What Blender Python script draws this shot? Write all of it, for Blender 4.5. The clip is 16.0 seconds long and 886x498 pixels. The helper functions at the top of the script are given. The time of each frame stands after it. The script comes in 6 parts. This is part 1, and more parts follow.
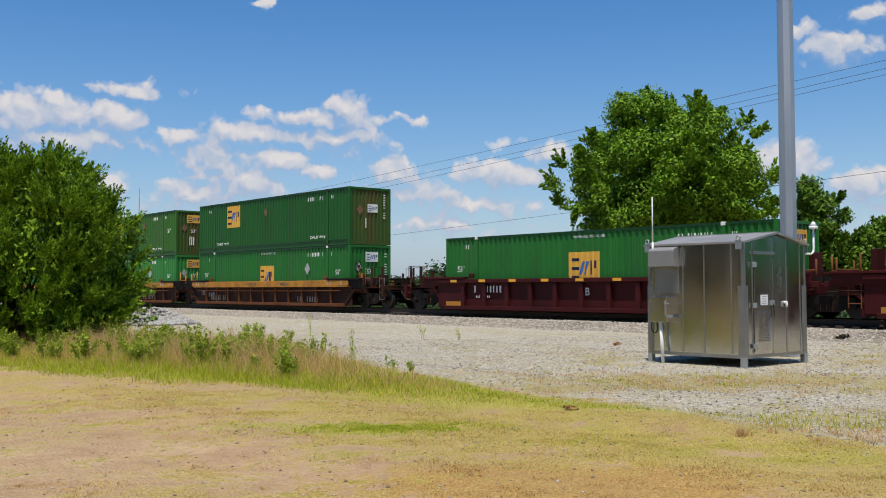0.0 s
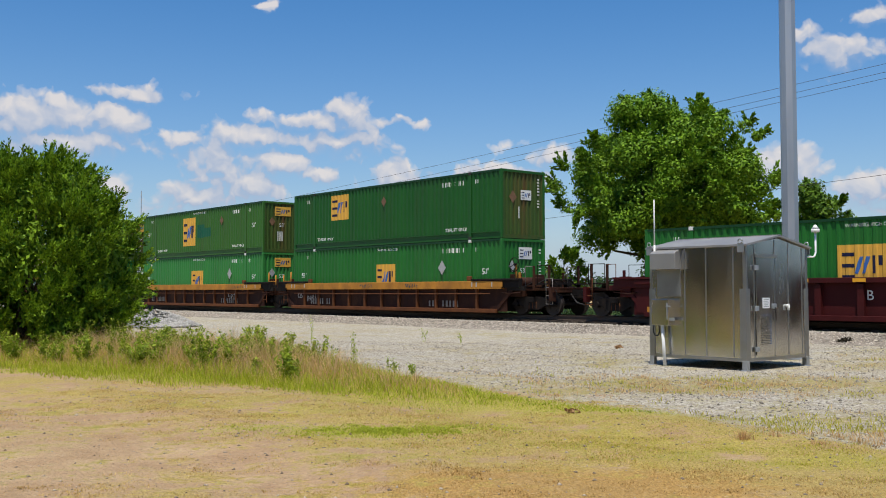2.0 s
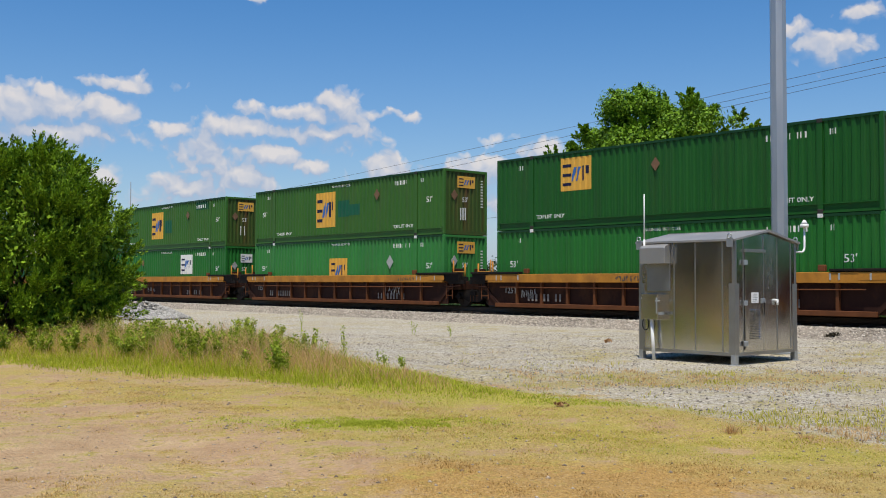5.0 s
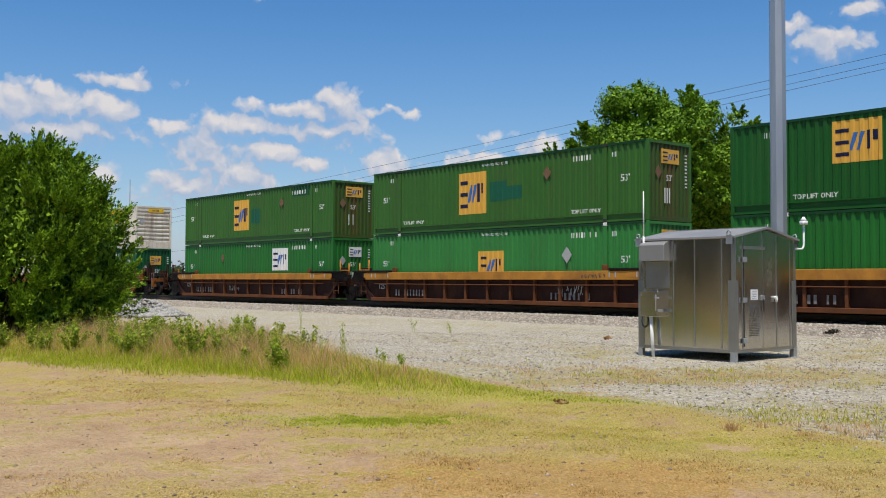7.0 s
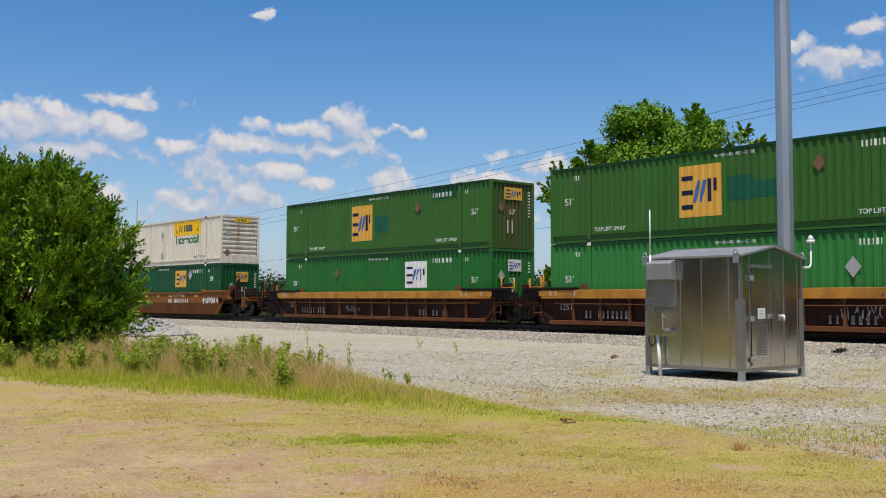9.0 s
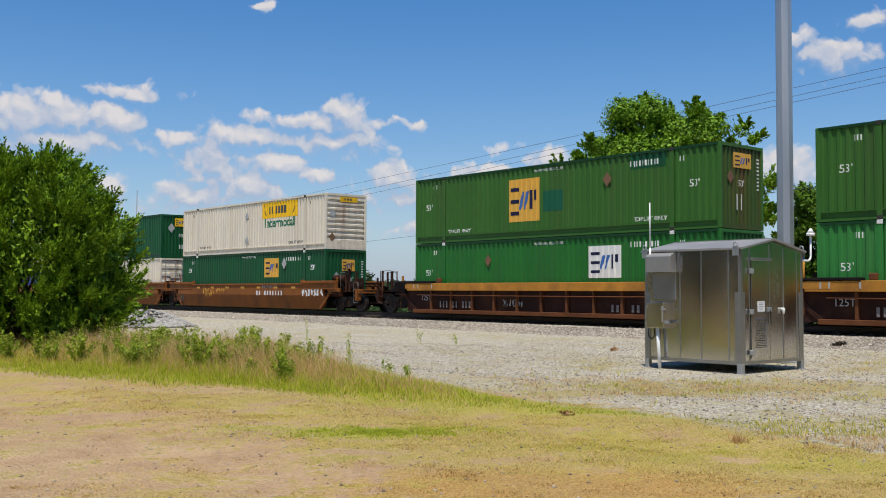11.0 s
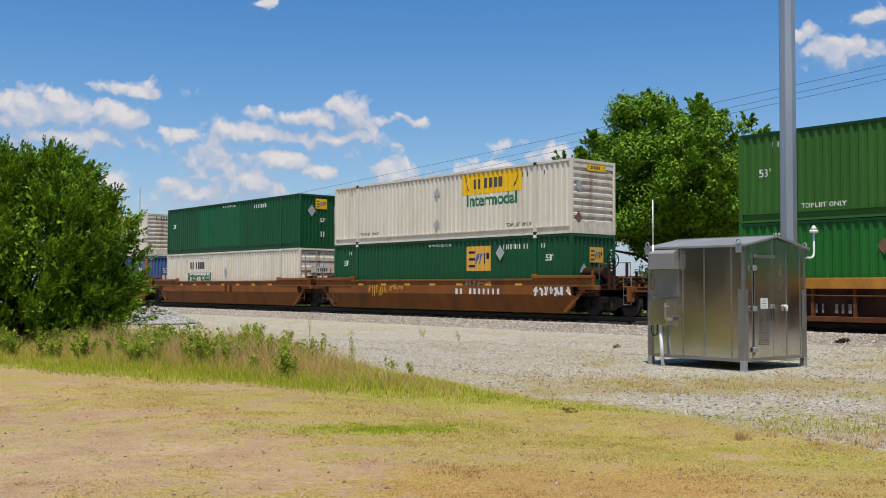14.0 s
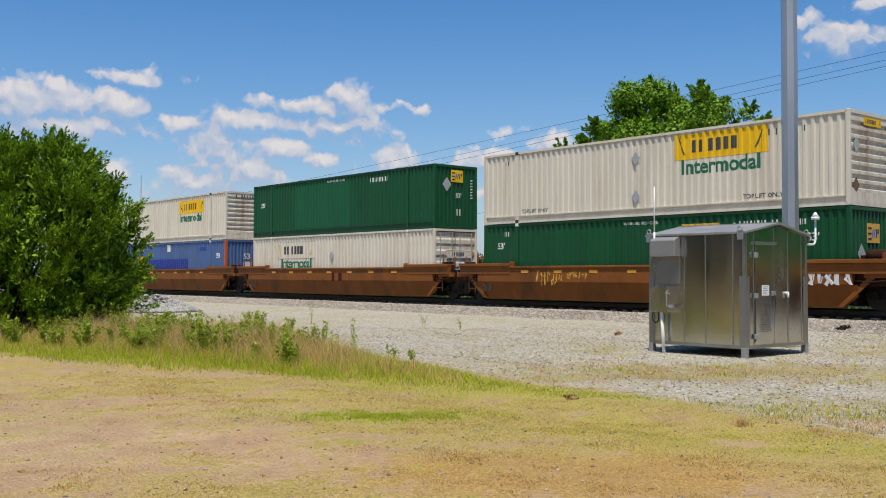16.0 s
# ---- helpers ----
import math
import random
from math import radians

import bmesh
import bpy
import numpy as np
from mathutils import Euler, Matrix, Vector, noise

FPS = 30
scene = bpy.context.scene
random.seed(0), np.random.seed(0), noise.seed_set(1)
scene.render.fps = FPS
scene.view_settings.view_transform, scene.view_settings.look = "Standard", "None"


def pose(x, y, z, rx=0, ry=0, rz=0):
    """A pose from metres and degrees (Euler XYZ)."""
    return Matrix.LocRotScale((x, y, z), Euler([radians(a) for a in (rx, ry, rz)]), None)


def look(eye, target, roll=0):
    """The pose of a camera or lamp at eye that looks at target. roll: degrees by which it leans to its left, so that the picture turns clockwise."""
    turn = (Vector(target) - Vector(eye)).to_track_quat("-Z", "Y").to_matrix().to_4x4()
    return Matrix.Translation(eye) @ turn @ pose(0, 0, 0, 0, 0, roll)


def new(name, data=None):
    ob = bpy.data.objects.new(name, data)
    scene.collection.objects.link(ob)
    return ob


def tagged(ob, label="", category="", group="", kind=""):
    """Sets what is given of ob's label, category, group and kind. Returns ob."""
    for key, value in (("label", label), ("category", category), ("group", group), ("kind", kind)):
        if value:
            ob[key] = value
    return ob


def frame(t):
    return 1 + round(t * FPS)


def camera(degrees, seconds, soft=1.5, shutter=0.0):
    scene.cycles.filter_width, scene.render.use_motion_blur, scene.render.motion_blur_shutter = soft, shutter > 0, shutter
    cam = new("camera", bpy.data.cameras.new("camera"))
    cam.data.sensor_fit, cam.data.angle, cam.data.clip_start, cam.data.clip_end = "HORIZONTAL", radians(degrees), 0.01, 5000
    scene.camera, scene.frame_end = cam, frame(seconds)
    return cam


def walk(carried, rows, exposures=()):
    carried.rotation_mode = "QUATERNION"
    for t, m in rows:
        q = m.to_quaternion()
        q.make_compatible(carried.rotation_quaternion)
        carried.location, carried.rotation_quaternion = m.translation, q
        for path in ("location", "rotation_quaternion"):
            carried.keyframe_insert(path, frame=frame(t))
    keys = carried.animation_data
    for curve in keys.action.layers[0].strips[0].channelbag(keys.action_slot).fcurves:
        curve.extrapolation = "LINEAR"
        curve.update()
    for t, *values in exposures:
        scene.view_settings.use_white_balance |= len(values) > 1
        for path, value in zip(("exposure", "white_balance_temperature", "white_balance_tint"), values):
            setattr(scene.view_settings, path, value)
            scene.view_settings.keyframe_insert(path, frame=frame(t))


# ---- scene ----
EYE = 1.60
cam = camera(47.98, 16.0, 1.0, 0.0)
walk(cam, [
    (0.0, pose(0, 0, EYE, 92.219, 0.162, -0.088)),
    (0.5, pose(0, 0, EYE, 92.337, 0.077, -0.133)),
    (1.0, pose(0, 0, EYE, 92.480, 0.079, -0.034)),
    (1.5, pose(0, 0, EYE, 92.511, 0.149, 0.035)),
    (2.0, pose(0, 0, EYE, 92.374, 0.095, 0.011)),
    (2.5, pose(0, 0, EYE, 92.246, 0.029, -0.265)),
    (3.0, pose(0, 0, EYE, 92.207, -0.015, -0.419)),
    (3.5, pose(0, 0, EYE, 92.121, -0.030, -0.508)),
    (4.0, pose(0, 0, EYE, 91.971, -0.124, -0.504)),
    (6.5, pose(0, 0, EYE, 92.010, -0.190, -0.603)),
    (7.0, pose(0, 0, EYE, 91.829, -0.137, -0.597)),
    (7.5, pose(0, 0, EYE, 91.728, -0.109, -0.646)),
    (8.0, pose(0, 0, EYE, 92.022, -0.122, -0.579)),
    (8.5, pose(0, 0, EYE, 92.436, -0.200, -0.463)),
    (9.0, pose(0, 0, EYE, 92.913, -0.096, -0.234)),
    (11.5, pose(0, 0, EYE, 92.411, -0.283, -0.223)),
    (12.0, pose(0, 0, EYE, 92.453, -0.297, -0.162)),
    (12.5, pose(0, 0, EYE, 92.572, -0.247, -0.127)),
    (13.0, pose(0, 0, EYE, 92.669, -0.272, 0.041)),
    (13.5, pose(0, 0, EYE, 92.523, -0.242, -0.082)),
    (14.0, pose(0, 0, EYE, 92.291, -0.245, -0.085)),
    (14.5, pose(0, 0, EYE, 92.045, -0.224, -0.156)),
    (15.0, pose(0, 0, EYE, 91.841, -0.227, -0.246)),
    (15.5, pose(0, 0, EYE, 91.707, -0.167, -0.146)),
    (16.0, pose(0, 0, EYE, 91.571, -0.151, -0.008)),
])

# ---------------------------------------------------------------- plan
# Track frame: s runs with the train, n away from the camera, z up.
TURN = -49.704
U = Vector((math.cos(radians(TURN)), math.sin(radians(TURN)), 0))
N = Vector((-U.y, U.x, 0))
NEAR = 28.50          # near side of the containers
RAIL = 0.60           # top of rail
END = 16.0


def place(s, n, z=0.0):
    p = U * s + N * n
    return Vector((p.x, p.y, z))


def along(s, n, z=0.0, turn=0.0):
    p = place(s, n, z)
    return pose(p.x, p.y, p.z, 0, 0, TURN + turn)


def travel(t):
    return -103.19 + 5.38468 * t + 0.01689 * t * t - 0.000507 * t ** 3


# ---------------------------------------------------------------- light
SUN_EL, SUN_AZ = 70.0, 187.0      # azimuth clockwise from +y
world = bpy.data.worlds.new("world")
scene.world = world
world.use_nodes = True


def sky():
    nt = world.node_tree
    nt.nodes.clear()
    nn = nt.nodes.new
    link = nt.links.new

    def math_node(op, a, b=None, c=None, clamp=False):
        m = nn("ShaderNodeMath")
        m.operation, m.use_clamp = op, clamp
        for i, v in enumerate((a, b, c)):
            if v is None:
                continue
            if hasattr(v, "links"):
                link(v, m.inputs[i])
            else:
                m.inputs[i].default_value = v
        return m.outputs[0]

    out = nn("ShaderNodeOutputWorld")
    bg = nn("ShaderNodeBackground")
    link(bg.outputs[0], out.inputs[0])
    tex = nn("ShaderNodeTexSky")
    tex.sky_type, tex.sun_disc = "NISHITA", False
    tex.sun_elevation, tex.sun_rotation = radians(SUN_EL), radians(SUN_AZ)
    tex.altitude, tex.air_density, tex.dust_density, tex.ozone_density = 150, 1.0, 0.6, 2.6
    co = nn("ShaderNodeTexCoord").outputs["Generated"]
    sep = nn("ShaderNodeSeparateXYZ")
    link(co, sep.inputs[0])
    x, y, z = sep.outputs
    az = math_node("MULTIPLY", math_node("ARCTAN2", x, y), 57.2958)
    el = math_node("MULTIPLY", math_node("ARCSINE", z), 57.2958)
    comb = nn("ShaderNodeCombineXYZ")
    link(az, comb.inputs[0])
    link(el, comb.inputs[1])
    plane = comb.outputs[0]

    # slow drift that breaks the cloud outlines
    drift = nn("ShaderNodeTexNoise")
    drift.inputs["Scale"].default_value, drift.inputs["Detail"].default_value = 0.75, 3.0
    link(plane, drift.inputs["Vector"])

    def vec(op, a, b):
        v = nn("ShaderNodeVectorMath")
        v.operation = op
        for i, w in enumerate((a, b)):
            if hasattr(w, "links"):
                link(w, v.inputs[i])
            else:
                v.inputs[i].default_value = w
        return v.outputs[0]

    bent = vec("ADD", plane, vec("MULTIPLY", vec("SUBTRACT", drift.outputs["Color"], (0.5, 0.5, 0.5)), (1.5, 1.3, 0)))

    def density(src, heaps):
        """How deep in cloud a direction lies: heaped ellipses with billows on them."""
        mask = None
        for a, e, ra, re, wt in heaps:
            mp = nn("ShaderNodeMapping")
            mp.inputs["Location"].default_value = (-a / ra, -e / re, 0)
            mp.inputs["Scale"].default_value = (1 / ra, 1 / re, 0)
            link(src, mp.inputs["Vector"])
            ln = nn("ShaderNodeVectorMath")
            ln.operation = "LENGTH"
            link(mp.outputs[0], ln.inputs[0])
            v = math_node("MULTIPLY_ADD", ln.outputs["Value"], -wt, wt)
            mask = v if mask is None else math_node("SMOOTH_MAX", mask, v, 0.12)
        v = nn("ShaderNodeTexVoronoi")
        v.feature = "SMOOTH_F1"
        for key, val in (("Scale", 0.85), ("Detail", 2.0), ("Roughness", 0.45), ("Smoothness", 0.3)):
            v.inputs[key].default_value = val
        link(src, v.inputs["Vector"])
        n = nn("ShaderNodeTexNoise")
        for key, val in (("Scale", 0.9), ("Detail", 4.0), ("Roughness", 0.5)):
            n.inputs[key].default_value = val
        link(src, n.inputs["Vector"])
        d = math_node("ADD", mask, math_node("MULTIPLY_ADD", v.outputs["Distance"], -0.60, 0.44))
        return math_node("ADD", d, math_node("MULTIPLY_ADD", n.outputs["Fac"], 0.55, -0.20))

    here = density(bent, CLOUDS)
    up = density(vec("ADD", bent, (0.10, 0.55, 0)), [c for c in CLOUDS if abs(c[0]) < 30 and c[4] >= 0.5])
    rise = math_node("SUBTRACT", here, up)
    # crisp heads, feathered feet
    soft = math_node("MULTIPLY_ADD", math_node("MAXIMUM", math_node("MULTIPLY", rise, -1.0), 0.0), 2.9, 0.32)
    fac = math_node("DIVIDE", math_node("ADD", here, 0.03), soft, None, True)
    fac = math_node("MULTIPLY", math_node("SMOOTH_MIN", fac, 0.95, 0.15), 0.96, None, True)
    lit = math_node("MULTIPLY_ADD", rise, 1.35, 0.22, True)
    ccol = nn("ShaderNodeMixRGB")
    ccol.inputs[1].default_value = (4.1, 5.0, 6.7, 1)
    ccol.inputs[2].default_value = (8.1, 7.65, 7.5, 1)
    link(lit, ccol.inputs[0])
    # thin haze towards the horizon
    haze = math_node("MULTIPLY", math_node("POWER", 2.718, math_node("MULTIPLY", math_node("ABSOLUTE", el), -0.15)), 0.74)
    hz = nn("ShaderNodeMixRGB")
    hz.inputs[2].default_value = (3.3, 4.35, 6.7, 1)
    link(haze, hz.inputs[0])
    sat = nn("ShaderNodeHueSaturation")
    sat.inputs["Saturation"].default_value = 1.40
    sat.inputs["Value"].default_value = 1.32
    sat.inputs["Hue"].default_value = 0.504
    link(tex.outputs[0], sat.inputs["Color"])
    link(sat.outputs[0], hz.inputs[1])
    mix = nn("ShaderNodeMixRGB")
    link(fac, mix.inputs[0])
    link(hz.outputs[0], mix.inputs[1])
    link(ccol.outputs[0], mix.inputs[2])
    link(mix.outputs[0], bg.inputs[0])
    bg.inputs[1].default_value = 0.094


CLOUDS_WEST = [
    (-23.3, 9.1, 2.02, 1.37, 1.0), (-20.9, 9.2, 1.89, 1.43, 1.05), (-18.2, 9.1, 1.79, 1.24, 1.0), (-20.9, 8.0, 4.88, 1.11, 0.8),
    (-17.2, 10.8, 2.28, 0.59, 0.5), (-14.6, 8.3, 1.63, 0.59, 0.55), (-11.5, 8.8, 2.34, 0.85, 0.8), (-5.3, 10.0, 1.69, 1.17, 0.9),
    (-7.2, 9.5, 4.88, 0.72, 0.62), (-6.0, 8.4, 3.74, 0.85, 0.75), (-12.6, 6.9, 2.1, 2.2, 0.72), (-9.2, 7.1, 1.69, 0.98, 0.95),
    (-7.2, 6.5, 1.37, 0.72, 0.8), (-10.7, 5.9, 2.02, 1.11, 1.0), (-14.1, 5.0, 2.76, 1.17, 0.85), (-18.5, 5.5, 1.17, 0.85, 0.7),
]
CLOUDS_EAST = [
    (-10.1, 16.0, 1.17, 0.33, 0.5), (-1.3, 9.5, 1.17, 0.39, 0.5), (-2.6, 6.6, 1.56, 1.04, 0.9), (-1.3, 5.3, 3.58, 1.11, 0.55),
    (3.3, 6.4, 2.76, 0.98, 0.85), (3.8, 8.3, 1.63, 0.33, 0.4), (6.5, 7.6, 1.95, 0.78, 0.75), (2.5, 4.7, 3.09, 0.78, 0.6),
    (-0.1, 3.7, 3.9, 0.98, 0.5), (19.0, 6.7, 2.76, 1.37, 1.0), (23.2, 5.2, 1.79, 1.56, 0.9), (22.1, 12.6, 2.15, 1.11, 0.75),
    (20.1, 13.6, 0.91, 0.78, 0.55), (23.6, 14.4, 1.3, 0.72, 0.7),
]
CLOUDS_AROUND = [(a, 10 + 4 * math.sin(a), 9, 2.4, 1.0) for a in range(40, 325, 27)]
CLOUDS = CLOUDS_WEST + CLOUDS_EAST + [((a + 180) % 360 - 180, e, w, h, k) for a, e, w, h, k in CLOUDS_AROUND]
sky()

sun_data = bpy.data.lights.new("sun", "SUN")
sun_data.energy, sun_data.angle, sun_data.color = 5.0, radians(0.53), (1.0, 0.95, 0.86)
sun = new("sun", sun_data)
_d = Vector((math.sin(radians(SUN_AZ)) * math.cos(radians(SUN_EL)), math.cos(radians(SUN_AZ)) * math.cos(radians(SUN_EL)), math.sin(radians(SUN_EL))))
sun.matrix_world = look(_d * 100, (0, 0, 0))
scene.view_settings.exposure = 0.0

# ---------------------------------------------------------------- materials
MATS = {}


def material(name, base, rough=0.6, metal=0.0, vary=0.15, scale=3.0, dirt=None, dirt_amount=0.0, dirt_scale=1.2,
             stretch=(1, 1, 1), bump=0.0, bump_scale=40.0, spec=0.5, per_object=0.0):
    """A paint, metal or soil with grain, a larger stain and fine relief."""
    if name in MATS:
        return MATS[name]
    m = bpy.data.materials.new(name)
    m.use_nodes = True
    nt = m.node_tree
    b = nt.nodes["Principled BSDF"]
    b.inputs["Roughness"].default_value, b.inputs["Metallic"].default_value = rough, metal
    b.inputs["Specular IOR Level"].default_value = spec
    co = nt.nodes.new("ShaderNodeTexCoord")
    mp = nt.nodes.new("ShaderNodeMapping")
    mp.inputs["Scale"].default_value = stretch
    nt.links.new(co.outputs["Object"], mp.inputs["Vector"])

    def tex(sc, detail=5.0, rg=0.6):
        n = nt.nodes.new("ShaderNodeTexNoise")
        n.inputs["Scale"].default_value, n.inputs["Detail"].default_value, n.inputs["Roughness"].default_value = sc, detail, rg
        nt.links.new(mp.outputs[0], n.inputs["Vector"])
        return n.outputs["Fac"]

    def rng(src, lo, hi, a, c):
        r = nt.nodes.new("ShaderNodeMapRange")
        for k, v in (("From Min", lo), ("From Max", hi), ("To Min", a), ("To Max", c)):
            r.inputs[k].default_value = v
        nt.links.new(src, r.inputs["Value"])
        return r.outputs[0]

    hsv = nt.nodes.new("ShaderNodeHueSaturation")
    hsv.inputs["Color"].default_value = (*base, 1)
    grain = tex(scale)
    val = rng(grain, 0.3, 0.7, 1 - vary, 1 + vary)
    if per_object:
        info = nt.nodes.new("ShaderNodeObjectInfo")
        mul = nt.nodes.new("ShaderNodeMath")
        mul.operation = "MULTIPLY"
        nt.links.new(val, mul.inputs[0])
        nt.links.new(rng(info.outputs["Random"], 0, 1, 1 - per_object, 1 + per_object), mul.inputs[1])
        val = mul.outputs[0]
    nt.links.new(val, hsv.inputs["Value"])
    col = hsv.outputs[0]
    if dirt:
        mx = nt.nodes.new("ShaderNodeMixRGB")
        mx.inputs[2].default_value = (*dirt, 1)
        nt.links.new(rng(tex(dirt_scale, 8.0, 0.7), 0.48, 0.72, 0, dirt_amount), mx.inputs[0])
        nt.links.new(col, mx.inputs[1])
        col = mx.outputs[0]
    nt.links.new(col, b.inputs["Base Color"])
    nt.links.new(rng(grain, 0.3, 0.7, max(0.03, rough - 0.08), min(1, rough + 0.08)), b.inputs["Roughness"])
    if bump:
        bp = nt.nodes.new("ShaderNodeBump")
        bp.inputs["Strength"].default_value, bp.inputs["Distance"].default_value = bump, 0.02
        nt.links.new(tex(bump_scale, 4.0), bp.inputs["Height"])
        nt.links.new(bp.outputs[0], b.inputs["Normal"])
    MATS[name] = m
    return m


def leaf_material(name, dark, light, tan=None, thin=0.3):
    m = bpy.data.materials.new(name)
    m.use_nodes = True
    nt = m.node_tree
    b = nt.nodes["Principled BSDF"]
    geo = nt.nodes.new("ShaderNodeNewGeometry")
    ramp = nt.nodes.new("ShaderNodeValToRGB")
    ramp.color_ramp.elements[0].color = (*dark, 1)
    ramp.color_ramp.elements[1].color = (*light, 1)
    if tan:
        e = ramp.color_ramp.elements.new(0.72)
        e.color = (*light, 1)
        ramp.color_ramp.elements[2].color = (*tan, 1)
    nt.links.new(geo.outputs["Random Per Island"], ramp.inputs[0])
    nt.links.new(ramp.outputs[0], b.inputs["Base Color"])
    b.inputs["Roughness"].default_value = 0.5
    b.inputs["Specular IOR Level"].default_value = 0.12
    out = nt.nodes["Material Output"]
    tr = nt.nodes.new("ShaderNodeBsdfTranslucent")
    nt.links.new(ramp.outputs[0], tr.inputs["Color"])
    mx = nt.nodes.new("ShaderNodeMixShader")
    mx.inputs[0].default_value = thin
    nt.links.new(b.outputs[0], mx.inputs[1])
    nt.links.new(tr.outputs[0], mx.inputs[2])
    nt.links.new(mx.outputs[0], out.inputs["Surface"])
    return m


RUSTY = (0.075, 0.032, 0.015)
STREAK = (1.0, 1.0, 0.12)
M_GREEN_DEEP = material("container_green_deep", (0.012, 0.088, 0.013), 0.45, 0, 0.10, 2.0, (0.03, 0.06, 0.02), 0.5, 1.1, STREAK, 0.05, spec=0.22)
M_GREEN_LEAF = material("container_green_leaf", (0.017, 0.135, 0.021), 0.45, 0, 0.10, 2.0, (0.04, 0.09, 0.03), 0.4, 1.1, STREAK, 0.05, spec=0.22)
M_GREEN_LIGHT = material("container_green_light", (0.034, 0.195, 0.040), 0.45, 0, 0.10, 2.0, (0.05, 0.12, 0.04), 0.4, 1.1, STREAK, 0.05, spec=0.22)
M_GREEN_OLIVE = material("container_green_olive", (0.038, 0.125, 0.019), 0.5, 0, 0.12, 2.0, (0.045, 0.065, 0.022), 0.6, 1.0, STREAK, 0.05, spec=0.22)
M_GREEN_PINE = material("container_green_pine", (0.007, 0.074, 0.024), 0.45, 0, 0.10, 2.0, (0.02, 0.05, 0.03), 0.4, 1.1, STREAK, 0.05, spec=0.22)
M_GREEN_RAIL = material("container_green_rail", (0.008, 0.046, 0.016), 0.5, 0, 0.12, 2.0, spec=0.2)
M_GREEN_PATCH = material("container_green_patch", (0.009, 0.095, 0.036), 0.5, 0, 0.10, 2.0, None, 0, 1, STREAK, spec=0.22)
M_TEAL_PATCH = material("logo_ghost_teal", (0.010, 0.095, 0.050), 0.5, 0, 0.10, 2.0, None, 0, 1, STREAK, spec=0.20)
M_CREAM = material("container_cream", (0.66, 0.60, 0.48), 0.5, 0, 0.06, 2.0, (0.32, 0.22, 0.12), 0.35, 1.4, STREAK, 0.05, spec=0.22)
M_CREAM_RUST = material("container_cream_rusted", (0.66, 0.60, 0.48), 0.55, 0, 0.08, 2.0, (0.24, 0.11, 0.05), 0.8, 1.6, STREAK, 0.05, spec=0.22)
M_BLUE = material("container_blue", (0.075, 0.135, 0.29), 0.5, 0, 0.10, 2.0, (0.10, 0.11, 0.13), 0.4, 1.1, STREAK, 0.05, spec=0.22)
M_BLUE_DARK = material("blue_panel_paint", (0.012, 0.035, 0.25), 0.5, 0, 0.08, 2.0)
M_ORANGE = material("container_orange", (0.50, 0.10, 0.02), 0.5, 0, 0.10, 2.0, (0.2, 0.07, 0.03), 0.4, 1.1, STREAK, spec=0.22)
M_END_RUST = material("container_end_rusty_green", (0.040, 0.080, 0.015), 0.55, 0, 0.12, 2.0, (0.105, 0.055, 0.018), 1.0, 1.3, STREAK, 0.05, spec=0.22)
M_UNDER = material("container_underframe", (0.035, 0.032, 0.028), 0.8, 0, 0.2, 3.0, spec=0.22)
M_YELLOW = material("logo_yellow", (0.66, 0.36, 0.055), 0.55, 0, 0.06, 4.0, (0.45, 0.3, 0.1), 0.3, 2.0, spec=0.20)
M_SUNYELLOW = material("logo_bright_yellow", (0.78, 0.46, 0.012), 0.5, 0, 0.05, 4.0, spec=0.20)
M_WHITE = material("stencil_white", (0.70, 0.70, 0.66), 0.6, 0, 0.10, 6.0, (0.3, 0.3, 0.25), 0.3, 3.0)
M_NAVY = material("logo_navy", (0.012, 0.014, 0.045), 0.5, 0, 0.05, 4.0, spec=0.20)
M_SKYBLUE = material("logo_blue", (0.045, 0.13, 0.36), 0.5, 0, 0.06, 4.0, spec=0.20)
M_INK = material("stencil_dark", (0.05, 0.05, 0.05), 0.6, 0, 0.1, 6.0)
M_SIGNGREEN = material("lettering_green", (0.008, 0.13, 0.06), 0.5, 0, 0.05, 4.0)
M_PLACARD = material("placard_grey", (0.42, 0.42, 0.40), 0.5, 0.3, 0.10, 6.0)
M_PLACARD_RUST = material("placard_rusty", (0.16, 0.085, 0.04), 0.7, 0, 0.2, 6.0)
M_CAR_BROWN = material("car_brown", (0.23, 0.080, 0.018), 0.6, 0, 0.16, 1.6, (0.10, 0.042, 0.018), 0.8, 0.7, (1, 1, 0.5), 0.1, spec=0.12)
M_CAR_RUST = material("car_rust", (0.036, 0.015, 0.010), 0.75, 0, 0.3, 1.6, (0.11, 0.045, 0.017), 0.6, 0.9, (1, 1, 0.6), 0.15, spec=0.12)
M_CAR_YELLOW = material("car_faded_yellow", (0.45, 0.20, 0.032), 0.6, 0, 0.18, 1.5, (0.17, 0.075, 0.03), 0.75, 0.8, (1, 1, 0.7), 0.1, spec=0.12)
M_CAR_RED = material("car_dark_red", (0.055, 0.0085, 0.0085), 0.6, 0, 0.16, 1.6, (0.022, 0.008, 0.008), 0.7, 0.9, (1, 1, 0.6), 0.1, spec=0.12)
M_RIB_RUST = material("car_rib_rust", (0.135, 0.050, 0.020), 0.75, 0, 0.25, 2.5, (0.09, 0.04, 0.02), 0.7, 1.5, spec=0.12)
M_GRAB = material("grab_iron_grey", (0.20, 0.18, 0.16), 0.6, 0, 0.2, 6.0)
M_REFLECT = material("reflector_yellow", (0.75, 0.36, 0.02), 0.4, 0, 0.05, 6.0)
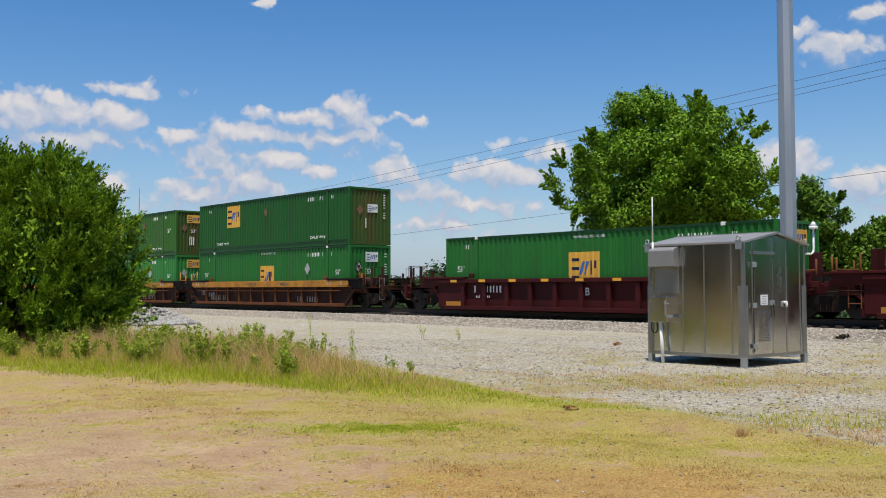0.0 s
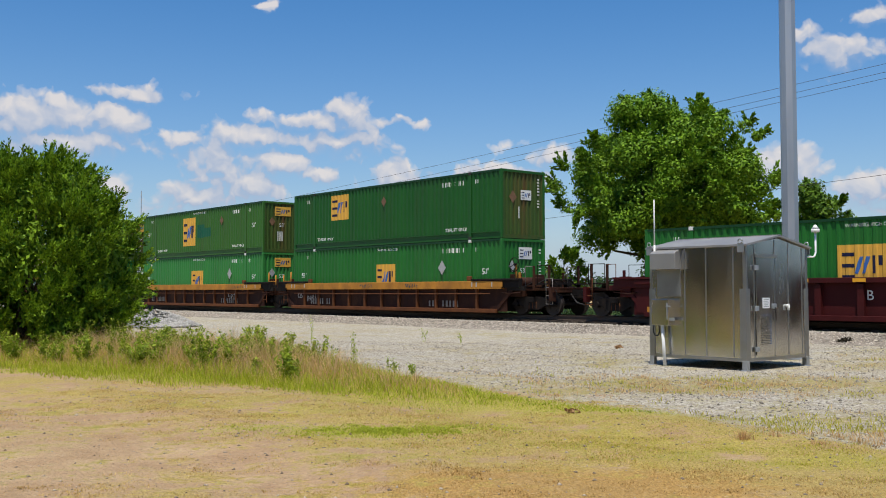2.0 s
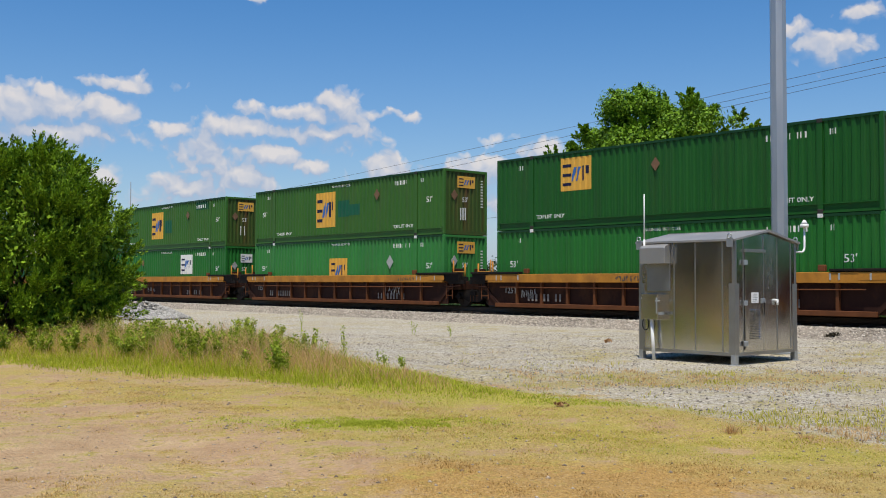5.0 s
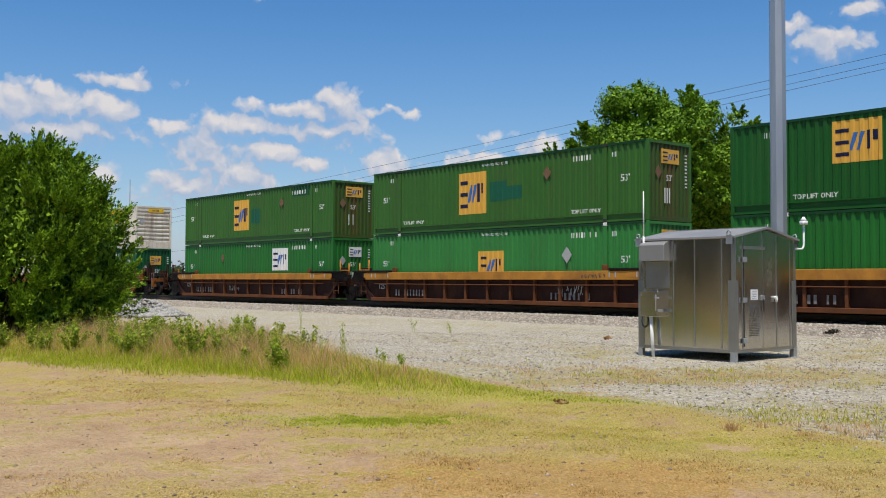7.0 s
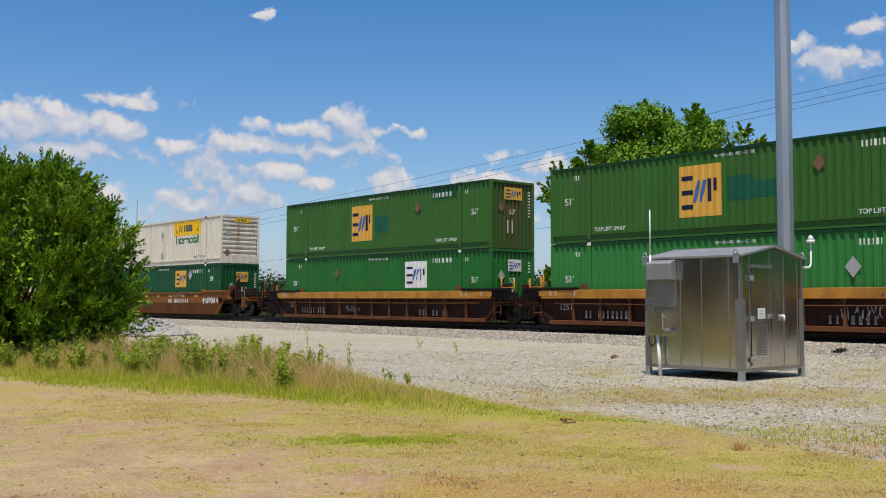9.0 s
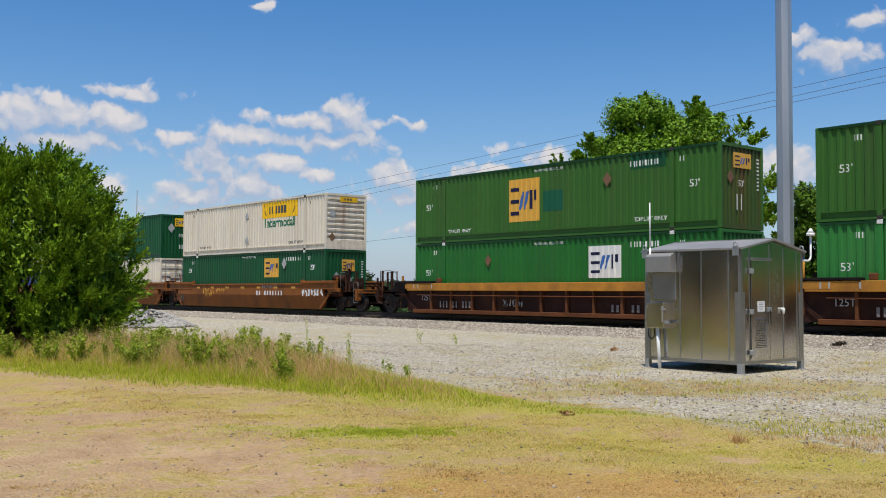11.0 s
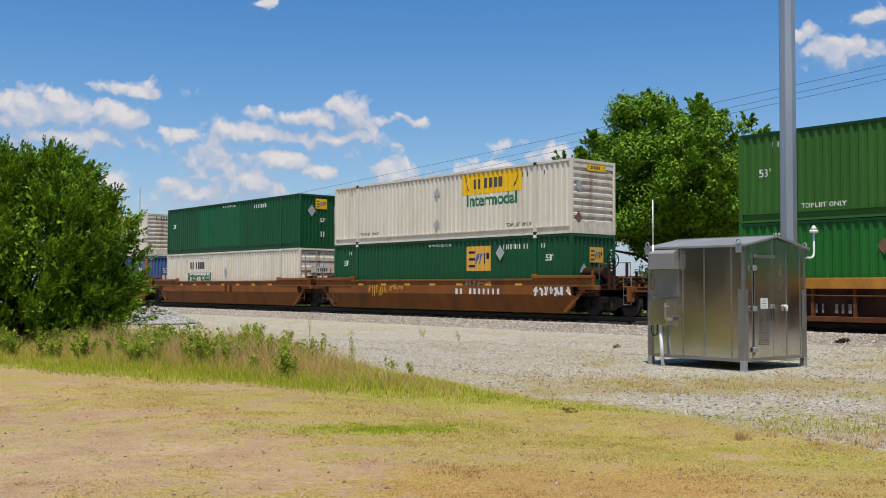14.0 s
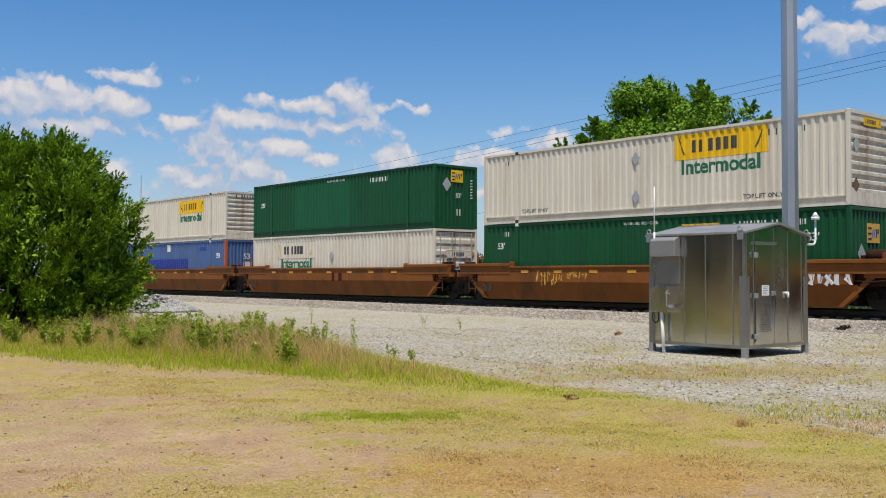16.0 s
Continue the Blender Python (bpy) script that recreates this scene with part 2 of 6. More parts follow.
M_TRUCK = material("truck_black_iron", (0.014, 0.012, 0.011), 0.7, 0.2, 0.3, 4.0, (0.05, 0.03, 0.018), 0.6, 2.5, (1, 1, 1), 0.2, spec=0.12)
M_WHEEL = material("wheel_steel", (0.028, 0.021, 0.017), 0.65, 0.2, 0.2, 4.0)
M_RAILHEAD = material("rail_steel", (0.055, 0.040, 0.030), 0.6, 0.3, 0.2, 5.0, (0.10, 0.05, 0.03), 0.7, 3.0)
M_TIE = material("tie_wood", (0.06, 0.048, 0.038), 0.9, 0, 0.3, 4.0, (0.12, 0.10, 0.08), 0.6, 2.0, (1, 1, 1), 0.3, 30, 0.2, 0.25)
M_ALU = material("shed_aluminium", (0.60, 0.595, 0.58), 0.20, 1.0, 0.06, 1.2, (0.46, 0.45, 0.43), 0.5, 1.0, (1, 1, 0.35), 0.03, 8.0)
M_ALU_ROOF = material("shed_roof_aluminium", (0.33, 0.32, 0.30), 0.58, 0.6, 0.07, 1.5, (0.4, 0.38, 0.35), 0.5, 1.4, (1, 1, 1), 0.04, 20.0)
M_ALU_DULL = material("shed_trim_aluminium", (0.36, 0.36, 0.35), 0.40, 0.9, 0.08, 3.0, (0.3, 0.3, 0.28), 0.4, 2.0)
M_GALV = material("galvanised_steel", (0.44, 0.46, 0.47), 0.45, 0.75, 0.10, 3.0, (0.34, 0.36, 0.38), 0.5, 1.2, (1, 1, 0.1), 0.04, 20.0)
M_PVC = material("white_plastic", (0.75, 0.75, 0.72), 0.4, 0, 0.04, 6.0)
M_PAPER = material("notice_paper", (0.82, 0.82, 0.80), 0.7, 0, 0.03, 8.0)
M_BLACK = material("black_rubber", (0.015, 0.015, 0.015), 0.7, 0, 0.1, 8.0)
M_WIRE = material("wire_grey", (0.06, 0.06, 0.065), 0.7, 0, 0.1, 1.0)
M_BARK = material("bark", (0.10, 0.075, 0.055), 0.9, 0, 0.3, 3.0, (0.05, 0.04, 0.03), 0.6, 2.0, (1, 1, 0.3), 0.6, 12.0, 0.2)
M_STONE = None


# ---------------------------------------------------------------- mesh tools
def box(bm, x0, x1, y0, y1, z0, z1, mi=0):
    v = [bm.verts.new((x, y, z)) for z in (z0, z1) for y in (y0, y1) for x in (x0, x1)]
    for f in ((0, 2, 3, 1), (4, 5, 7, 6), (0, 1, 5, 4), (2, 6, 7, 3), (0, 4, 6, 2), (1, 3, 7, 5)):
        bm.faces.new([v[i] for i in f]).material_index = mi
    return v


def slab(bm, quad, depth, mi=0):
    """A flat polygon (list of points) given thickness along the vector depth."""
    a = [bm.verts.new(p) for p in quad]
    b = [bm.verts.new(Vector(p) + Vector(depth)) for p in quad]
    k = len(quad)
    bm.faces.new(a).material_index = mi
    bm.faces.new(b[::-1]).material_index = mi
    for i in range(k):
        bm.faces.new((a[i], b[i], b[(i + 1) % k], a[(i + 1) % k])).material_index = mi


def rod(bm, p, q, r, seg=8, r2=None):
    """A round bar from p to q."""
    p, q = Vector(p), Vector(q)
    rot = (q - p).to_track_quat("Z", "Y").to_matrix()
    r2 = r if r2 is None else r2
    ring = []
    for c, rad in ((p, r), (q, r2)):
        ring.append([bm.verts.new(c + rot @ Vector((rad * math.cos(2 * math.pi * i / seg), rad * math.sin(2 * math.pi * i / seg), 0))) for i in range(seg)])
    for i in range(seg):
        bm.faces.new((ring[0][i], ring[0][(i + 1) % seg], ring[1][(i + 1) % seg], ring[1][i])).smooth = seg > 6
    bm.faces.new(ring[0][::-1])
    bm.faces.new(ring[1])


def pipe(bm, pts, r, seg=8):
    """One bent round bar through the points."""
    pts = [Vector(p) for p in pts]
    rings = []
    for i, p in enumerate(pts):
        way = pts[min(i + 1, len(pts) - 1)] - pts[max(i - 1, 0)]
        if way.length < 1e-6:
            way = pts[i] - pts[i - 1]
        rot = way.to_track_quat("Z", "Y").to_matrix()
        rings.append([bm.verts.new(p + rot @ Vector((r * math.cos(2 * math.pi * k / seg), r * math.sin(2 * math.pi * k / seg), 0))) for k in range(seg)])
    for a, b in zip(rings, rings[1:]):
        for k in range(seg):
            bm.faces.new((a[k], a[(k + 1) % seg], b[(k + 1) % seg], b[k])).smooth = seg > 5
    bm.faces.new(rings[0][::-1])
    bm.faces.new(rings[-1])


def bar(name, pts, r, mat, parent, label="", seg=6):
    bm = bmesh.new()
    pipe(bm, pts, r, seg)
    return part(name, bm, mat, parent, label)


def part(name, bm, mat, parent=None, label="", bevel=0.0, m=None):
    bmesh.ops.recalc_face_normals(bm, faces=bm.faces)
    if bevel:
        bmesh.ops.bevel(bm, geom=list(bm.edges), offset=bevel, segments=1, affect="EDGES", clamp_overlap=True)
    me = bpy.data.meshes.new(name)
    bm.to_mesh(me)
    bm.free()
    for mt in (mat if isinstance(mat, (list, tuple)) else [mat]):
        me.materials.append(mt)
    ob = new(name, me)
    if parent:
        ob.parent = parent
    if m is not None:
        ob.matrix_basis = m
    if label:
        tagged(ob, label)
    return ob


def boxes(name, lst, mat, parent=None, label="", bevel=0.0):
    bm = bmesh.new()
    for b in lst:
        box(bm, *b)
    return part(name, bm, mat, parent, label, bevel)


def empty(name, m=None):
    ob = new(name)
    ob.empty_display_size = 0.3
    if m is not None:
        ob.matrix_basis = m
    return ob


def lettering(name, text, size, mat, parent, m, label="", align="CENTER", bold=0.0):
    cu = bpy.data.curves.new(name, "FONT")
    cu.body, cu.size, cu.extrude, cu.align_x, cu.align_y = text, size, 0.003, align, "CENTER"
    cu.resolution_u, cu.offset = 3, bold * size
    tmp = bpy.data.objects.new("tmp", cu)
    me = bpy.data.meshes.new_from_object(tmp)
    bpy.data.objects.remove(tmp)
    me.materials.clear()
    me.materials.append(mat)
    ob = new(name, me)
    ob.parent = parent
    ob.matrix_basis = m
    if label:
        tagged(ob, label)
    return ob


def quads_mesh(name, verts, faces_per, mat, parent=None, label=""):
    """Mesh of many loose polygons: verts (k, c, 3) with c corners each."""
    k, c, _ = verts.shape
    me = bpy.data.meshes.new(name)
    me.vertices.add(k * c)
    me.vertices.foreach_set("co", verts.reshape(-1).astype(np.float32))
    me.loops.add(k * c)
    me.loops.foreach_set("vertex_index", np.arange(k * c, dtype=np.int32))
    me.polygons.add(k)
    me.polygons.foreach_set("loop_start", np.arange(0, k * c, c, dtype=np.int32))
    me.update(calc_edges=True)
    me.materials.append(mat)
    ob = new(name, me)
    if parent:
        ob.parent = parent
    if label:
        tagged(ob, label)
    return ob


def facing_side(x, z, y=-0.03):
    """Writing on the near long side: reads along +x, upright."""
    return pose(x, y, z, 90, 0, 0)


def facing_end(y, z, x=-0.02):
    """Writing on the leading end: reads along +y."""
    return pose(x, y, z, 90, 0, 90)


# ---------------------------------------------------------------- ground
def ground_height(x, y):
    n = x * N.x + y * N.y
    z = 0.10 * np.clip((n - 20.0) / 5.0, 0, 1) - 0.25 * np.clip((n - 33.0) / 6.0, 0, 1)
    near = np.exp(-((x / 30.0) ** 2 + ((y - 12) / 25.0) ** 2))
    z = z + near * (0.035 * np.sin(x * 0.9 + 1.3) * np.cos(y * 0.7) + 0.02 * np.sin(x * 2.3 + y * 1.7))
    shed = np.exp(-(((x - 5.9) / 3.0) ** 2 + ((y - 21.0) / 3.0) ** 2))
    return z * (1 - shed) + 0.0 * shed


# the strip of tall grass: its near and far edge as depth over x
STRIP_X = np.array([-14.0, -9.2, -3.8, -0.7, 1.4, 3.1, 4.2])
STRIP_NEAR = np.array([21.5, 20.4, 17.4, 14.9, 13.0, 12.3, 12.2])
STRIP_FAR = np.array([30.0, 28.0, 24.5, 18.4, 14.8, 12.9, 12.2])


def strip_masks(x, y):
    """Signed depth into the tall grass strip (metres), and how far beyond its far edge."""
    a = np.interp(x, STRIP_X, STRIP_NEAR)
    b = np.interp(x, STRIP_X, STRIP_FAR)
    inside = np.minimum(y - a, b - y)
    inside = np.where(x > 4.2, np.minimum(-(x - 4.2), inside), inside)
    inside = np.where(x < -14, np.minimum(y - 21.5, 30 - y), inside)
    beyond = y - np.where(x > 3.1, 12.4 - 1.9 * np.minimum(x - 3.1, 1.7), b)
    return inside, beyond


def spread(fine_lo, fine_hi, step, far):
    core = list(np.arange(fine_lo, fine_hi + step / 2, step))
    d, lo, hi, left, right = step, fine_lo, fine_hi, [], []
    while lo > -far:
        d *= 1.13
        lo -= d
        left.append(lo)
    d = step
    while hi < far:
        d *= 1.13
        hi += d
        right.append(hi)
    return np.array(left[::-1] + core + right)


_table = np.random.RandomState(99).rand(256, 256)


def value_noise(x, y, scale, octaves=4, shift=0):
    """Patchy noise over the plan, about -0.5 to 0.5."""
    x, y = np.asarray(x, float), np.asarray(y, float)
    out, amp, total = 0.0, 1.0, 0.0
    for o in range(octaves):
        u, v = x * scale + 17.3 * (o + shift), y * scale + 41.7 * (o + 2 * shift)
        i, j = np.floor(u).astype(int), np.floor(v).astype(int)
        f, g = u - i, v - j
        f, g = f * f * (3 - 2 * f), g * g * (3 - 2 * g)
        a, b = _table[i % 256, j % 256], _table[(i + 1) % 256, j % 256]
        c, d = _table[i % 256, (j + 1) % 256], _table[(i + 1) % 256, (j + 1) % 256]
        out = out + amp * ((a * (1 - f) + b * f) * (1 - g) + (c * (1 - f) + d * f) * g - 0.5)
        total += amp
        amp *= 0.6
        scale *= 2.1
    return out / total * 1.6


def ground_material():
    m = bpy.data.materials.new("dry_grass_dirt_and_gravel")
    m.use_nodes = True
    nt = m.node_tree
    link = nt.links.new
    b = nt.nodes["Principled BSDF"]
    b.inputs["Roughness"].default_value = 0.95
    b.inputs["Specular IOR Level"].default_value = 0.15
    co = nt.nodes.new("ShaderNodeTexCoord").outputs["Object"]

    def tex(sc, detail=6.0, rg=0.62, stretch=None):
        n = nt.nodes.new("ShaderNodeTexNoise")
        n.inputs["Scale"].default_value, n.inputs["Detail"].default_value, n.inputs["Roughness"].default_value = sc, detail, rg
        src = co
        if stretch:
            mp = nt.nodes.new("ShaderNodeMapping")
            mp.inputs["Scale"].default_value = stretch
            link(co, mp.inputs["Vector"])
            src = mp.outputs[0]
        link(src, n.inputs["Vector"])
        return n.outputs["Fac"]

    def rng(src, lo, hi, a=0.0, c=1.0):
        r = nt.nodes.new("ShaderNodeMapRange")
        for k, v in (("From Min", lo), ("From Max", hi), ("To Min", a), ("To Max", c)):
            r.inputs[k].default_value = v
        link(src, r.inputs["Value"])
        return r.outputs[0]

    def op(kind, a, c, clamp=False):
        q = nt.nodes.new("ShaderNodeMath")
        q.operation, q.use_clamp = kind, clamp
        for i, v in enumerate((a, c)):
            if hasattr(v, "links"):
                link(v, q.inputs[i])
            else:
                q.inputs[i].default_value = v
        return q.outputs[0]

    def mix(f, a, c):
        q = nt.nodes.new("ShaderNodeMixRGB")
        for i, v in enumerate((f, a, c)):
            if hasattr(v, "links"):
                link(v, q.inputs[i])
            else:
                q.inputs[i].default_value = (*v, 1) if isinstance(v, tuple) else v
        return q.outputs[0]

    def attr(name):
        a = nt.nodes.new("ShaderNodeAttribute")
        a.attribute_name = name
        return a.outputs["Fac"]

    big, mid, small, tiny = tex(0.35), tex(1.3, 8.0, 0.66), tex(7.0, 6.0, 0.7), tex(45.0, 3.0)
    blade = tex(60.0, 3.0, 0.6, (1.0, 0.35, 1.0))
    dirt = mix(rng(mid, 0.35, 0.65), (0.40, 0.25, 0.135), (0.56, 0.39, 0.225))
    dirt = mix(rng(tiny, 0.52, 0.75, 0, 0.55), dirt, (0.24, 0.20, 0.155))
    straw = mix(rng(blade, 0.35, 0.65), (0.30, 0.215, 0.060), (0.56, 0.42, 0.13))
    green = mix(rng(blade, 0.35, 0.65), (0.29, 0.255, 0.035), (0.51, 0.435, 0.08))
    brown = mix(rng(blade, 0.35, 0.65), (0.33, 0.185, 0.052), (0.54, 0.335, 0.105))
    vor = nt.nodes.new("ShaderNodeTexVoronoi")
    vor.inputs["Scale"].default_value = 27.0
    link(co, vor.inputs["Vector"])
    sep = nt.nodes.new("ShaderNodeSeparateColor")
    link(vor.outputs["Color"], sep.inputs[0])
    grav = mix(rng(sep.outputs[0], 0, 1), (0.29, 0.26, 0.205), (0.70, 0.65, 0.535))
    grav = mix(rng(vor.outputs["Distance"], 0.40, 0.75, 0, 0.45), grav, (0.13, 0.115, 0.10))
    grav = mix(rng(mid, 0.42, 0.66, 0, 0.35), grav, (0.48, 0.41, 0.29))
    wob = op("MULTIPLY", op("SUBTRACT", op("ADD", op("MULTIPLY", mid, 0.6), op("MULTIPLY", small, 0.4)), 0.5), 3.4)

    def zone(name, soft=0.25, k=1.0):
        return rng(op("ADD", attr(name), op("MULTIPLY", wob, k)), 0.5 - soft, 0.5 + soft)

    c = mix(zone("straw", 0.30, 1.3), dirt, straw)
    c = mix(zone("brown", 0.25, 1.2), c, brown)
    c = mix(zone("green", 0.35, 1.2), c, green)
    c = mix(zone("gravel", 0.18, 1.3), c, grav)
    c = mix(op("MULTIPLY", zone("weedy", 0.40, 1.3), 0.85), c, mix(rng(small, 0.4, 0.6), (0.42, 0.31, 0.13), (0.29, 0.27, 0.06)))
    c = mix(op("MULTIPLY", rng(big, 0.40, 0.62), 0.22), c, (0.36, 0.27, 0.13))
    speck = tex(22.0, 5.0, 0.75)
    c = mix(rng(speck, 0.56, 0.70, 0, 0.5), c, (0.17, 0.13, 0.075))
    c = mix(rng(speck, 0.44, 0.32, 0, 0.35), c, (0.66, 0.56, 0.38))
    link(c, b.inputs["Base Color"])
    bp = nt.nodes.new("ShaderNodeBump")
    bp.inputs["Strength"].default_value, bp.inputs["Distance"].default_value = 1.0, 0.05
    link(op("ADD", op("MULTIPLY", small, 0.8), op("ADD", op("MULTIPLY", tiny, 0.5), op("MULTIPLY", vor.outputs["Distance"], -0.5))), bp.inputs["Height"])
    link(bp.outputs[0], b.inputs["Normal"])
    return m


def blob(x, y, cx, cy, rx, ry):
    return np.exp(-(((x - cx) / rx) ** 2 + ((y - cy) / ry) ** 2))


def ground():
    xs = spread(-13, 13, 0.25, 3200)
    ys = spread(4, 30, 0.25, 3200)
    X, Y = np.meshgrid(xs, ys)
    Z = ground_height(X, Y)
    nx, ny = len(xs), len(ys)
    me = bpy.data.meshes.new("ground")
    me.vertices.add(nx * ny)
    me.vertices.foreach_set("co", np.stack([X, Y, Z], -1).reshape(-1).astype(np.float32))
    i = np.arange((ny - 1) * (nx - 1))
    a = (i // (nx - 1)) * nx + i % (nx - 1)
    quad = np.stack([a, a + 1, a + nx + 1, a + nx], -1).reshape(-1).astype(np.int32)
    me.loops.add(len(quad))
    me.loops.foreach_set("vertex_index", quad)
    me.polygons.add(len(a))
    me.polygons.foreach_set("loop_start", np.arange(0, len(quad), 4, dtype=np.int32))
    me.update(calc_edges=True)
    inside, beyond = strip_masks(X, Y)
    n = X * N.x + Y * N.y
    zones = {
        "green": np.clip(0.5 + inside * 0.6, 0, 1) * 0.95 + 0.95 * blob(X, Y, -0.75, 11.4, 1.35, 0.55) + 0.34 * blob(X, Y, 2.6, 10.8, 2.4, 1.2) - 1.2 * blob(X, Y, 2.84, 9.79, 0.30, 0.22)
        + 0.45 * blob(X, Y, -1.5, 14.0, 4.5, 1.3) + 0.45 * blob(X, Y, 4.6, 9.4, 2.2, 0.8) + np.where(n > 34, 0.3, 0),
        "straw": 0.30 + 0.75 * blob(X, Y, 3.5, 9.6, 5.5, 3.6) + 0.45 * blob(X, Y, -2.0, 14.5, 6.0, 2.2) + 0.35 * blob(X, Y, -5.5, 17.5, 7.0, 1.6)
        - 1.3 * blob(X, Y, 2.84, 9.79, 0.32, 0.22) - 0.75 * blob(X, Y, -4.5, 9.6, 2.0, 2.0) - 0.5 * blob(X, Y, -0.9, 8.2, 0.9, 0.7) - 0.45 * blob(X, Y, -2.4, 11.6, 1.2, 0.5),
        "brown": 1.15 * blob(X, Y, 0.9, 8.0, 1.9, 1.0) + 0.6 * blob(X, Y, -1.5, 10.9, 0.9, 0.5),
        "gravel": np.clip(0.5 + beyond * 0.45, -0.5, 1.3) * np.where(n < 34, 1, 0) - 0.5 * blob(X, Y, 3.2, 15.5, 2.2, 1.4)
        + 0.52 * blob(X, Y, -5.6, 15.6, 1.8, 0.8) + 0.42 * blob(X, Y, -3.2, 12.5, 1.4, 0.8) + 0.80 * blob(X, Y, 3.14, 8.98, 0.30, 0.16),
        "weedy": 0.05 + 0.75 * blob(X, Y, 3.4, 17.2, 2.8, 1.4) + 0.75 * blob(X, Y, 6.4, 16.6, 2.6, 1.2) + 0.5 * blob(X, Y, 3.8, 22.5, 0.9, 2.2)
        + 0.45 * blob(X, Y, 2.0, 15.8, 2.0, 0.6) + 0.42 * blob(X, Y, 5.0, 12.2, 2.6, 1.6) + 0.3 * blob(X, Y, 9.5, 21.5, 2.0, 2.0),
    }
    rough = value_noise(X, Y * 1.6, 0.8, 4)
    zones["straw"] = zones["straw"] + 1.0 * rough
    zones["green"] = zones["green"] + 0.55 * value_noise(X, Y * 1.6, 0.9, 4, 3)
    zones["brown"] = zones["brown"] + 0.35 * value_noise(X, Y * 1.6, 0.9, 4, 5)
    zones["gravel"] = zones["gravel"] + 0.35 * value_noise(X, Y * 1.6, 0.7, 4, 7)
    zones["weedy"] = zones["weedy"] + 0.55 * value_noise(X, Y * 2.0, 0.7, 4, 9)
    for k, v in zones.items():
        at = me.attributes.new(k, "FLOAT", "POINT")
        at.data.foreach_set("value", v.reshape(-1).astype(np.float32))
    me.materials.append(ground_material())
    me.polygons.foreach_set("use_smooth", np.ones(len(a), dtype=bool))
    ob = new("ground", me)
    tagged(ob, "dry yellow grass, bare dirt and pale gravel ground", "ground", "", "structure")


ground()


def ballast_bed():
    prof = [(25.6, 0.02), (26.0, 0.10), (27.35, 0.32), (27.9, 0.33), (31.7, 0.33), (33.2, 0.0), (34.0, -0.3)]
    bm = bmesh.new()
    ss = np.arange(-260, 90.1, 1.0)
    rows = []
    for s in ss:
        row = []
        for i, (n, z) in enumerate(prof):
            w = 0.05 * noise.noise(Vector((s * 0.45, i * 3.7, 0))) if 0 < i < 5 else 0
            row.append(bm.verts.new(place(s, n + 2.2 * w, z + w * 0.7)))
        rows.append(row)
    for a, b in zip(rows, rows[1:]):
        for i in range(len(prof) - 1):
            bm.faces.new((a[i], b[i], b[i + 1], a[i + 1]))
    ob = part("ballast", bm, M_BALLAST)
    tagged(ob, "grey and tan crushed stone ballast under the track", "ballast", "", "structure")
    return ob


M_BALLAST = material("ballast_stone", (0.25, 0.215, 0.17), 0.95, 0, 0.35, 9.0, (0.13, 0.10, 0.08), 0.6, 1.2, (1, 1, 1), 1.0, 16.0, 0.2)
M_GRAVEL = leaf_material("loose_stone", (0.17, 0.145, 0.115), (0.52, 0.46, 0.375))
_gt = M_GRAVEL.node_tree
for _n in _gt.nodes:
    if _n.type == "MIX_SHADER":
        _n.inputs[0].default_value = 0.0
ballast_bed()


def stones(name, pts, sizes, mat, label, category):
    """Loose broken stones: each a skewed octahedron."""
    rs = np.random.RandomState(len(pts))
    k = len(pts)
    base = np.array([(1, 0, 0), (0, 1, 0), (-1, 0, 0), (0, -1, 0), (0, 0, 1), (0, 0, -1)], float)
    v = base[None] * (0.55 + 0.6 * rs.rand(k, 6, 1)) + 0.25 * (rs.rand(k, 6, 3) - 0.5)
    ang = rs.rand(k) * 6.283
    c, s = np.cos(ang), np.sin(ang)
    x = v[..., 0] * c[:, None] - v[..., 1] * s[:, None]
    y = v[..., 0] * s[:, None] + v[..., 1] * c[:, None]
    v = np.stack([x, y, v[..., 2] * 0.7], -1) * sizes[:, None, None] + pts[:, None, :]
    tri = np.array([(0, 1, 4), (1, 2, 4), (2, 3, 4), (3, 0, 4), (1, 0, 5), (2, 1, 5), (3, 2, 5), (0, 3, 5)])
    idx = (np.arange(k)[:, None, None] * 6 + tri[None]).reshape(-1).astype(np.int32)
    me = bpy.data.meshes.new(name)
    me.vertices.add(k * 6)
    me.vertices.foreach_set("co", v.reshape(-1).astype(np.float32))
    me.loops.add(len(idx))
    me.loops.foreach_set("vertex_index", idx)
    me.polygons.add(len(idx) // 3)
    me.polygons.foreach_set("loop_start", np.arange(0, len(idx), 3, dtype=np.int32))
    me.update(calc_edges=True)
    me.materials.append(mat)
    ob = new(name, me)
    tagged(ob, label, category, "", "stuff")
    return ob


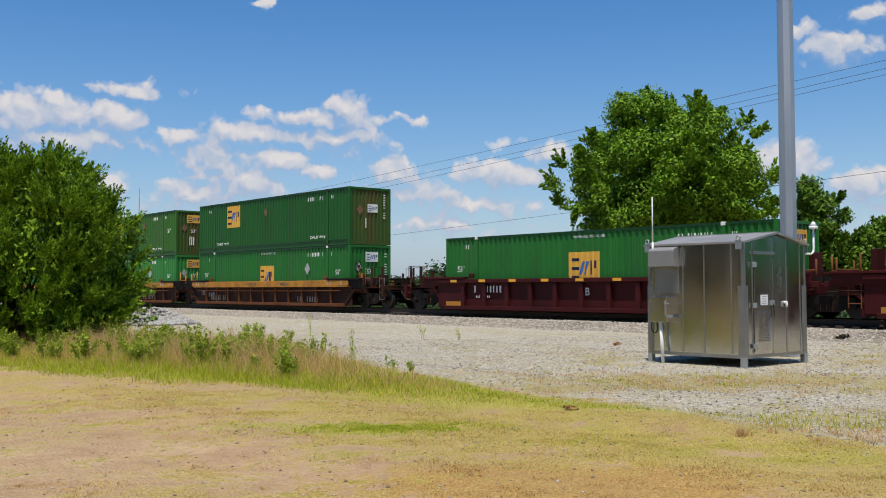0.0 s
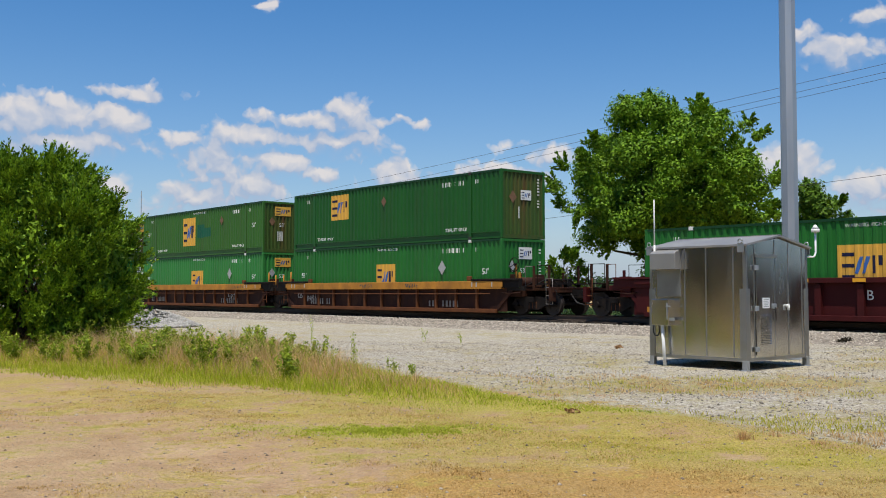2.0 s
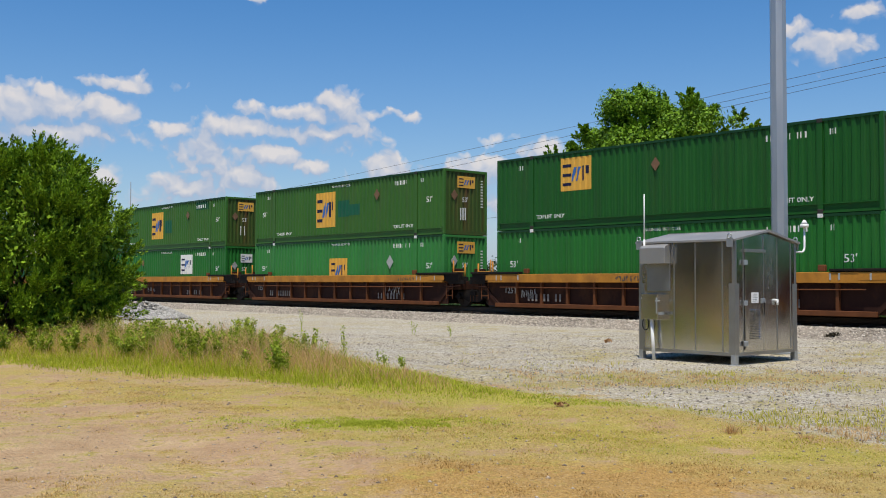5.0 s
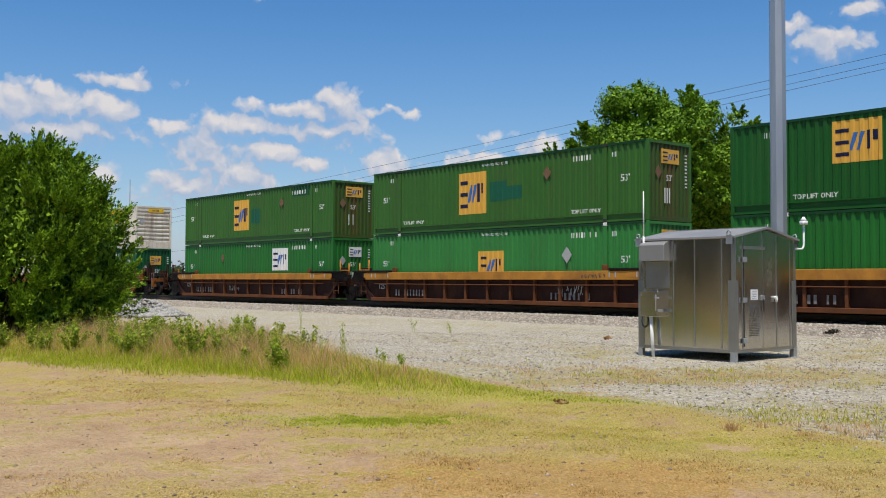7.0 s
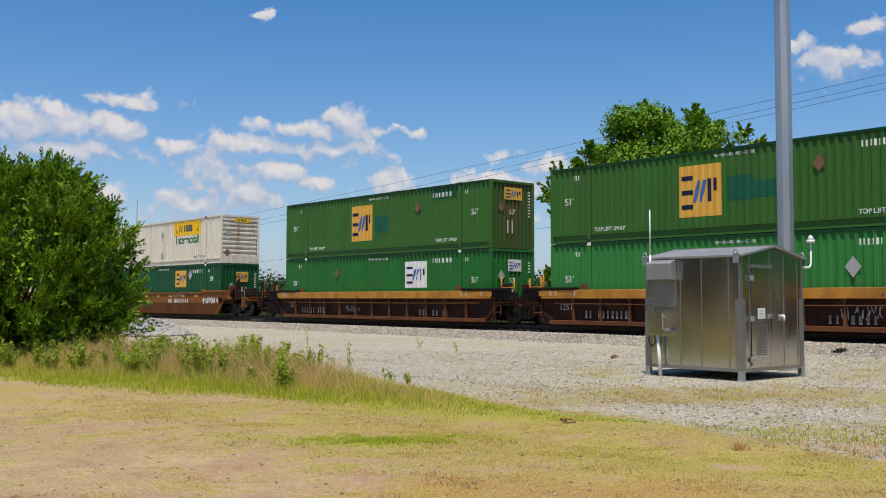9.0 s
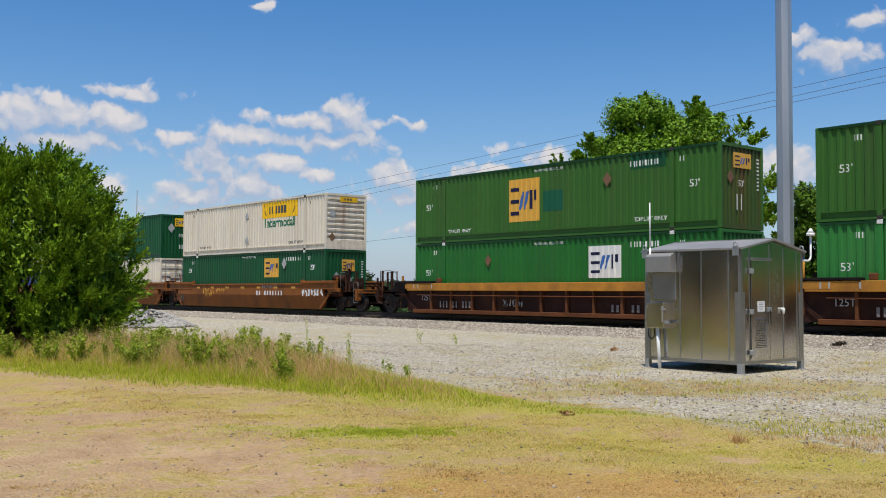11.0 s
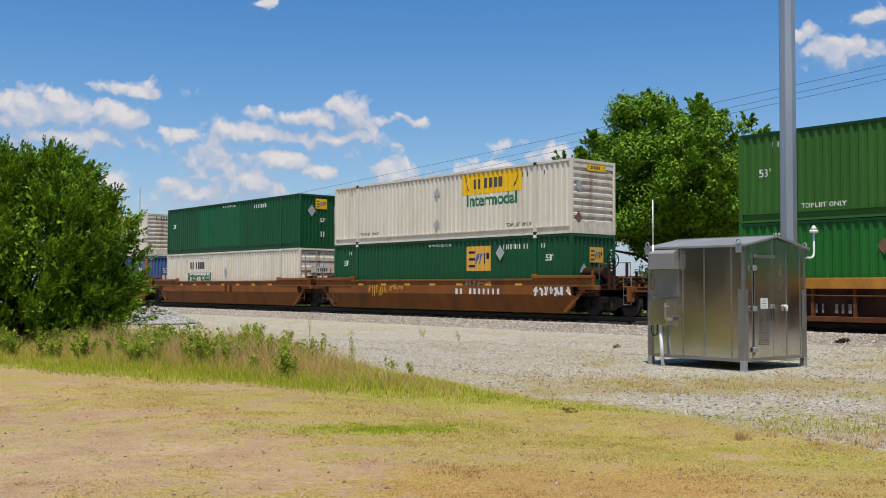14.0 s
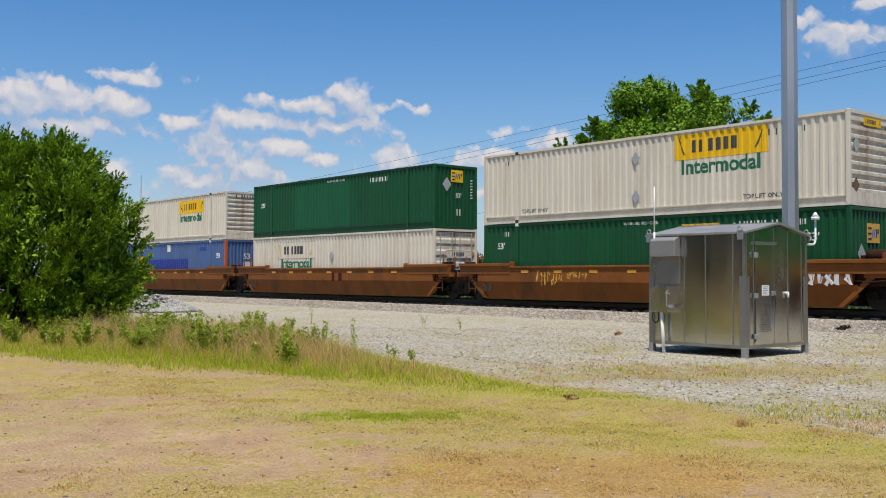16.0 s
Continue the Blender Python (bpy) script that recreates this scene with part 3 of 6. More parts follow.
def loose_stone():
    rs = np.random.RandomState(5)
    k = 26000
    s = 4 - 75 * rs.rand(k) ** 1.3
    n = 25.5 + 2.6 * rs.rand(k)
    z = np.interp(n, [25.6, 26.0, 27.35, 27.9], [0.06, 0.10, 0.32, 0.33])
    p = s[:, None] * np.array(U)[None] + n[:, None] * np.array(N)[None]
    p[:, 2] = z
    stones("ballast_stone", p, 0.03 + 0.035 * rs.rand(k), M_GRAVEL, "loose grey and tan ballast stones along the track", "gravel")
    k = 30000
    x = -9 + 24 * rs.rand(k)
    y = 9 + 22 * rs.rand(k) ** 1.2
    inside, beyond = strip_masks(x, y)
    n = x * N.x + y * N.y
    ok = (beyond > -0.2 + 1.2 * rs.rand(k)) & (n < 25.6)
    x, y = x[ok], y[ok]
    p = np.stack([x, y, ground_height(x, y) + 0.004], -1)
    stones("gravel_stone", p, 0.012 + 0.022 * rs.rand(len(p)) ** 2, M_GRAVEL, "pale loose gravel scattered over the lot", "gravel")
    k = 5000
    x = -7 + 13 * rs.rand(k)
    y = 6.5 + 11 * rs.rand(k)
    inside, beyond = strip_masks(x, y)
    ok = (inside < -0.2) & (beyond < 0)
    x, y = x[ok], y[ok]
    p = np.stack([x, y, ground_height(x, y) + 0.002], -1)
    stones("pebble", p, 0.005 + 0.024 * rs.rand(len(p)) ** 4, M_CLOD, "small pebbles and clods on bare dirt", "pebbles")
    # heap of crushed stone beside the track
    k = 5000
    r = np.sqrt(rs.rand(k)) * 2.0
    a = rs.rand(k) * 6.283
    px, py = -12.9 + r * np.cos(a) * 1.0, 44.5 + r * np.sin(a)
    h = 0.62 * np.clip(1 - (r / 2.0) ** 1.4, 0, 1) * (0.85 + 0.3 * np.sin(a * 3 + 1))
    stones("stone_heap", np.stack([px, py, 0.03 + h], -1), 0.05 + 0.06 * rs.rand(k), M_PALESTONE, "low heap of pale crushed stone near the track", "stone heap")


M_CLOD = leaf_material("clods", (0.14, 0.10, 0.07), (0.46, 0.38, 0.28), thin=0.0)
M_PALESTONE = leaf_material("pale_stone", (0.21, 0.20, 0.175), (0.44, 0.42, 0.375))
for _n in M_PALESTONE.node_tree.nodes:
    if _n.type == "MIX_SHADER":
        _n.inputs[0].default_value = 0.0
loose_stone()


# ---------------------------------------------------------------- railway track
def track():
    top = empty("railway_track", along(0, 29.80, 0))
    tagged(top, "steel rails on dark timber ties over ballast", "track", "", "structure")
    for y in (-0.755, 0.755):
        prof = [(-0.07, -0.19), (0.07, -0.19), (0.07, -0.175), (0.012, -0.15), (0.012, -0.045), (0.036, -0.035), (0.036, -0.006), (0.028, 0), (-0.028, 0), (-0.036, -0.006),
                (-0.036, -0.035), (-0.012, -0.045), (-0.012, -0.15), (-0.07, -0.175)]
        bm = bmesh.new()
        slab(bm, [(-260, y + a, RAIL + b) for a, b in prof], (350, 0, 0))
        part("rail", bm, M_RAILHEAD, top)
    bm = bmesh.new()
    box(bm, -0.115, 0.115, -1.3, 1.3, RAIL - 0.38, RAIL - 0.19)
    first = part("tie", bm, M_TIE, top)
    for i in range(1, 240):
        t = new("tie", first.data)
        t.parent = top
        t.matrix_basis = pose(-i * 0.52 + 14, random.uniform(-0.03, 0.03), random.uniform(-0.012, 0.0), 0, 0, random.uniform(-1, 1))
    first.matrix_basis = pose(14.5, 0, 0)


track()


# ---------------------------------------------------------------- containers
CL, CW, CH = 16.15, 2.59, 2.896
MOVING = []           # (thing, offset along the train, height over the rail)
WHEELS = []           # (wheelset, its rest pose, radius)


def corrugated(bm, length, height, pitch, deep, horizontal=False):
    """A pressed steel sheet in the xz plane, its outer face at y=0, ribs going to +y."""
    k = max(1, round(length / pitch))
    p = length / k
    xs, ys = [], []
    for i in range(k):
        for f, d in ((0.0, 0), (0.34, 0), (0.48, deep), (0.86, deep)):
            xs.append((i + f) * p)
            ys.append(d)
    xs.append(length)
    ys.append(0)
    prev = None
    for x, y in zip(xs, ys):
        if horizontal:
            pair = (bm.verts.new((0, y, x)), bm.verts.new((height, y, x)))
        else:
            pair = (bm.verts.new((x, y, 0)), bm.verts.new((x, y, height)))
        if prev:
            bm.faces.new((prev[0], pair[0], pair[1], prev[1]))
        prev = pair


UPRIGHT = pose(0, 0, 0, -90, 0, 0)


GROOVE = 0.042
SHEET_K = round((CL - 0.24) / 0.283)
SHEET_P = (CL - 0.24) / SHEET_K
PAINTED = ("stencil", "lettering", "number_bar", "logo_panel", "logo_block", "logo_wave", "name_board", "name_bar", "name_stripe", "name_border", "paint_patch", "blue_band", "label_plate")


def groove(x):
    """Depth of the side sheet's ribs at x."""
    f = ((x + CL - 0.12) / SHEET_P) % 1.0
    return GROOVE * float(np.interp(f, (0, 0.34, 0.48, 0.86, 1.0), (0, 0, 1, 1, 0)))


def drape(c):
    """Lets the marks painted on the near side follow its pressed ribs."""
    for ob in c.children_recursive:
        if ob.name.split(".")[0] not in PAINTED:
            continue
        m = ob.matrix_basis.copy()
        up = ob.parent
        while up is not c:
            m = up.matrix_basis @ m
            up = up.parent
        bm = bmesh.new()
        bm.from_mesh(ob.data)
        bm.transform(m)
        xs = [v.co.x for v in bm.verts]
        ys = [v.co.y for v in bm.verts]
        if max(ys) > 0.06 or max(xs) > -0.05:
            bm.free()
            continue
        lo, hi = min(xs), max(xs)
        k = math.floor((lo + CL - 0.12) / SHEET_P)
        while True:
            x0 = -CL + 0.12 + k * SHEET_P
            if x0 > hi:
                break
            for f in (0, 0.34, 0.48, 0.86):
                x = x0 + f * SHEET_P
                if lo < x < hi:
                    bmesh.ops.bisect_plane(bm, geom=bm.verts[:] + bm.edges[:] + bm.faces[:], plane_co=(x, 0, 0), plane_no=(1, 0, 0), dist=1e-5)
            k += 1
        absolute = min(ys) > -0.02
        for v in bm.verts:
            d = (v.co.y - 0.024) * 0.15 if absolute else v.co.y + 0.03
            v.co.y = 0.0205 + groove(v.co.x) + d
        bm.transform(m.inverted())
        bm.to_mesh(ob.data)
        bm.free()


def diamond(name, parent, m, size, mat, label=""):
    m = m @ UPRIGHT @ pose(0, 0.028 if m.translation.y < 0 else 0.0, 0)
    bm = bmesh.new()
    slab(bm, [(-size, 0, 0), (0, 0, -size * 1.25), (size, 0, 0), (0, 0, size * 1.25)], (0, 0.006, 0))
    return part(name, bm, mat, parent, label, 0, m)


def bars(name, parent, m, w, h, count, mat, label="", seed=1):
    """Writing that cannot be read: plain upright bars of its size."""
    m = m @ UPRIGHT
    rs = random.Random(seed)
    x = -w / 2
    step = w / count
    for i in range(count):
        if rs.random() > 0.12:
            bm = bmesh.new()
            box(bm, x + step * 0.12, x + step * rs.uniform(0.42, 0.62), -0.004, 0.004, -h / 2, h / 2)
            part(name, bm, mat, parent, label, 0, m)
        x += step


def logo(parent, m, w, h, ground_mat, label):
    """The operator's square sign: coloured ground, dark bars and slanted blue bars."""
    m = m @ UPRIGHT
    bm = bmesh.new()
    box(bm, -w / 2, w / 2, -0.006, 0.002, -h / 2, h / 2)
    sign = part("logo_panel", bm, ground_mat, parent, label, 0, m)
    for z in (-0.30, -0.02, 0.26):
        bm = bmesh.new()
        box(bm, -0.42 * w, -0.16 * w, -0.012, -0.007, (z - 0.045) * h, (z + 0.045) * h)
        part("logo_block", bm, M_NAVY, sign)
    bm = bmesh.new()
    box(bm, 0.20 * w, 0.27 * w, -0.012, -0.007, -0.22 * h, 0.22 * h)
    part("logo_block", bm, M_NAVY, sign)
    bm = bmesh.new()
    box(bm, 0.32 * w, 0.41 * w, -0.012, -0.007, -0.02 * h, 0.22 * h)
    part("logo_block", bm, M_NAVY, sign)
    bm = bmesh.new()
    for x0, x1, lean in ((-0.10, -0.03, 0.05), (0.04, 0.11, 0.05)):
        slab(bm, [((x0 - lean) * w, -0.012, -0.22 * h), ((x1 - lean) * w, -0.012, -0.22 * h), ((x1 + lean) * w, -0.012, 0.2 * h), ((x0 + lean) * w, -0.012, 0.2 * h)], (0, 0.005, 0))
    part("logo_wave", bm, M_SKYBLUE, sign)
    return sign


def hauler_sign(parent, m, w, bright):
    """The haulier's name board: yellow ground with dark bars and slanted corners."""
    g = M_SUNYELLOW if bright else M_CREAM
    m = m @ UPRIGHT
    h = w * 0.24
    bm = bmesh.new()
    box(bm, -w / 2, w / 2, -0.006, 0.002, -h / 2, h / 2)
    sign = part("name_board", bm, g, parent, "yellow board with dark bars" if bright else "faded cream board with dark bars", 0, m)
    x = -0.30 * w
    for cw in (0.055, 0.05, 0.0, 0.06, 0.06, 0.06, 0.065):
        if cw:
            bm = bmesh.new()
            box(bm, x, x + 0.88 * cw * w, -0.012, -0.007, -0.24 * h, 0.24 * h)
            part("name_bar", bm, M_INK, sign)
        x += (cw + 0.022 if cw else 0.03) * w
    for sg in (-1, 1):
        bm = bmesh.new()
        slab(bm, [(sg * 0.455 * w, -0.012, 0.34 * h), (sg * 0.44 * w, -0.012, 0.34 * h), (sg * 0.375 * w, -0.012, -0.30 * h), (sg * 0.39 * w, -0.012, -0.30 * h)], (0, 0.005, 0))
        part("name_stripe", bm, M_YELLOW if not bright else M_INK, sign)
    if not bright:
        for z in (h / 2 - 0.02, -h / 2):
            bm = bmesh.new()
            box(bm, -w / 2, w / 2, -0.012, -0.007, z, z + 0.02)
            part("name_border", bm, M_PLACARD, sign)
    return sign


def container(paint, label, offset, level, end_style="ribs", end_paint=None, upper=True, post_paint=None):
    end_paint = end_paint or paint
    post_paint = post_paint or paint
    c = empty("container")
    tagged(c, label, "container", "containers on the train")
    z0 = level
    rail_h = 0.30 if upper else 0.16
    # side sheets
    for near in (True, False):
        bm = bmesh.new()
        corrugated(bm, CL - 0.24, CH - rail_h - 0.09, 0.283, GROOVE)
        ob = part("side_panel", bm, paint, c)
        ob.matrix_basis = pose(-CL + 0.12, 0.022, rail_h) if near else pose(-0.12, CW - 0.022, rail_h, 0, 0, 180)
    # rails
    for y0, y1 in ((0.0, 0.06), (CW - 0.06, CW)):
        boxes("top_rail", [(-CL + 0.1, -0.1, y0, y1, CH - 0.09, CH - 0.004)], paint if paint in (M_CREAM, M_BLUE) else M_GREEN_RAIL, c)
        yb = (y0 + 0.05, y1 + 0.05) if y0 == 0 else (y0 - 0.05, y1 - 0.05)
        if upper:
            boxes("bottom_rail", [(-CL + 0.1, -0.1, yb[0], yb[1], 0.05, rail_h), (-CL + 0.1, -0.1, y0, y1, 0.0, 0.07), (-CL + 0.1, -0.1, y0, y1, rail_h - 0.03, rail_h + 0.01)], paint, c)
        else:
            boxes("bottom_rail", [(-CL + 0.1, -0.1, y0, y1, 0.0, rail_h)], paint, c)
    boxes("roof", [(-CL + 0.05, -0.05, 0.05, CW - 0.05, CH - 0.05, CH - 0.012)], paint, c)
    boxes("floor", [(-CL + 0.05, -0.05, 0.08, CW - 0.08, 0.02, 0.14)], M_UNDER, c)
    for x in (0.0, -CL):
        for y in (0.0, CW):
            sx = -1 if x == 0 else 1
            sy = 1 if y == 0 else -1
            xa, xb = sorted((x, x + sx * 0.14))
            ya, yb = sorted((y, y + sy * 0.12))
            boxes("corner_post", [(xa, xb, ya, yb, 0.0, CH)], post_paint, c, "", 0.012)
    # frames at the forty foot points, with castings
    for x in (-1.98, -CL + 1.98):
        for y0, y1 in ((-0.012, 0.07), (CW - 0.07, CW + 0.012)):
            boxes("lift_post", [(x - 0.085, x + 0.085, y0 + 0.014, y1 - 0.014, 0.0, CH - 0.12)], post_paint, c)
            boxes("corner_casting", [(x - 0.09, x + 0.09, y0, y1, CH - 0.12, CH + 0.006)], M_UNDER if level > 1 else M_WHITE, c, "", 0.01)
            boxes("corner_casting", [(x - 0.09, x + 0.09, y0, y1, -0.006, 0.12)], M_UNDER, c, "", 0.01)
    # ends
    if end_style == "ribs":
        bm = bmesh.new()
        corrugated(bm, CW - 0.24, CH - 0.25, 0.24, 0.045)
        part("end_panel", bm, end_paint, c).matrix_basis = pose(-0.03, 0.12, 0.16, 0, 0, 90)
    elif end_style == "slats":
        bm = bmesh.new()
        corrugated(bm, CH - 0.72, CW - 0.30, 0.26, 0.06, True)
        part("end_panel", bm, end_paint, c).matrix_basis = pose(-0.03, 0.14, 0.42, 0, 0, 90)
        boxes("end_plate", [(-0.05, -0.02, 0.12, CW - 0.12, 0.12, 0.42)], M_CREAM_RUST, c)
        boxes("end_plate", [(-0.05, -0.02, 0.12, CW - 0.12, CH - 0.32, CH - 0.1)], paint, c)
    else:
        for k, y in enumerate((0.13, CW / 2 + 0.01)):
            bm = bmesh.new()
            corrugated(bm, CH - 0.3, CW / 2 - 0.14, 0.52, 0.03, True)
            d = part("door", bm, end_paint, c)
            d.matrix_basis = pose(-0.03, y, 0.15, 0, 0, 90)
            for yy in (0.22, CW / 2 - 0.36):
                bm = bmesh.new()
                rod(bm, (yy, -0.03, 0.0), (yy, -0.03, CH - 0.3), 0.022, 6)
                part("lock_rod", bm, M_PLACARD, d)
    boxes("end_rail", [(-0.08, 0.0, 0.1, CW - 0.1, CH - 0.11, CH - 0.004)], post_paint, c)
    boxes("end_rail", [(-0.08, 0.0, 0.1, CW - 0.1, 0.0, 0.17)], end_paint, c)
    bm = bmesh.new()
    corrugated(bm, CW - 0.24, CH - 0.25, 0.24, 0.045)
    part("end_panel", bm, end_paint, c).matrix_basis = pose(-CL + 0.03, CW - 0.12, 0.16, 0, 0, -90)
    boxes("end_rail", [(-CL, -CL + 0.08, 0.1, CW - 0.1, CH - 0.11, CH - 0.004)], post_paint, c)
    boxes("end_rail", [(-CL, -CL + 0.08, 0.1, CW - 0.1, 0.0, 0.17)], post_paint, c)
    MOVING.append((c, offset, level))
    return c


def stencils(c, ink, top_lift=True, sizes=True, low=False, warn=True, seed=1):
    """Lettering that most boxes carry on the near side."""
    if top_lift:
        for x in (-2.95, -CL + 2.95):
            lettering("stencil", "TOP LIFT ONLY", 0.21, ink, c, facing_side(x, 0.45), bold=0.012)
    if sizes:
        for x in (-1.05, -CL + 0.95):
            lettering("stencil", "53'", 0.36, ink, c, facing_side(x, 1.52 if low else 1.57))
    if warn:
        lettering("stencil", "WARNING HIGH CUBE", 0.15, ink, c, facing_side(-CL / 2 + 0.2, CH - 0.24))
    bars("number_bar", c, facing_side(-3.1, CH - 0.42), 1.45, 0.20, 11, ink, "", seed)
    for x in (-1.55, -CL + 1.35):
        bars("number_bar", c, facing_side(x, CH - 0.42), 0.28, 0.18, 3, ink, "", seed + 4)


def end_marks(c, ink, seed=1, logo_mat=None, size_text=True, rusty=False):
    bars("number_bar", c, facing_end(CW - 0.32, CH - 1.0) @ pose(0, 0, 0, 0, 0, 90), 1.3, 0.13, 10, ink, "", seed)
    bars("number_bar", c, facing_end(1.15, 0.92), 0.40, 0.55, 3, ink, "", seed + 2)
    if logo_mat:
        logo(c, facing_end(1.32, CH - 0.55), 1.05, 0.52, logo_mat, "small operator sign")
    if size_text:
        lettering("stencil", "53'", 0.30, ink, c, facing_end(1.25, 1.55))
    diamond("placard", c, facing_end(0.62, 1.75), 0.20, M_PLACARD_RUST if rusty else M_PLACARD, "rusty placard holder" if rusty else "pale placard holder")


OFF = {"I": 105.35, "H": 86.04, "E": 62.50, "F": 43.02, "G": 23.48, "A": 0.0, "B": -19.42, "D": -38.87}
LOW, HIGH = 0.26, 0.26 + CH + 0.02


def load_train():
    # dark red car: single boxes
    c = container(M_GREEN_LEAF, "green corrugated container sitting low in a red well car", OFF["I"] + 0.42, LOW, upper=False)
    stencils(c, M_WHITE, False, True, True, True, 11)
    c = container(M_GREEN_LEAF, "bright green steel container alone in a dark red well car", OFF["H"], LOW, upper=False)
    stencils(c, M_WHITE, False, True, True, True, 12)
    logo(c, facing_side(-8.14, 1.48), 1.52, 1.20, M_YELLOW, "yellow square sign")
    end_marks(c, M_WHITE, 12, M_YELLOW)
    # three stacks on the yellow-edged car
    c = container(M_GREEN_DEEP, "deep green steel container stacked on top, yellow square sign", OFF["E"], HIGH, end_paint=M_END_RUST)
    stencils(c, M_WHITE, True, False, False, False, 21)
    logo(c, facing_side(-11.87, 2.02), 1.55, 1.27, M_YELLOW, "yellow square sign")
    diamond("placard", c, facing_side(-8.13, 2.06), 0.2, M_PLACARD_RUST)
    logo(c, facing_end(1.45, 1.85), 0.62, 0.42, M_WHITE, "small white operator sign")
    bars("number_bar", c, facing_end(CW - 0.4, CH - 0.9) @ pose(0, 0, 0, 0, 0, 90), 1.3, 0.12, 10, M_WHITE, "", 3)
    bars("number_bar", c, facing_end(1.05, 1.1), 0.12, 0.5, 1, M_WHITE, "", 5)
    diamond("placard", c, facing_end(0.68, 1.75), 0.22, M_PLACARD_RUST, "rusty placard holder")
    c = container(M_GREEN_LEAF, "bright green steel container under another, yellow sign at its foot", OFF["E"], LOW, upper=False)
    stencils(c, M_WHITE, False, True, True, True, 22)
    logo(c, facing_side(-8.05, 1.40), 1.48, 1.16, M_YELLOW, "yellow square sign")
    diamond("placard", c, facing_side(-3.84, 1.74), 0.26, M_PLACARD, "pale placard holder")
    end_marks(c, M_WHITE, 23, None)
    logo(c, facing_end(1.4, 2.3), 0.78, 0.5, M_WHITE, "small white operator sign")

    c = container(M_GREEN_OLIVE, "faded green stacked steel container, yellow sign, darker repainted patch", OFF["F"], HIGH, end_paint=M_END_RUST)
    stencils(c, M_WHITE, True, True, False, True, 31)
    logo(c, facing_side(-9.25, 1.54), 1.70, 1.77, M_YELLOW, "yellow square sign")
    boxes("paint_patch", [(-8.19, -7.15, 0.0, 0.024, 1.12, 1.93), (-7.15, -6.28, 0.0, 0.024, 1.16, 1.70)], M_TEAL_PATCH, c, "darker green repainted patch")
    diamond("placard", c, facing_side(-4.89, 2.05), 0.22, M_PLACARD_RUST)
    end_marks(c, M_WHITE, 33, M_YELLOW, True, True)
    c = container(M_GREEN_LIGHT, "light green steel container under another, yellow sign at its foot", OFF["F"], LOW, upper=False)
    stencils(c, M_WHITE, False, True, True, True, 32)
    logo(c, facing_side(-8.10, 1.40), 1.48, 1.16, M_YELLOW, "yellow square sign")
    diamond("placard", c, facing_side(-3.86, 1.74), 0.26, M_PLACARD, "pale placard holder")
    end_marks(c, M_WHITE, 34, M_YELLOW)

    c = container(M_GREEN_OLIVE, "faded green stacked steel container with rust-streaked end", OFF["G"], HIGH, end_paint=M_END_RUST)
    stencils(c, M_WHITE, True, True, False, True, 41)
    logo(c, facing_side(-9.25, 1.54), 1.74, 1.73, M_YELLOW, "yellow square sign")
    boxes("paint_patch", [(-8.20, -7.12, 0.0, 0.024, 1.02, 1.83)], M_TEAL_PATCH, c, "darker green repainted patch")
    boxes("paint_patch", [(-3.80, -2.25, -0.002, 0.024, 2.28, 2.78)], M_GREEN_PINE, c, "dark repainted number band")
    diamond("placard", c, facing_side(-4.88, 2.02), 0.22, M_PLACARD_RUST)
    end_marks(c, M_WHITE, 43, M_YELLOW, True, True)
    c = container(M_GREEN_LEAF, "green steel container under another, white square sign", OFF["G"], LOW, upper=False)
    stencils(c, M_WHITE, False, True, False, True, 42)
    logo(c, facing_side(-5.04, 1.88), 1.56, 1.20, M_WHITE, "white square sign")
    diamond("placard", c, facing_side(-11.32, 2.05), 0.2, M_PLACARD_RUST)
    end_marks(c, M_WHITE, 44, None)
    logo(c, facing_end(1.4, 2.2), 0.78, 0.5, M_WHITE, "small white operator sign")

    # brown car: cream and green
    c = container(M_CREAM, "cream corrugated stacked container, yellow board and green lettering", OFF["A"], HIGH, "slats", M_CREAM_RUST, post_paint=M_CREAM)
    stencils(c, M_INK, True, False, False, False, 51)
    hauler_sign(c, facing_side(-4.58, 2.30), 3.64, True)
    lettering("lettering", "Intermodal", 0.70, M_SIGNGREEN, c, facing_side(-4.57, 1.58), "green lettering", bold=0.028)
    for z in (0.70, 2.10):
        diamond("placard", c, facing_side(-8.07, z), 0.2, M_PLACARD, "grey placard holder")
    hauler_sign(c, facing_end(1.45, CH - 0.28), 1.1, True)
    diamond("placard", c, facing_end(0.45, 1.85), 0.2, M_PLACARD, "grey placard holder")
    diamond("placard", c, facing_end(0.42, 0.62), 0.2, M_PLACARD_RUST, "rusty placard holder")
    c = container(M_GREEN_PINE, "pine green steel container under a cream one, cream square sign", OFF["A"], LOW, upper=False)
    stencils(c, M_WHITE, False, False, False, True, 52)
    for x in (-1.23, -CL + 1.01):
        lettering("stencil", "53'", 0.36, M_WHITE, c, facing_side(x, 1.98), bold=0.015)
    logo(c, facing_side(-5.33, 2.03), 1.52, 1.05, M_YELLOW, "cream square sign")
    diamond("placard", c, facing_side(-3.99, 2.24), 0.26, M_PLACARD, "pale placard holder")
    logo(c, facing_end(1.45, 2.1), 0.8, 0.6, M_YELLOW, "small operator sign")
    diamond("placard", c, facing_end(0.72, 1.45), 0.25, M_PLACARD, "pale placard holder")
    lettering("stencil", "53'", 0.30, M_WHITE, c, facing_end(1.55, 1.35), bold=0.015)
    bars("number_bar", c, facing_end(CW - 0.25, CH - 1.1) @ pose(0, 0, 0, 0, 0, 90), 1.2, 0.12, 9, M_WHITE, "", 55)

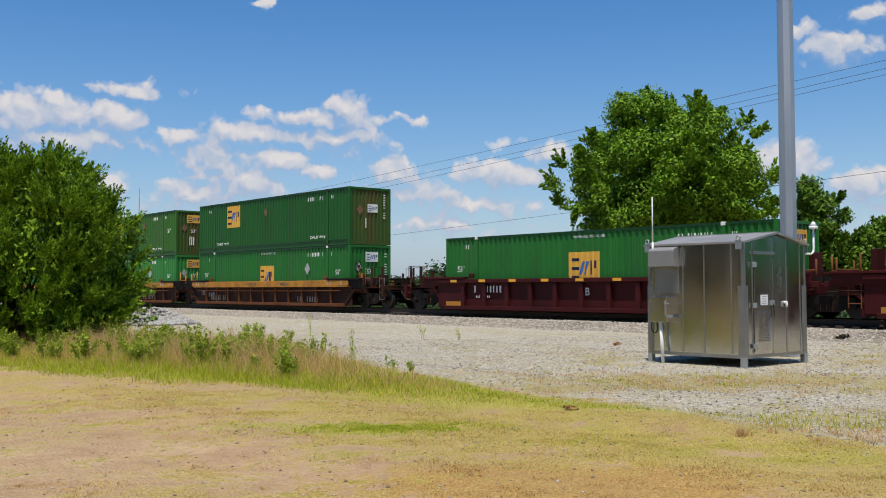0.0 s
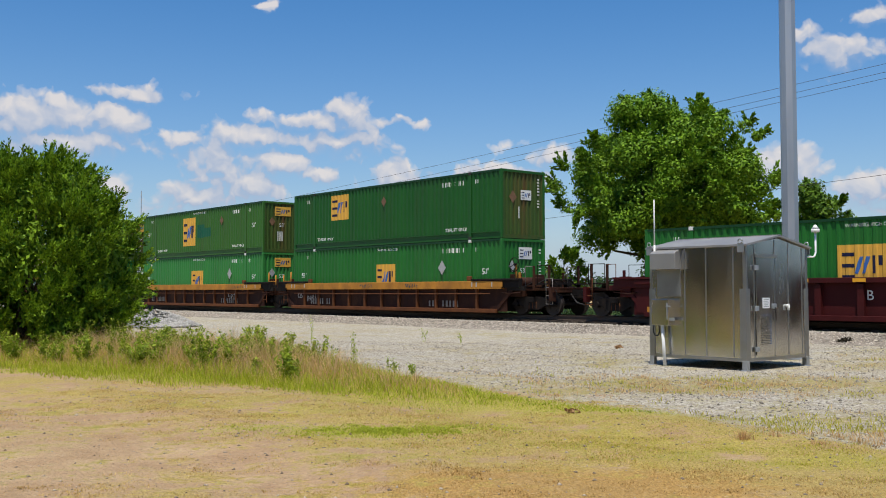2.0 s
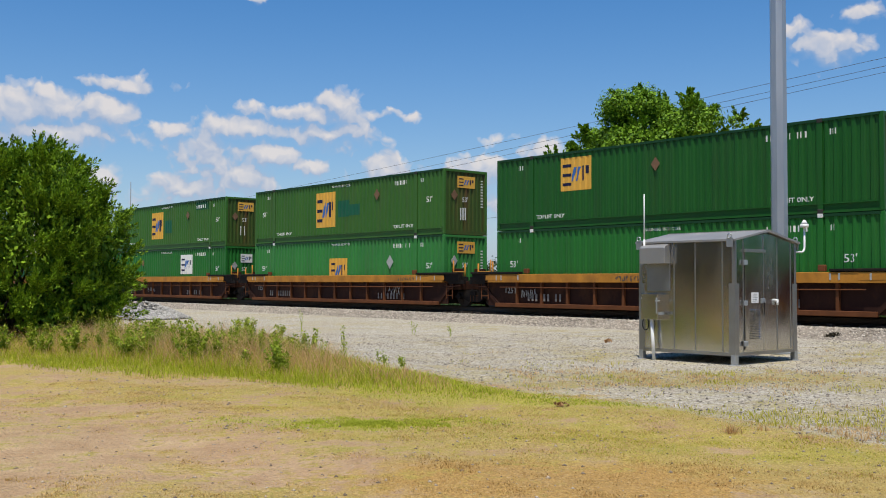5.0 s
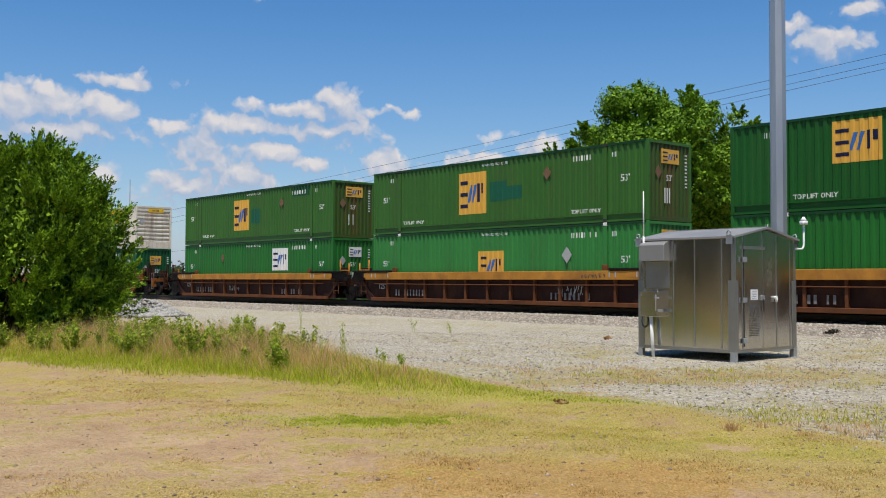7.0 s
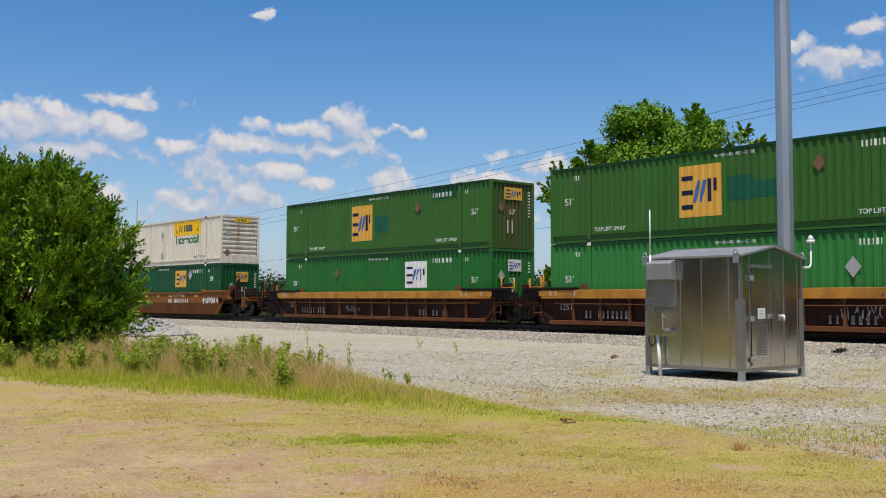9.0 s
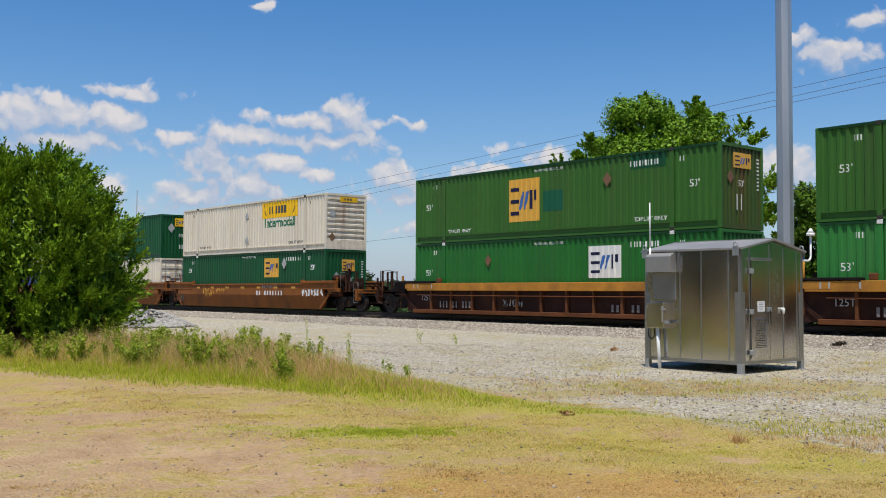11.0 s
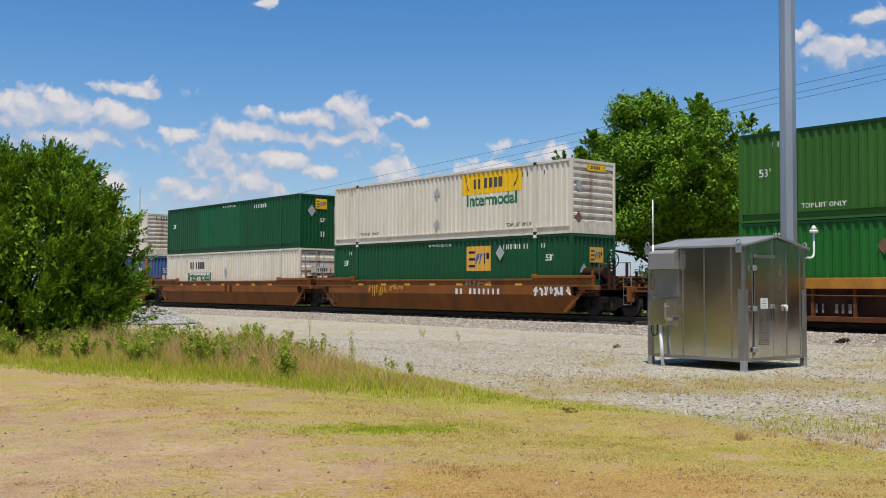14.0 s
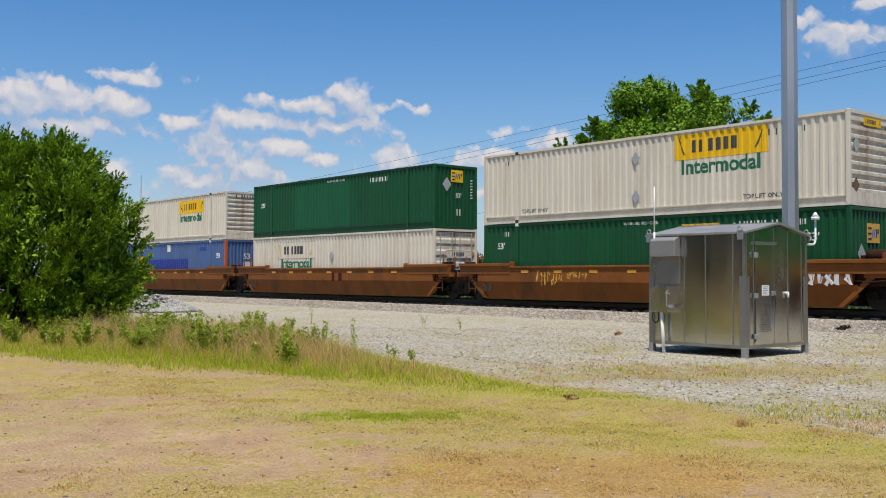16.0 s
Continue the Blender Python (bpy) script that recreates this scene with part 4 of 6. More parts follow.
    c = container(M_GREEN_PINE, "pine green steel container stacked on a cream one, patched paint", OFF["B"], HIGH, "ribs", M_GREEN_PINE)
    bars("number_bar", c, facing_side(-4.2, CH - 0.42), 1.45, 0.20, 11, M_WHITE, "", 61)
    lettering("stencil", "WARNING HIGH CUBE", 0.15, M_WHITE, c, facing_side(-CL / 2 + 0.2, CH - 0.24))
    lettering("stencil", "53'", 0.36, M_WHITE, c, facing_side(-CL + 1.0, 1.75), bold=0.015)
    boxes("paint_patch", [(-11.73, -6.70, 0.008, 0.024, 0.34, 2.62)], M_GREEN_PATCH, c, "slightly lighter repainted area")
    logo(c, facing_end(1.35, CH - 0.5), 0.72, 0.55, M_SUNYELLOW, "small yellow operator sign")
    diamond("placard", c, facing_end(0.75, 2.0), 0.26, M_PLACARD, "pale placard holder")
    lettering("stencil", "53'", 0.30, M_WHITE, c, facing_end(1.45, 1.5), bold=0.015)
    bars("number_bar", c, facing_end(CW - 0.35, CH - 0.9) @ pose(0, 0, 0, 0, 0, 90), 1.2, 0.12, 9, M_WHITE, "", 65)
    bars("number_bar", c, facing_end(1.4, 0.75), 0.5, 0.3, 3, M_WHITE, "", 66)
    c = container(M_CREAM, "cream container with barred doors under a green one, faded haulier board", OFF["B"], LOW, "doors", M_CREAM_RUST, upper=False, post_paint=M_CREAM)
    hauler_sign(c, facing_side(-11.68, 2.12), 3.76, False)
    lettering("lettering", "Intermodal", 0.68, M_SIGNGREEN, c, facing_side(-11.63, 1.40), "green lettering", bold=0.028)
    diamond("placard", c, facing_side(-8.2, 1.75), 0.2, M_PLACARD, "grey placard holder")
    hauler_sign(c, facing_end(1.5, 1.75), 1.5, False)

    c = container(M_CREAM, "cream container on a blue one, yellow haulier board and green lettering", OFF["D"], HIGH, "slats", M_CREAM_RUST, post_paint=M_CREAM_RUST)
    hauler_sign(c, facing_side(-4.6, 2.18), 3.4, True)
    lettering("lettering", "Intermodal", 0.70, M_SIGNGREEN, c, facing_side(-4.7, 1.48), "green lettering", bold=0.028)
    bars("number_bar", c, facing_end(1.3, CH - 0.28), 1.3, 0.2, 7, M_INK, "", 71)
    c = container(M_BLUE, "mid blue steel container with orange corner posts under a cream one", OFF["D"], LOW, "ribs", M_BLUE, upper=False)
    boxes("corner_cladding", [(-0.13, 0.012, -0.008, 0.13, 0.0, CH - 0.02)], M_ORANGE, c, "orange corner post")
    boxes("blue_band", [(-10.88, -5.07, -0.006, 0.006, 1.10, 1.81)], M_BLUE_DARK, c, "dark blue painted band")
    boxes("blue_band", [(-12.6, -11.2, -0.006, 0.006, 1.25, 2.0)], M_SUNYELLOW, c, "yellow painted band")
    bars("number_bar", c, facing_side(-3.2, 2.4), 1.5, 0.24, 6, M_BLUE_DARK, "", 72)
    boxes("label_plate", [(-8.0, -7.62, -0.006, 0.006, 2.3, 2.72)], M_WHITE, c, "white label")
    lettering("stencil", "53", 0.42, M_WHITE, c, facing_side(-1.0, 1.95), bold=0.015)
    lettering("stencil", "53", 0.48, M_WHITE, c, facing_end(1.45, 1.9), bold=0.015)
    boxes("label_plate", [(0.0, 0.008, 1.2, 1.75, 1.15, 1.6)], M_WHITE, c, "white label")


load_train()
for _c, _o, _l in list(MOVING):
    drape(_c)


# ---------------------------------------------------------------- well cars
GAP = 3.30            # between boxes at an articulated joint
SPAN = 7.35           # between boxes across a coupling


def truck(parent, x):
    """A two-axle freight truck under the car at x."""
    t = empty("truck")
    t.parent = parent
    t.matrix_basis = pose(x, CW / 2, 0)
    for sy in (-1, 1):
        y = sy * 1.0
        bm = bmesh.new()
        slab(bm, [(-1.25, y - 0.07, 0.42), (-0.95, y - 0.07, 0.62), (-0.42, y - 0.07, 0.74), (0.42, y - 0.07, 0.74), (0.95, y - 0.07, 0.62), (1.25, y - 0.07, 0.42),
                  (1.05, y - 0.07, 0.34), (0.75, y - 0.07, 0.42), (0.35, y - 0.07, 0.22), (-0.35, y - 0.07, 0.22), (-0.75, y - 0.07, 0.42), (-1.05, y - 0.07, 0.34)], (0, 0.14, 0))
        part("side_frame", bm, M_TRUCK, t)
        bm = bmesh.new()
        for dx in (-0.2, 0.0, 0.2):
            rod(bm, (dx, y, 0.24), (dx, y, 0.52), 0.075, 8)
        part("spring", bm, M_RIB_RUST, t)
        for ax in (-0.89, 0.89):
            bm = bmesh.new()
            rod(bm, (ax, y - sy * 0.05, 0.45), (ax, y + sy * 0.16, 0.45), 0.12, 10)
            part("axle_box", bm, M_TRUCK, t)
    boxes("bolster", [(-0.2, 0.2, -1.15, 1.15, 0.5, 0.72)], M_TRUCK, t, "", 0.02)
    for ax in (-0.36, 0.36):
        boxes("brake_beam", [(ax - 0.05, ax + 0.05, -0.9, 0.9, 0.30, 0.46)], M_TRUCK, t, "", 0.01)
    for y in (-0.35, 0.35):
        bar("brake_rod", [(-1.3, y, 0.62), (-0.4, y, 0.40), (0.4, y, 0.40), (1.3, y, 0.62)], 0.03, M_TRUCK, t)
    boxes("center_plate", [(-0.42, 0.42, -0.42, 0.42, 0.70, 0.86)], M_TRUCK, t, "", 0.02)
    for ax in (-0.89, 0.89):
        bm = bmesh.new()
        rod(bm, (0, -0.85, 0), (0, 0.85, 0), 0.08, 8)
        for y in (-0.755, 0.755):
            sy = 1 if y > 0 else -1
            rod(bm, (0, y - 0.06, 0), (0, y + 0.06, 0), 0.457, 24)
            rod(bm, (0, y - sy * 0.05, 0), (0, y - sy * 0.085, 0), 0.485, 24)
            for k in range(5):
                a = k * 2 * math.pi / 5
                rod(bm, (0.27 * math.cos(a), y + sy * 0.055, 0.27 * math.sin(a)), (0.27 * math.cos(a), y + sy * 0.075, 0.27 * math.sin(a)), 0.06, 8)
        w = part("wheelset", bm, M_WHEEL, t)
        w.matrix_basis = pose(ax, 0, 0.457)
        WHEELS.append((w, (ax, 0, 0.457), 0.457))
    return t


def ladder(parent, x, y, z0, z1, w, mat, steps):
    bm = bmesh.new()
    rod(bm, (x, y, z0), (x, y, z1), 0.02, 6)
    rod(bm, (x + w, y, z0), (x + w, y, z1), 0.02, 6)
    for i in range(steps):
        z = z0 + (i + 0.5) * (z1 - z0) / steps
        rod(bm, (x, y, z), (x + w, y, z), 0.016, 6)
    return part("ladder", bm, mat, parent)


def hand_brake(parent, x, y, z, mat):
    bm = bmesh.new()
    rod(bm, (x, y, z - 1.1), (x, y, z), 0.05, 6)
    part("brake_post", bm, mat, parent)
    bm = bmesh.new()
    k = 14
    pts = [(x + 0.28 * math.cos(2 * math.pi * i / k), y - 0.1, z + 0.28 * math.sin(2 * math.pi * i / k)) for i in range(k + 1)]
    pipe(bm, pts, 0.02, 6)
    for i in range(4):
        a = i * math.pi / 2 + 0.4
        rod(bm, (x, y - 0.1, z), (x + 0.28 * math.cos(a), y - 0.1, z + 0.28 * math.sin(a)), 0.014, 5)
    rod(bm, (x, y, z), (x, y - 0.12, z), 0.05, 8)
    part("brake_wheel", bm, M_TRUCK, parent, "round spoked brake wheel")


def end_platform(car, x0, sign, paint, accent, brake):
    """The deck, posts, steps and coupler at a car's coupling end; x0 is where the box ends, sign the way out."""
    L = SPAN / 2
    X = lambda d: x0 + sign * d

    def sb(a, b, *rest):
        lo, hi = sorted((X(a), X(b)))
        return (lo, hi, *rest)

    # on brown cars the dark rust deck colour stands in for shadow among the clutter
    boxes("end_deck", [sb(0.15, L - 0.75, 0.25, CW - 0.25, 0.98, 1.08)], M_CAR_RUST, car, "", 0.01)
    boxes("draft_sill", [sb(0.1, L - 0.55, CW / 2 - 0.2, CW / 2 + 0.2, 0.62, 0.98)], M_TRUCK, car)
    bm = bmesh.new()
    box(bm, *sb(L - 0.55, L - 0.14, CW / 2 - 0.09, CW / 2 + 0.09, 0.72, 0.92))
    box(bm, *sb(L - 0.26, L + 0.06, CW / 2 - 0.16, CW / 2 + 0.10, 0.66, 0.98))
    part("coupler", bm, M_TRUCK, car, "", 0.02)
    for y in (0.02, CW - 0.1):
        boxes("end_sill", [sb(L - 0.95, L - 0.8, y - 0.1, y + 0.18, 0.55, 1.12)], paint, car, "", 0.01)
    boxes("end_sill", [sb(L - 0.9, L - 0.75, 0.0, CW, 0.9, 1.1)], paint, car, "", 0.01)
    for d, y in ((0.95, 0.02), (1.75, 0.02), (1.9, CW - 0.1), (1.05, CW - 0.1), (2.55, 0.06)):
        boxes("guard_post", [sb(d, d + 0.09, y, y + 0.08, 0.98, 1.72 + 0.25 * (d > 1.2))], M_CAR_RUST if d > 1 else accent, car, "", 0.008)
    pale = M_GRAB if sign > 0 else M_RIB_RUST
    for y in (0.02, CW - 0.06):
        bar("grab_iron", [(X(1.35), y, 1.05), (X(1.35), y, 1.95), (X(1.75), y, 1.95)], 0.018, pale, car)
        bar("step_frame", [(X(2.5), y, 0.45), (X(2.5), y, 1.45), (X(2.85), y, 1.45), (X(2.85), y, 0.45)], 0.018, pale, car)
        for z in (0.45, 0.78, 1.1):
            bar("step_rung", [(X(2.5), y, z), (X(2.85), y, z)], 0.016, pale, car)
    smooth = paint is M_CAR_BROWN
    bm = bmesh.new()
    if smooth:
        rod(bm, (X(0.35), 0.42, 1.62), (X(1.35), 0.42, 1.62), 0.22, 14)
    else:
        rod(bm, (X(0.5), 0.55, 1.32), (X(0.5), 1.75, 1.32), 0.21, 12)
    part("air_reservoir", bm, M_CAR_RUST, car, "rusty round air tank")
    boxes("tank_cradle", [sb(0.45, 0.55, 0.22, 0.62, 1.08, 1.46), sb(1.15, 1.25, 0.22, 0.62, 1.08, 1.46)] if smooth else [sb(0.4, 0.6, 0.7, 0.8, 1.08, 1.2), sb(0.4, 0.6, 1.5, 1.6, 1.08, 1.2)], M_TRUCK, car)
    boxes("crosswalk", [sb(1.95, 2.75, 0.1, CW - 0.1, 1.22, 1.27)], M_TRUCK, car)
    for y in (0.5, 1.3, 2.1):
        boxes("crosswalk_support", [sb(2.3, 2.4, y - 0.05, y + 0.05, 1.06, 1.23)], M_TRUCK, car)
    for d in (1.15, 1.6, 2.1):
        bar("brake_rod", [(X(d), 0.2, 1.14), (X(d + 0.1), 0.8, 1.42), (X(d + 0.1), 1.7, 1.42), (X(d), 2.3, 1.14)], 0.03, M_TRUCK, car)
    for y in (0.1, CW - 0.1):
        bar("hand_rail", [(X(1.95), y, 1.22), (X(1.95), y, 1.98), (X(2.75), y, 1.98), (X(2.75), y, 1.22)], 0.02, M_TRUCK, car)
    bar("cut_lever", [(X(L - 0.7), 0.05, 1.0), (X(L - 0.55), 0.05, 0.8), (X(L - 0.5), 1.2, 0.8)], 0.018, M_TRUCK, car)
    boxes("brake_valve", [sb(1.25, 1.6, 0.5, 0.85, 1.08, 1.5)], M_CAR_RUST, car, "", 0.02)
    bar("air_pipe", [(X(0.6), 0.3, 1.12), (X(1.4), 0.32, 1.16), (X(2.2), 0.45, 1.14), (X(L - 0.8), 1.0, 1.0)], 0.03, M_CAR_RUST, car)
    bar("air_hose", [(X(L - 0.75), 1.0, 0.85), (X(L - 0.4), 0.95, 0.5), (X(L - 0.05), 1.0, 0.42)], 0.03, M_BLACK, car)
    if brake:
        hand_brake(car, X(2.0 if smooth else 0.72), 0.12, 2.08 if smooth else 2.05, M_CAR_RUST if smooth else accent)


def well_car(style, offset, front_end, rear_end, label, seed):
    """One unit: ribbed or smooth sides round the well, decks at its ends, trucks below."""
    car = empty("well_car")
    tagged(car, label, "freight car", "well cars of the train")
    body, top, rib = {"brown": (M_CAR_BROWN, M_CAR_BROWN, M_CAR_BROWN), "yellow": (M_CAR_RUST, M_CAR_YELLOW, M_RIB_RUST), "red": (M_CAR_RED, M_CAR_RED, M_CAR_RED)}[style]
    xf, xr = 0.75, -CL - 0.75
    for near in (True, False):
        y0, sg = (-0.06, -1) if near else (CW + 0.06, 1)

        def side(a, b, d0, d1, z0, z1):
            ya, yb = sorted((y0 + sg * d0, y0 + sg * d1))
            return (a, b, ya, yb, z0, z1)

        if style == "brown":
            bm = bmesh.new()
            a, b, zl, ya, yb = xr + 0.45, xf - 0.45, 0.08, y0 + sg * 0.15, y0 - sg * 0.02
            slab(bm, [(a, (ya + yb) / 2, zl + 0.36), (a + 0.5, yb, zl), (b - 0.5, yb, zl), (b, (ya + yb) / 2, zl + 0.36), (b, ya, 0.78), (a, ya, 0.78)], (0, -sg * 0.03, 0))
            part("lower_side", bm, body, car)
            bm = bmesh.new()
            box(bm, *side(xr + 0.6, xf - 0.6, 0.0, 0.17, 0.78, 1.40))
            box(bm, *side(xr + 0.6, xf - 0.6, 0.0, 0.22, 1.34, 1.42))
            part("side_sheet", bm, body, car, "", 0.012)
            for a, b in ((xr - 0.5, xr + 2.6), (xf - 2.6, xf + 0.5)):
                boxes("end_bracket", [side(a, b, 0.0, 0.26, 1.42, 1.54), side(a, b, 0.02, 0.19, 1.10, 1.42)], body, car, "", 0.012)
        else:
            zt = 1.38 if style == "yellow" else 1.36
            boxes("top_chord", [side(xr + 0.5, xf - 0.5, 0.0, 0.24, zt - (0.33 if style == "yellow" else 0.16), zt)], top, car, "", 0.012)
            boxes("side_sheet", [side(xr + 0.35, xf - 0.35, 0.0, 0.05, 0.12, zt - 0.1)], body, car)
            boxes("bottom_chord", [side(xr + 0.9, xf - 0.9, 0.0, 0.20, 0.06, 0.22)], body if style == "red" else rib, car, "", 0.01)
            k = 11
            for i in range(k):
                x = xr + 2.1 + i * (xf - xr - 4.2) / (k - 1)
                bm = bmesh.new()
                w = 0.05 if style == "yellow" else 0.10
                slab(bm, [(x - w, y0 + sg * 0.04, 0.20), (x + w, y0 + sg * 0.04, 0.20), (x + w, y0 + sg * 0.04, zt - 0.2), (x - w, y0 + sg * 0.04, zt - 0.2)], (0, sg * (0.12 if style == "yellow" else 0.15), 0))
                part("side_rib", bm, rib, car)
            if style == "yellow":
                bar("train_pipe", [(xr + 1.2, y0 + sg * 0.20, 0.86), (xr + 5.0, y0 + sg * 0.20, 0.84), (xf - 5.0, y0 + sg * 0.20, 0.84), (xf - 1.2, y0 + sg * 0.20, 0.86)], 0.022, M_RIB_RUST, car, "long rusty air pipe")
            for a, b in ((xr - 0.5, xr + 2.3), (xf - 2.3, xf + 0.5)):
                boxes("end_bracket", [side(a, b, 0.0, 0.27, zt + 0.02, zt + 0.10), side(a, b, 0.0, 0.19, zt - 0.28, zt + 0.02)], M_TRUCK if style == "yellow" else body, car, "", 0.01)
                if style == "yellow":
                    boxes("paint_band", [side(a + 0.9, b - 0.9, 0.242, 0.248, zt - 0.24, zt - 0.03)], M_CAR_YELLOW, car)
            if style == "red":
                for a, b in ((xr + 0.5, xr + 2.2), (xf - 2.2, xf - 0.5)):
                    boxes("end_panel", [side(a, b, 0.0, 0.12, 0.20, zt - 0.1)], body, car)
                    boxes("paint_band", [side(a + 0.5, b - 0.2, 0.12, 0.15, 0.18, 0.40)], M_CAR_YELLOW, car, "tan painted band")
        for i in range(0 if style == "yellow" else 9):
            x = xr + 1.6 + i * (xf - xr - 3.2) / 8
            z = 1.20 if style == "brown" else (1.28 if style == "red" else 1.22)
            boxes("reflector", [side(x - 0.20, x + 0.20, 0.17 if style == "brown" else 0.242, 0.178 if style == "brown" else 0.248, z - 0.055, z + 0.055)], M_REFLECT, car)
        for x in (xr + 2.6, xf - 2.6):
            bm = bmesh.new()
            box(bm, *side(x - 0.12, x + 0.12, 0.02, 0.16, 1.4, 1.60))
            part("container_guide", bm, rib, car, "", 0.02)
    for x in (0.08, -CL - 0.2):
        boxes("well_end", [(x, x + 0.12, -0.04, CW + 0.04, 0.14, 1.12)], M_TRUCK, car)
    boxes("well_floor", [(xr + 1.8, xf - 1.8, 0.0, CW, 0.12, 0.22)], M_TRUCK, car)
    # end decks over the trucks
    for x, sign, is_end in ((0.0, 1, front_end), (-CL, -1, rear_end)):
        d = SPAN / 2 if is_end else GAP / 2
        a, b = sorted((x + sign * 0.06, x + sign * min(d, 1.15)))
        boxes("body_bolster", [(a, b, 0.0, CW, 0.74, 1.10)], M_CAR_RUST if style != "red" else M_CAR_RED, car, "", 0.015)
        boxes("center_sill", [(min(x - sign * 0.2, x + sign * d), max(x - sign * 0.2, x + sign * d), CW / 2 - 0.22, CW / 2 + 0.22, 0.70, 1.02)], M_TRUCK, car)
        for yy in (0.35, CW - 0.9):
            boxes("bulkhead", [(min(x + sign * 0.12, x + sign * 0.3), max(x + sign * 0.12, x + sign * 0.3), yy, yy + 0.55, 1.08, 2.12 if style == "red" else 1.66)],
              M_CAR_RED if style == "red" else M_CAR_RUST, car, "", 0.01)
        if is_end:
            end_platform(car, x, sign, {"brown": M_CAR_BROWN, "yellow": M_CAR_RUST, "red": M_CAR_RED}[style], {"brown": M_CAR_BROWN, "yellow": M_CAR_YELLOW, "red": M_CAR_RED}[style], sign > 0)
            truck(car, x + sign * 1.55)
        else:
            pm = M_CAR_YELLOW if style == "yellow" else M_RIB_RUST
            for y in (0.12, CW - 0.12):
                bar("guard_post", [(x + sign * 0.5, y, 1.1), (x + sign * 0.5, y, 2.0)], 0.035, pm, car)
                bar("guard_post", [(x + sign * 1.25, y, 1.1), (x + sign * 1.25, y, 1.85)], 0.035, pm, car)
                bar("grab_iron", [(x + sign * 0.5, y, 1.5), (x + sign * 1.25, y, 1.5)], 0.03, pm, car)
            for y in (-0.05, CW + 0.05):
                bm = bmesh.new()
                slab(bm, [(x + sign * 0.1, y, 1.1), (x + sign * 1.6, y, 1.1), (x + sign * 1.6, y, 1.28), (x + sign * 0.1, y, 1.42)], (0, 0.05, 0))
                part("side_bracket", bm, M_TRUCK, car)
            ladder(car, x + sign * 0.55 - 0.2, -0.16, 0.35, 1.2, 0.4, M_RIB_RUST, 3)
    for x, sign in ((0.0, 1), (-CL, -1)):
        for y in (-0.16, CW + 0.10):
            bm = bmesh.new()
            slab(bm, [(x - sign * 0.35, y, 0.12), (x - sign * 0.15, y, 0.12), (x + sign * 0.85, y, 1.02), (x + sign * 0.62, y, 1.02)], (0, 0.05, 0))
            part("end_strut", bm, rib if style != "yellow" else M_CAR_RUST, car)
            boxes("bolster_end", [(min(x + sign * 0.5, x + sign * 1.5), max(x + sign * 0.5, x + sign * 1.5), y - 0.04, y + 0.10, 0.98, 1.16)], M_TRUCK if style == "yellow" else body, car, "", 0.01)
            bar("air_pipe", [(x + sign * 0.2, y - 0.02, 0.90), (x + sign * 0.7, y - 0.03, 0.86), (x + sign * 1.3, y - 0.02, 0.92)], 0.022, M_CAR_RUST, car)
    if not rear_end:
        truck(car, -CL - GAP / 2)
    MOVING.append((car, offset, 0.0))
    # writing
    y = -0.29
    if style == "brown":
        lettering("stencil", "53", 0.62, M_INK, car, facing_side(-15.7, 0.58, -0.215))
    elif style == "yellow":
        lettering("stencil", "125T", 0.34, M_PLACARD, car, facing_side(-CL - 0.05 + 1.0, 0.72, -0.14))
        bars("number_bar", car, facing_side(-3.55, 0.42, -0.14), 2.1, 0.26, 9, M_GRAB, "", seed)
        bars("number_bar", car, facing_side(-13.2, 0.46, -0.16), 2.1, 0.28, 10, M_GRAB, "", seed + 2)
        for xa in (-CL + 0.9, -0.9):
            for dx in (-0.62, -0.34, 0.62):
                boxes("label_plate", [(xa + dx - 0.03, xa + dx + 0.03, -0.312, -0.304, 1.14, 1.34)], M_PLACARD, car, "small pale marking")
    else:
        lettering("stencil", "B", 0.42, M_WHITE, car, facing_side(-7.83, 0.82, -0.14))
        lettering("stencil", "53", 0.55, M_WHITE, car, facing_side(-1.35, 0.78, -0.20))
        bars("number_bar", car, facing_side(-13.3, 0.93, -0.14), 1.75, 0.28, 9, M_WHITE, "", seed)
        bars("number_bar", car, facing_side(-13.6, 0.62, -0.14), 0.9, 0.10, 9, M_WHITE, "", seed + 1)
        for zz in (0.6, 0.68, 0.76, 0.9):
            bars("number_bar", car, facing_side(-0.35, zz, -0.20), 1.0, 0.05, 16, M_WHITE, "", seed + 3)
    return car


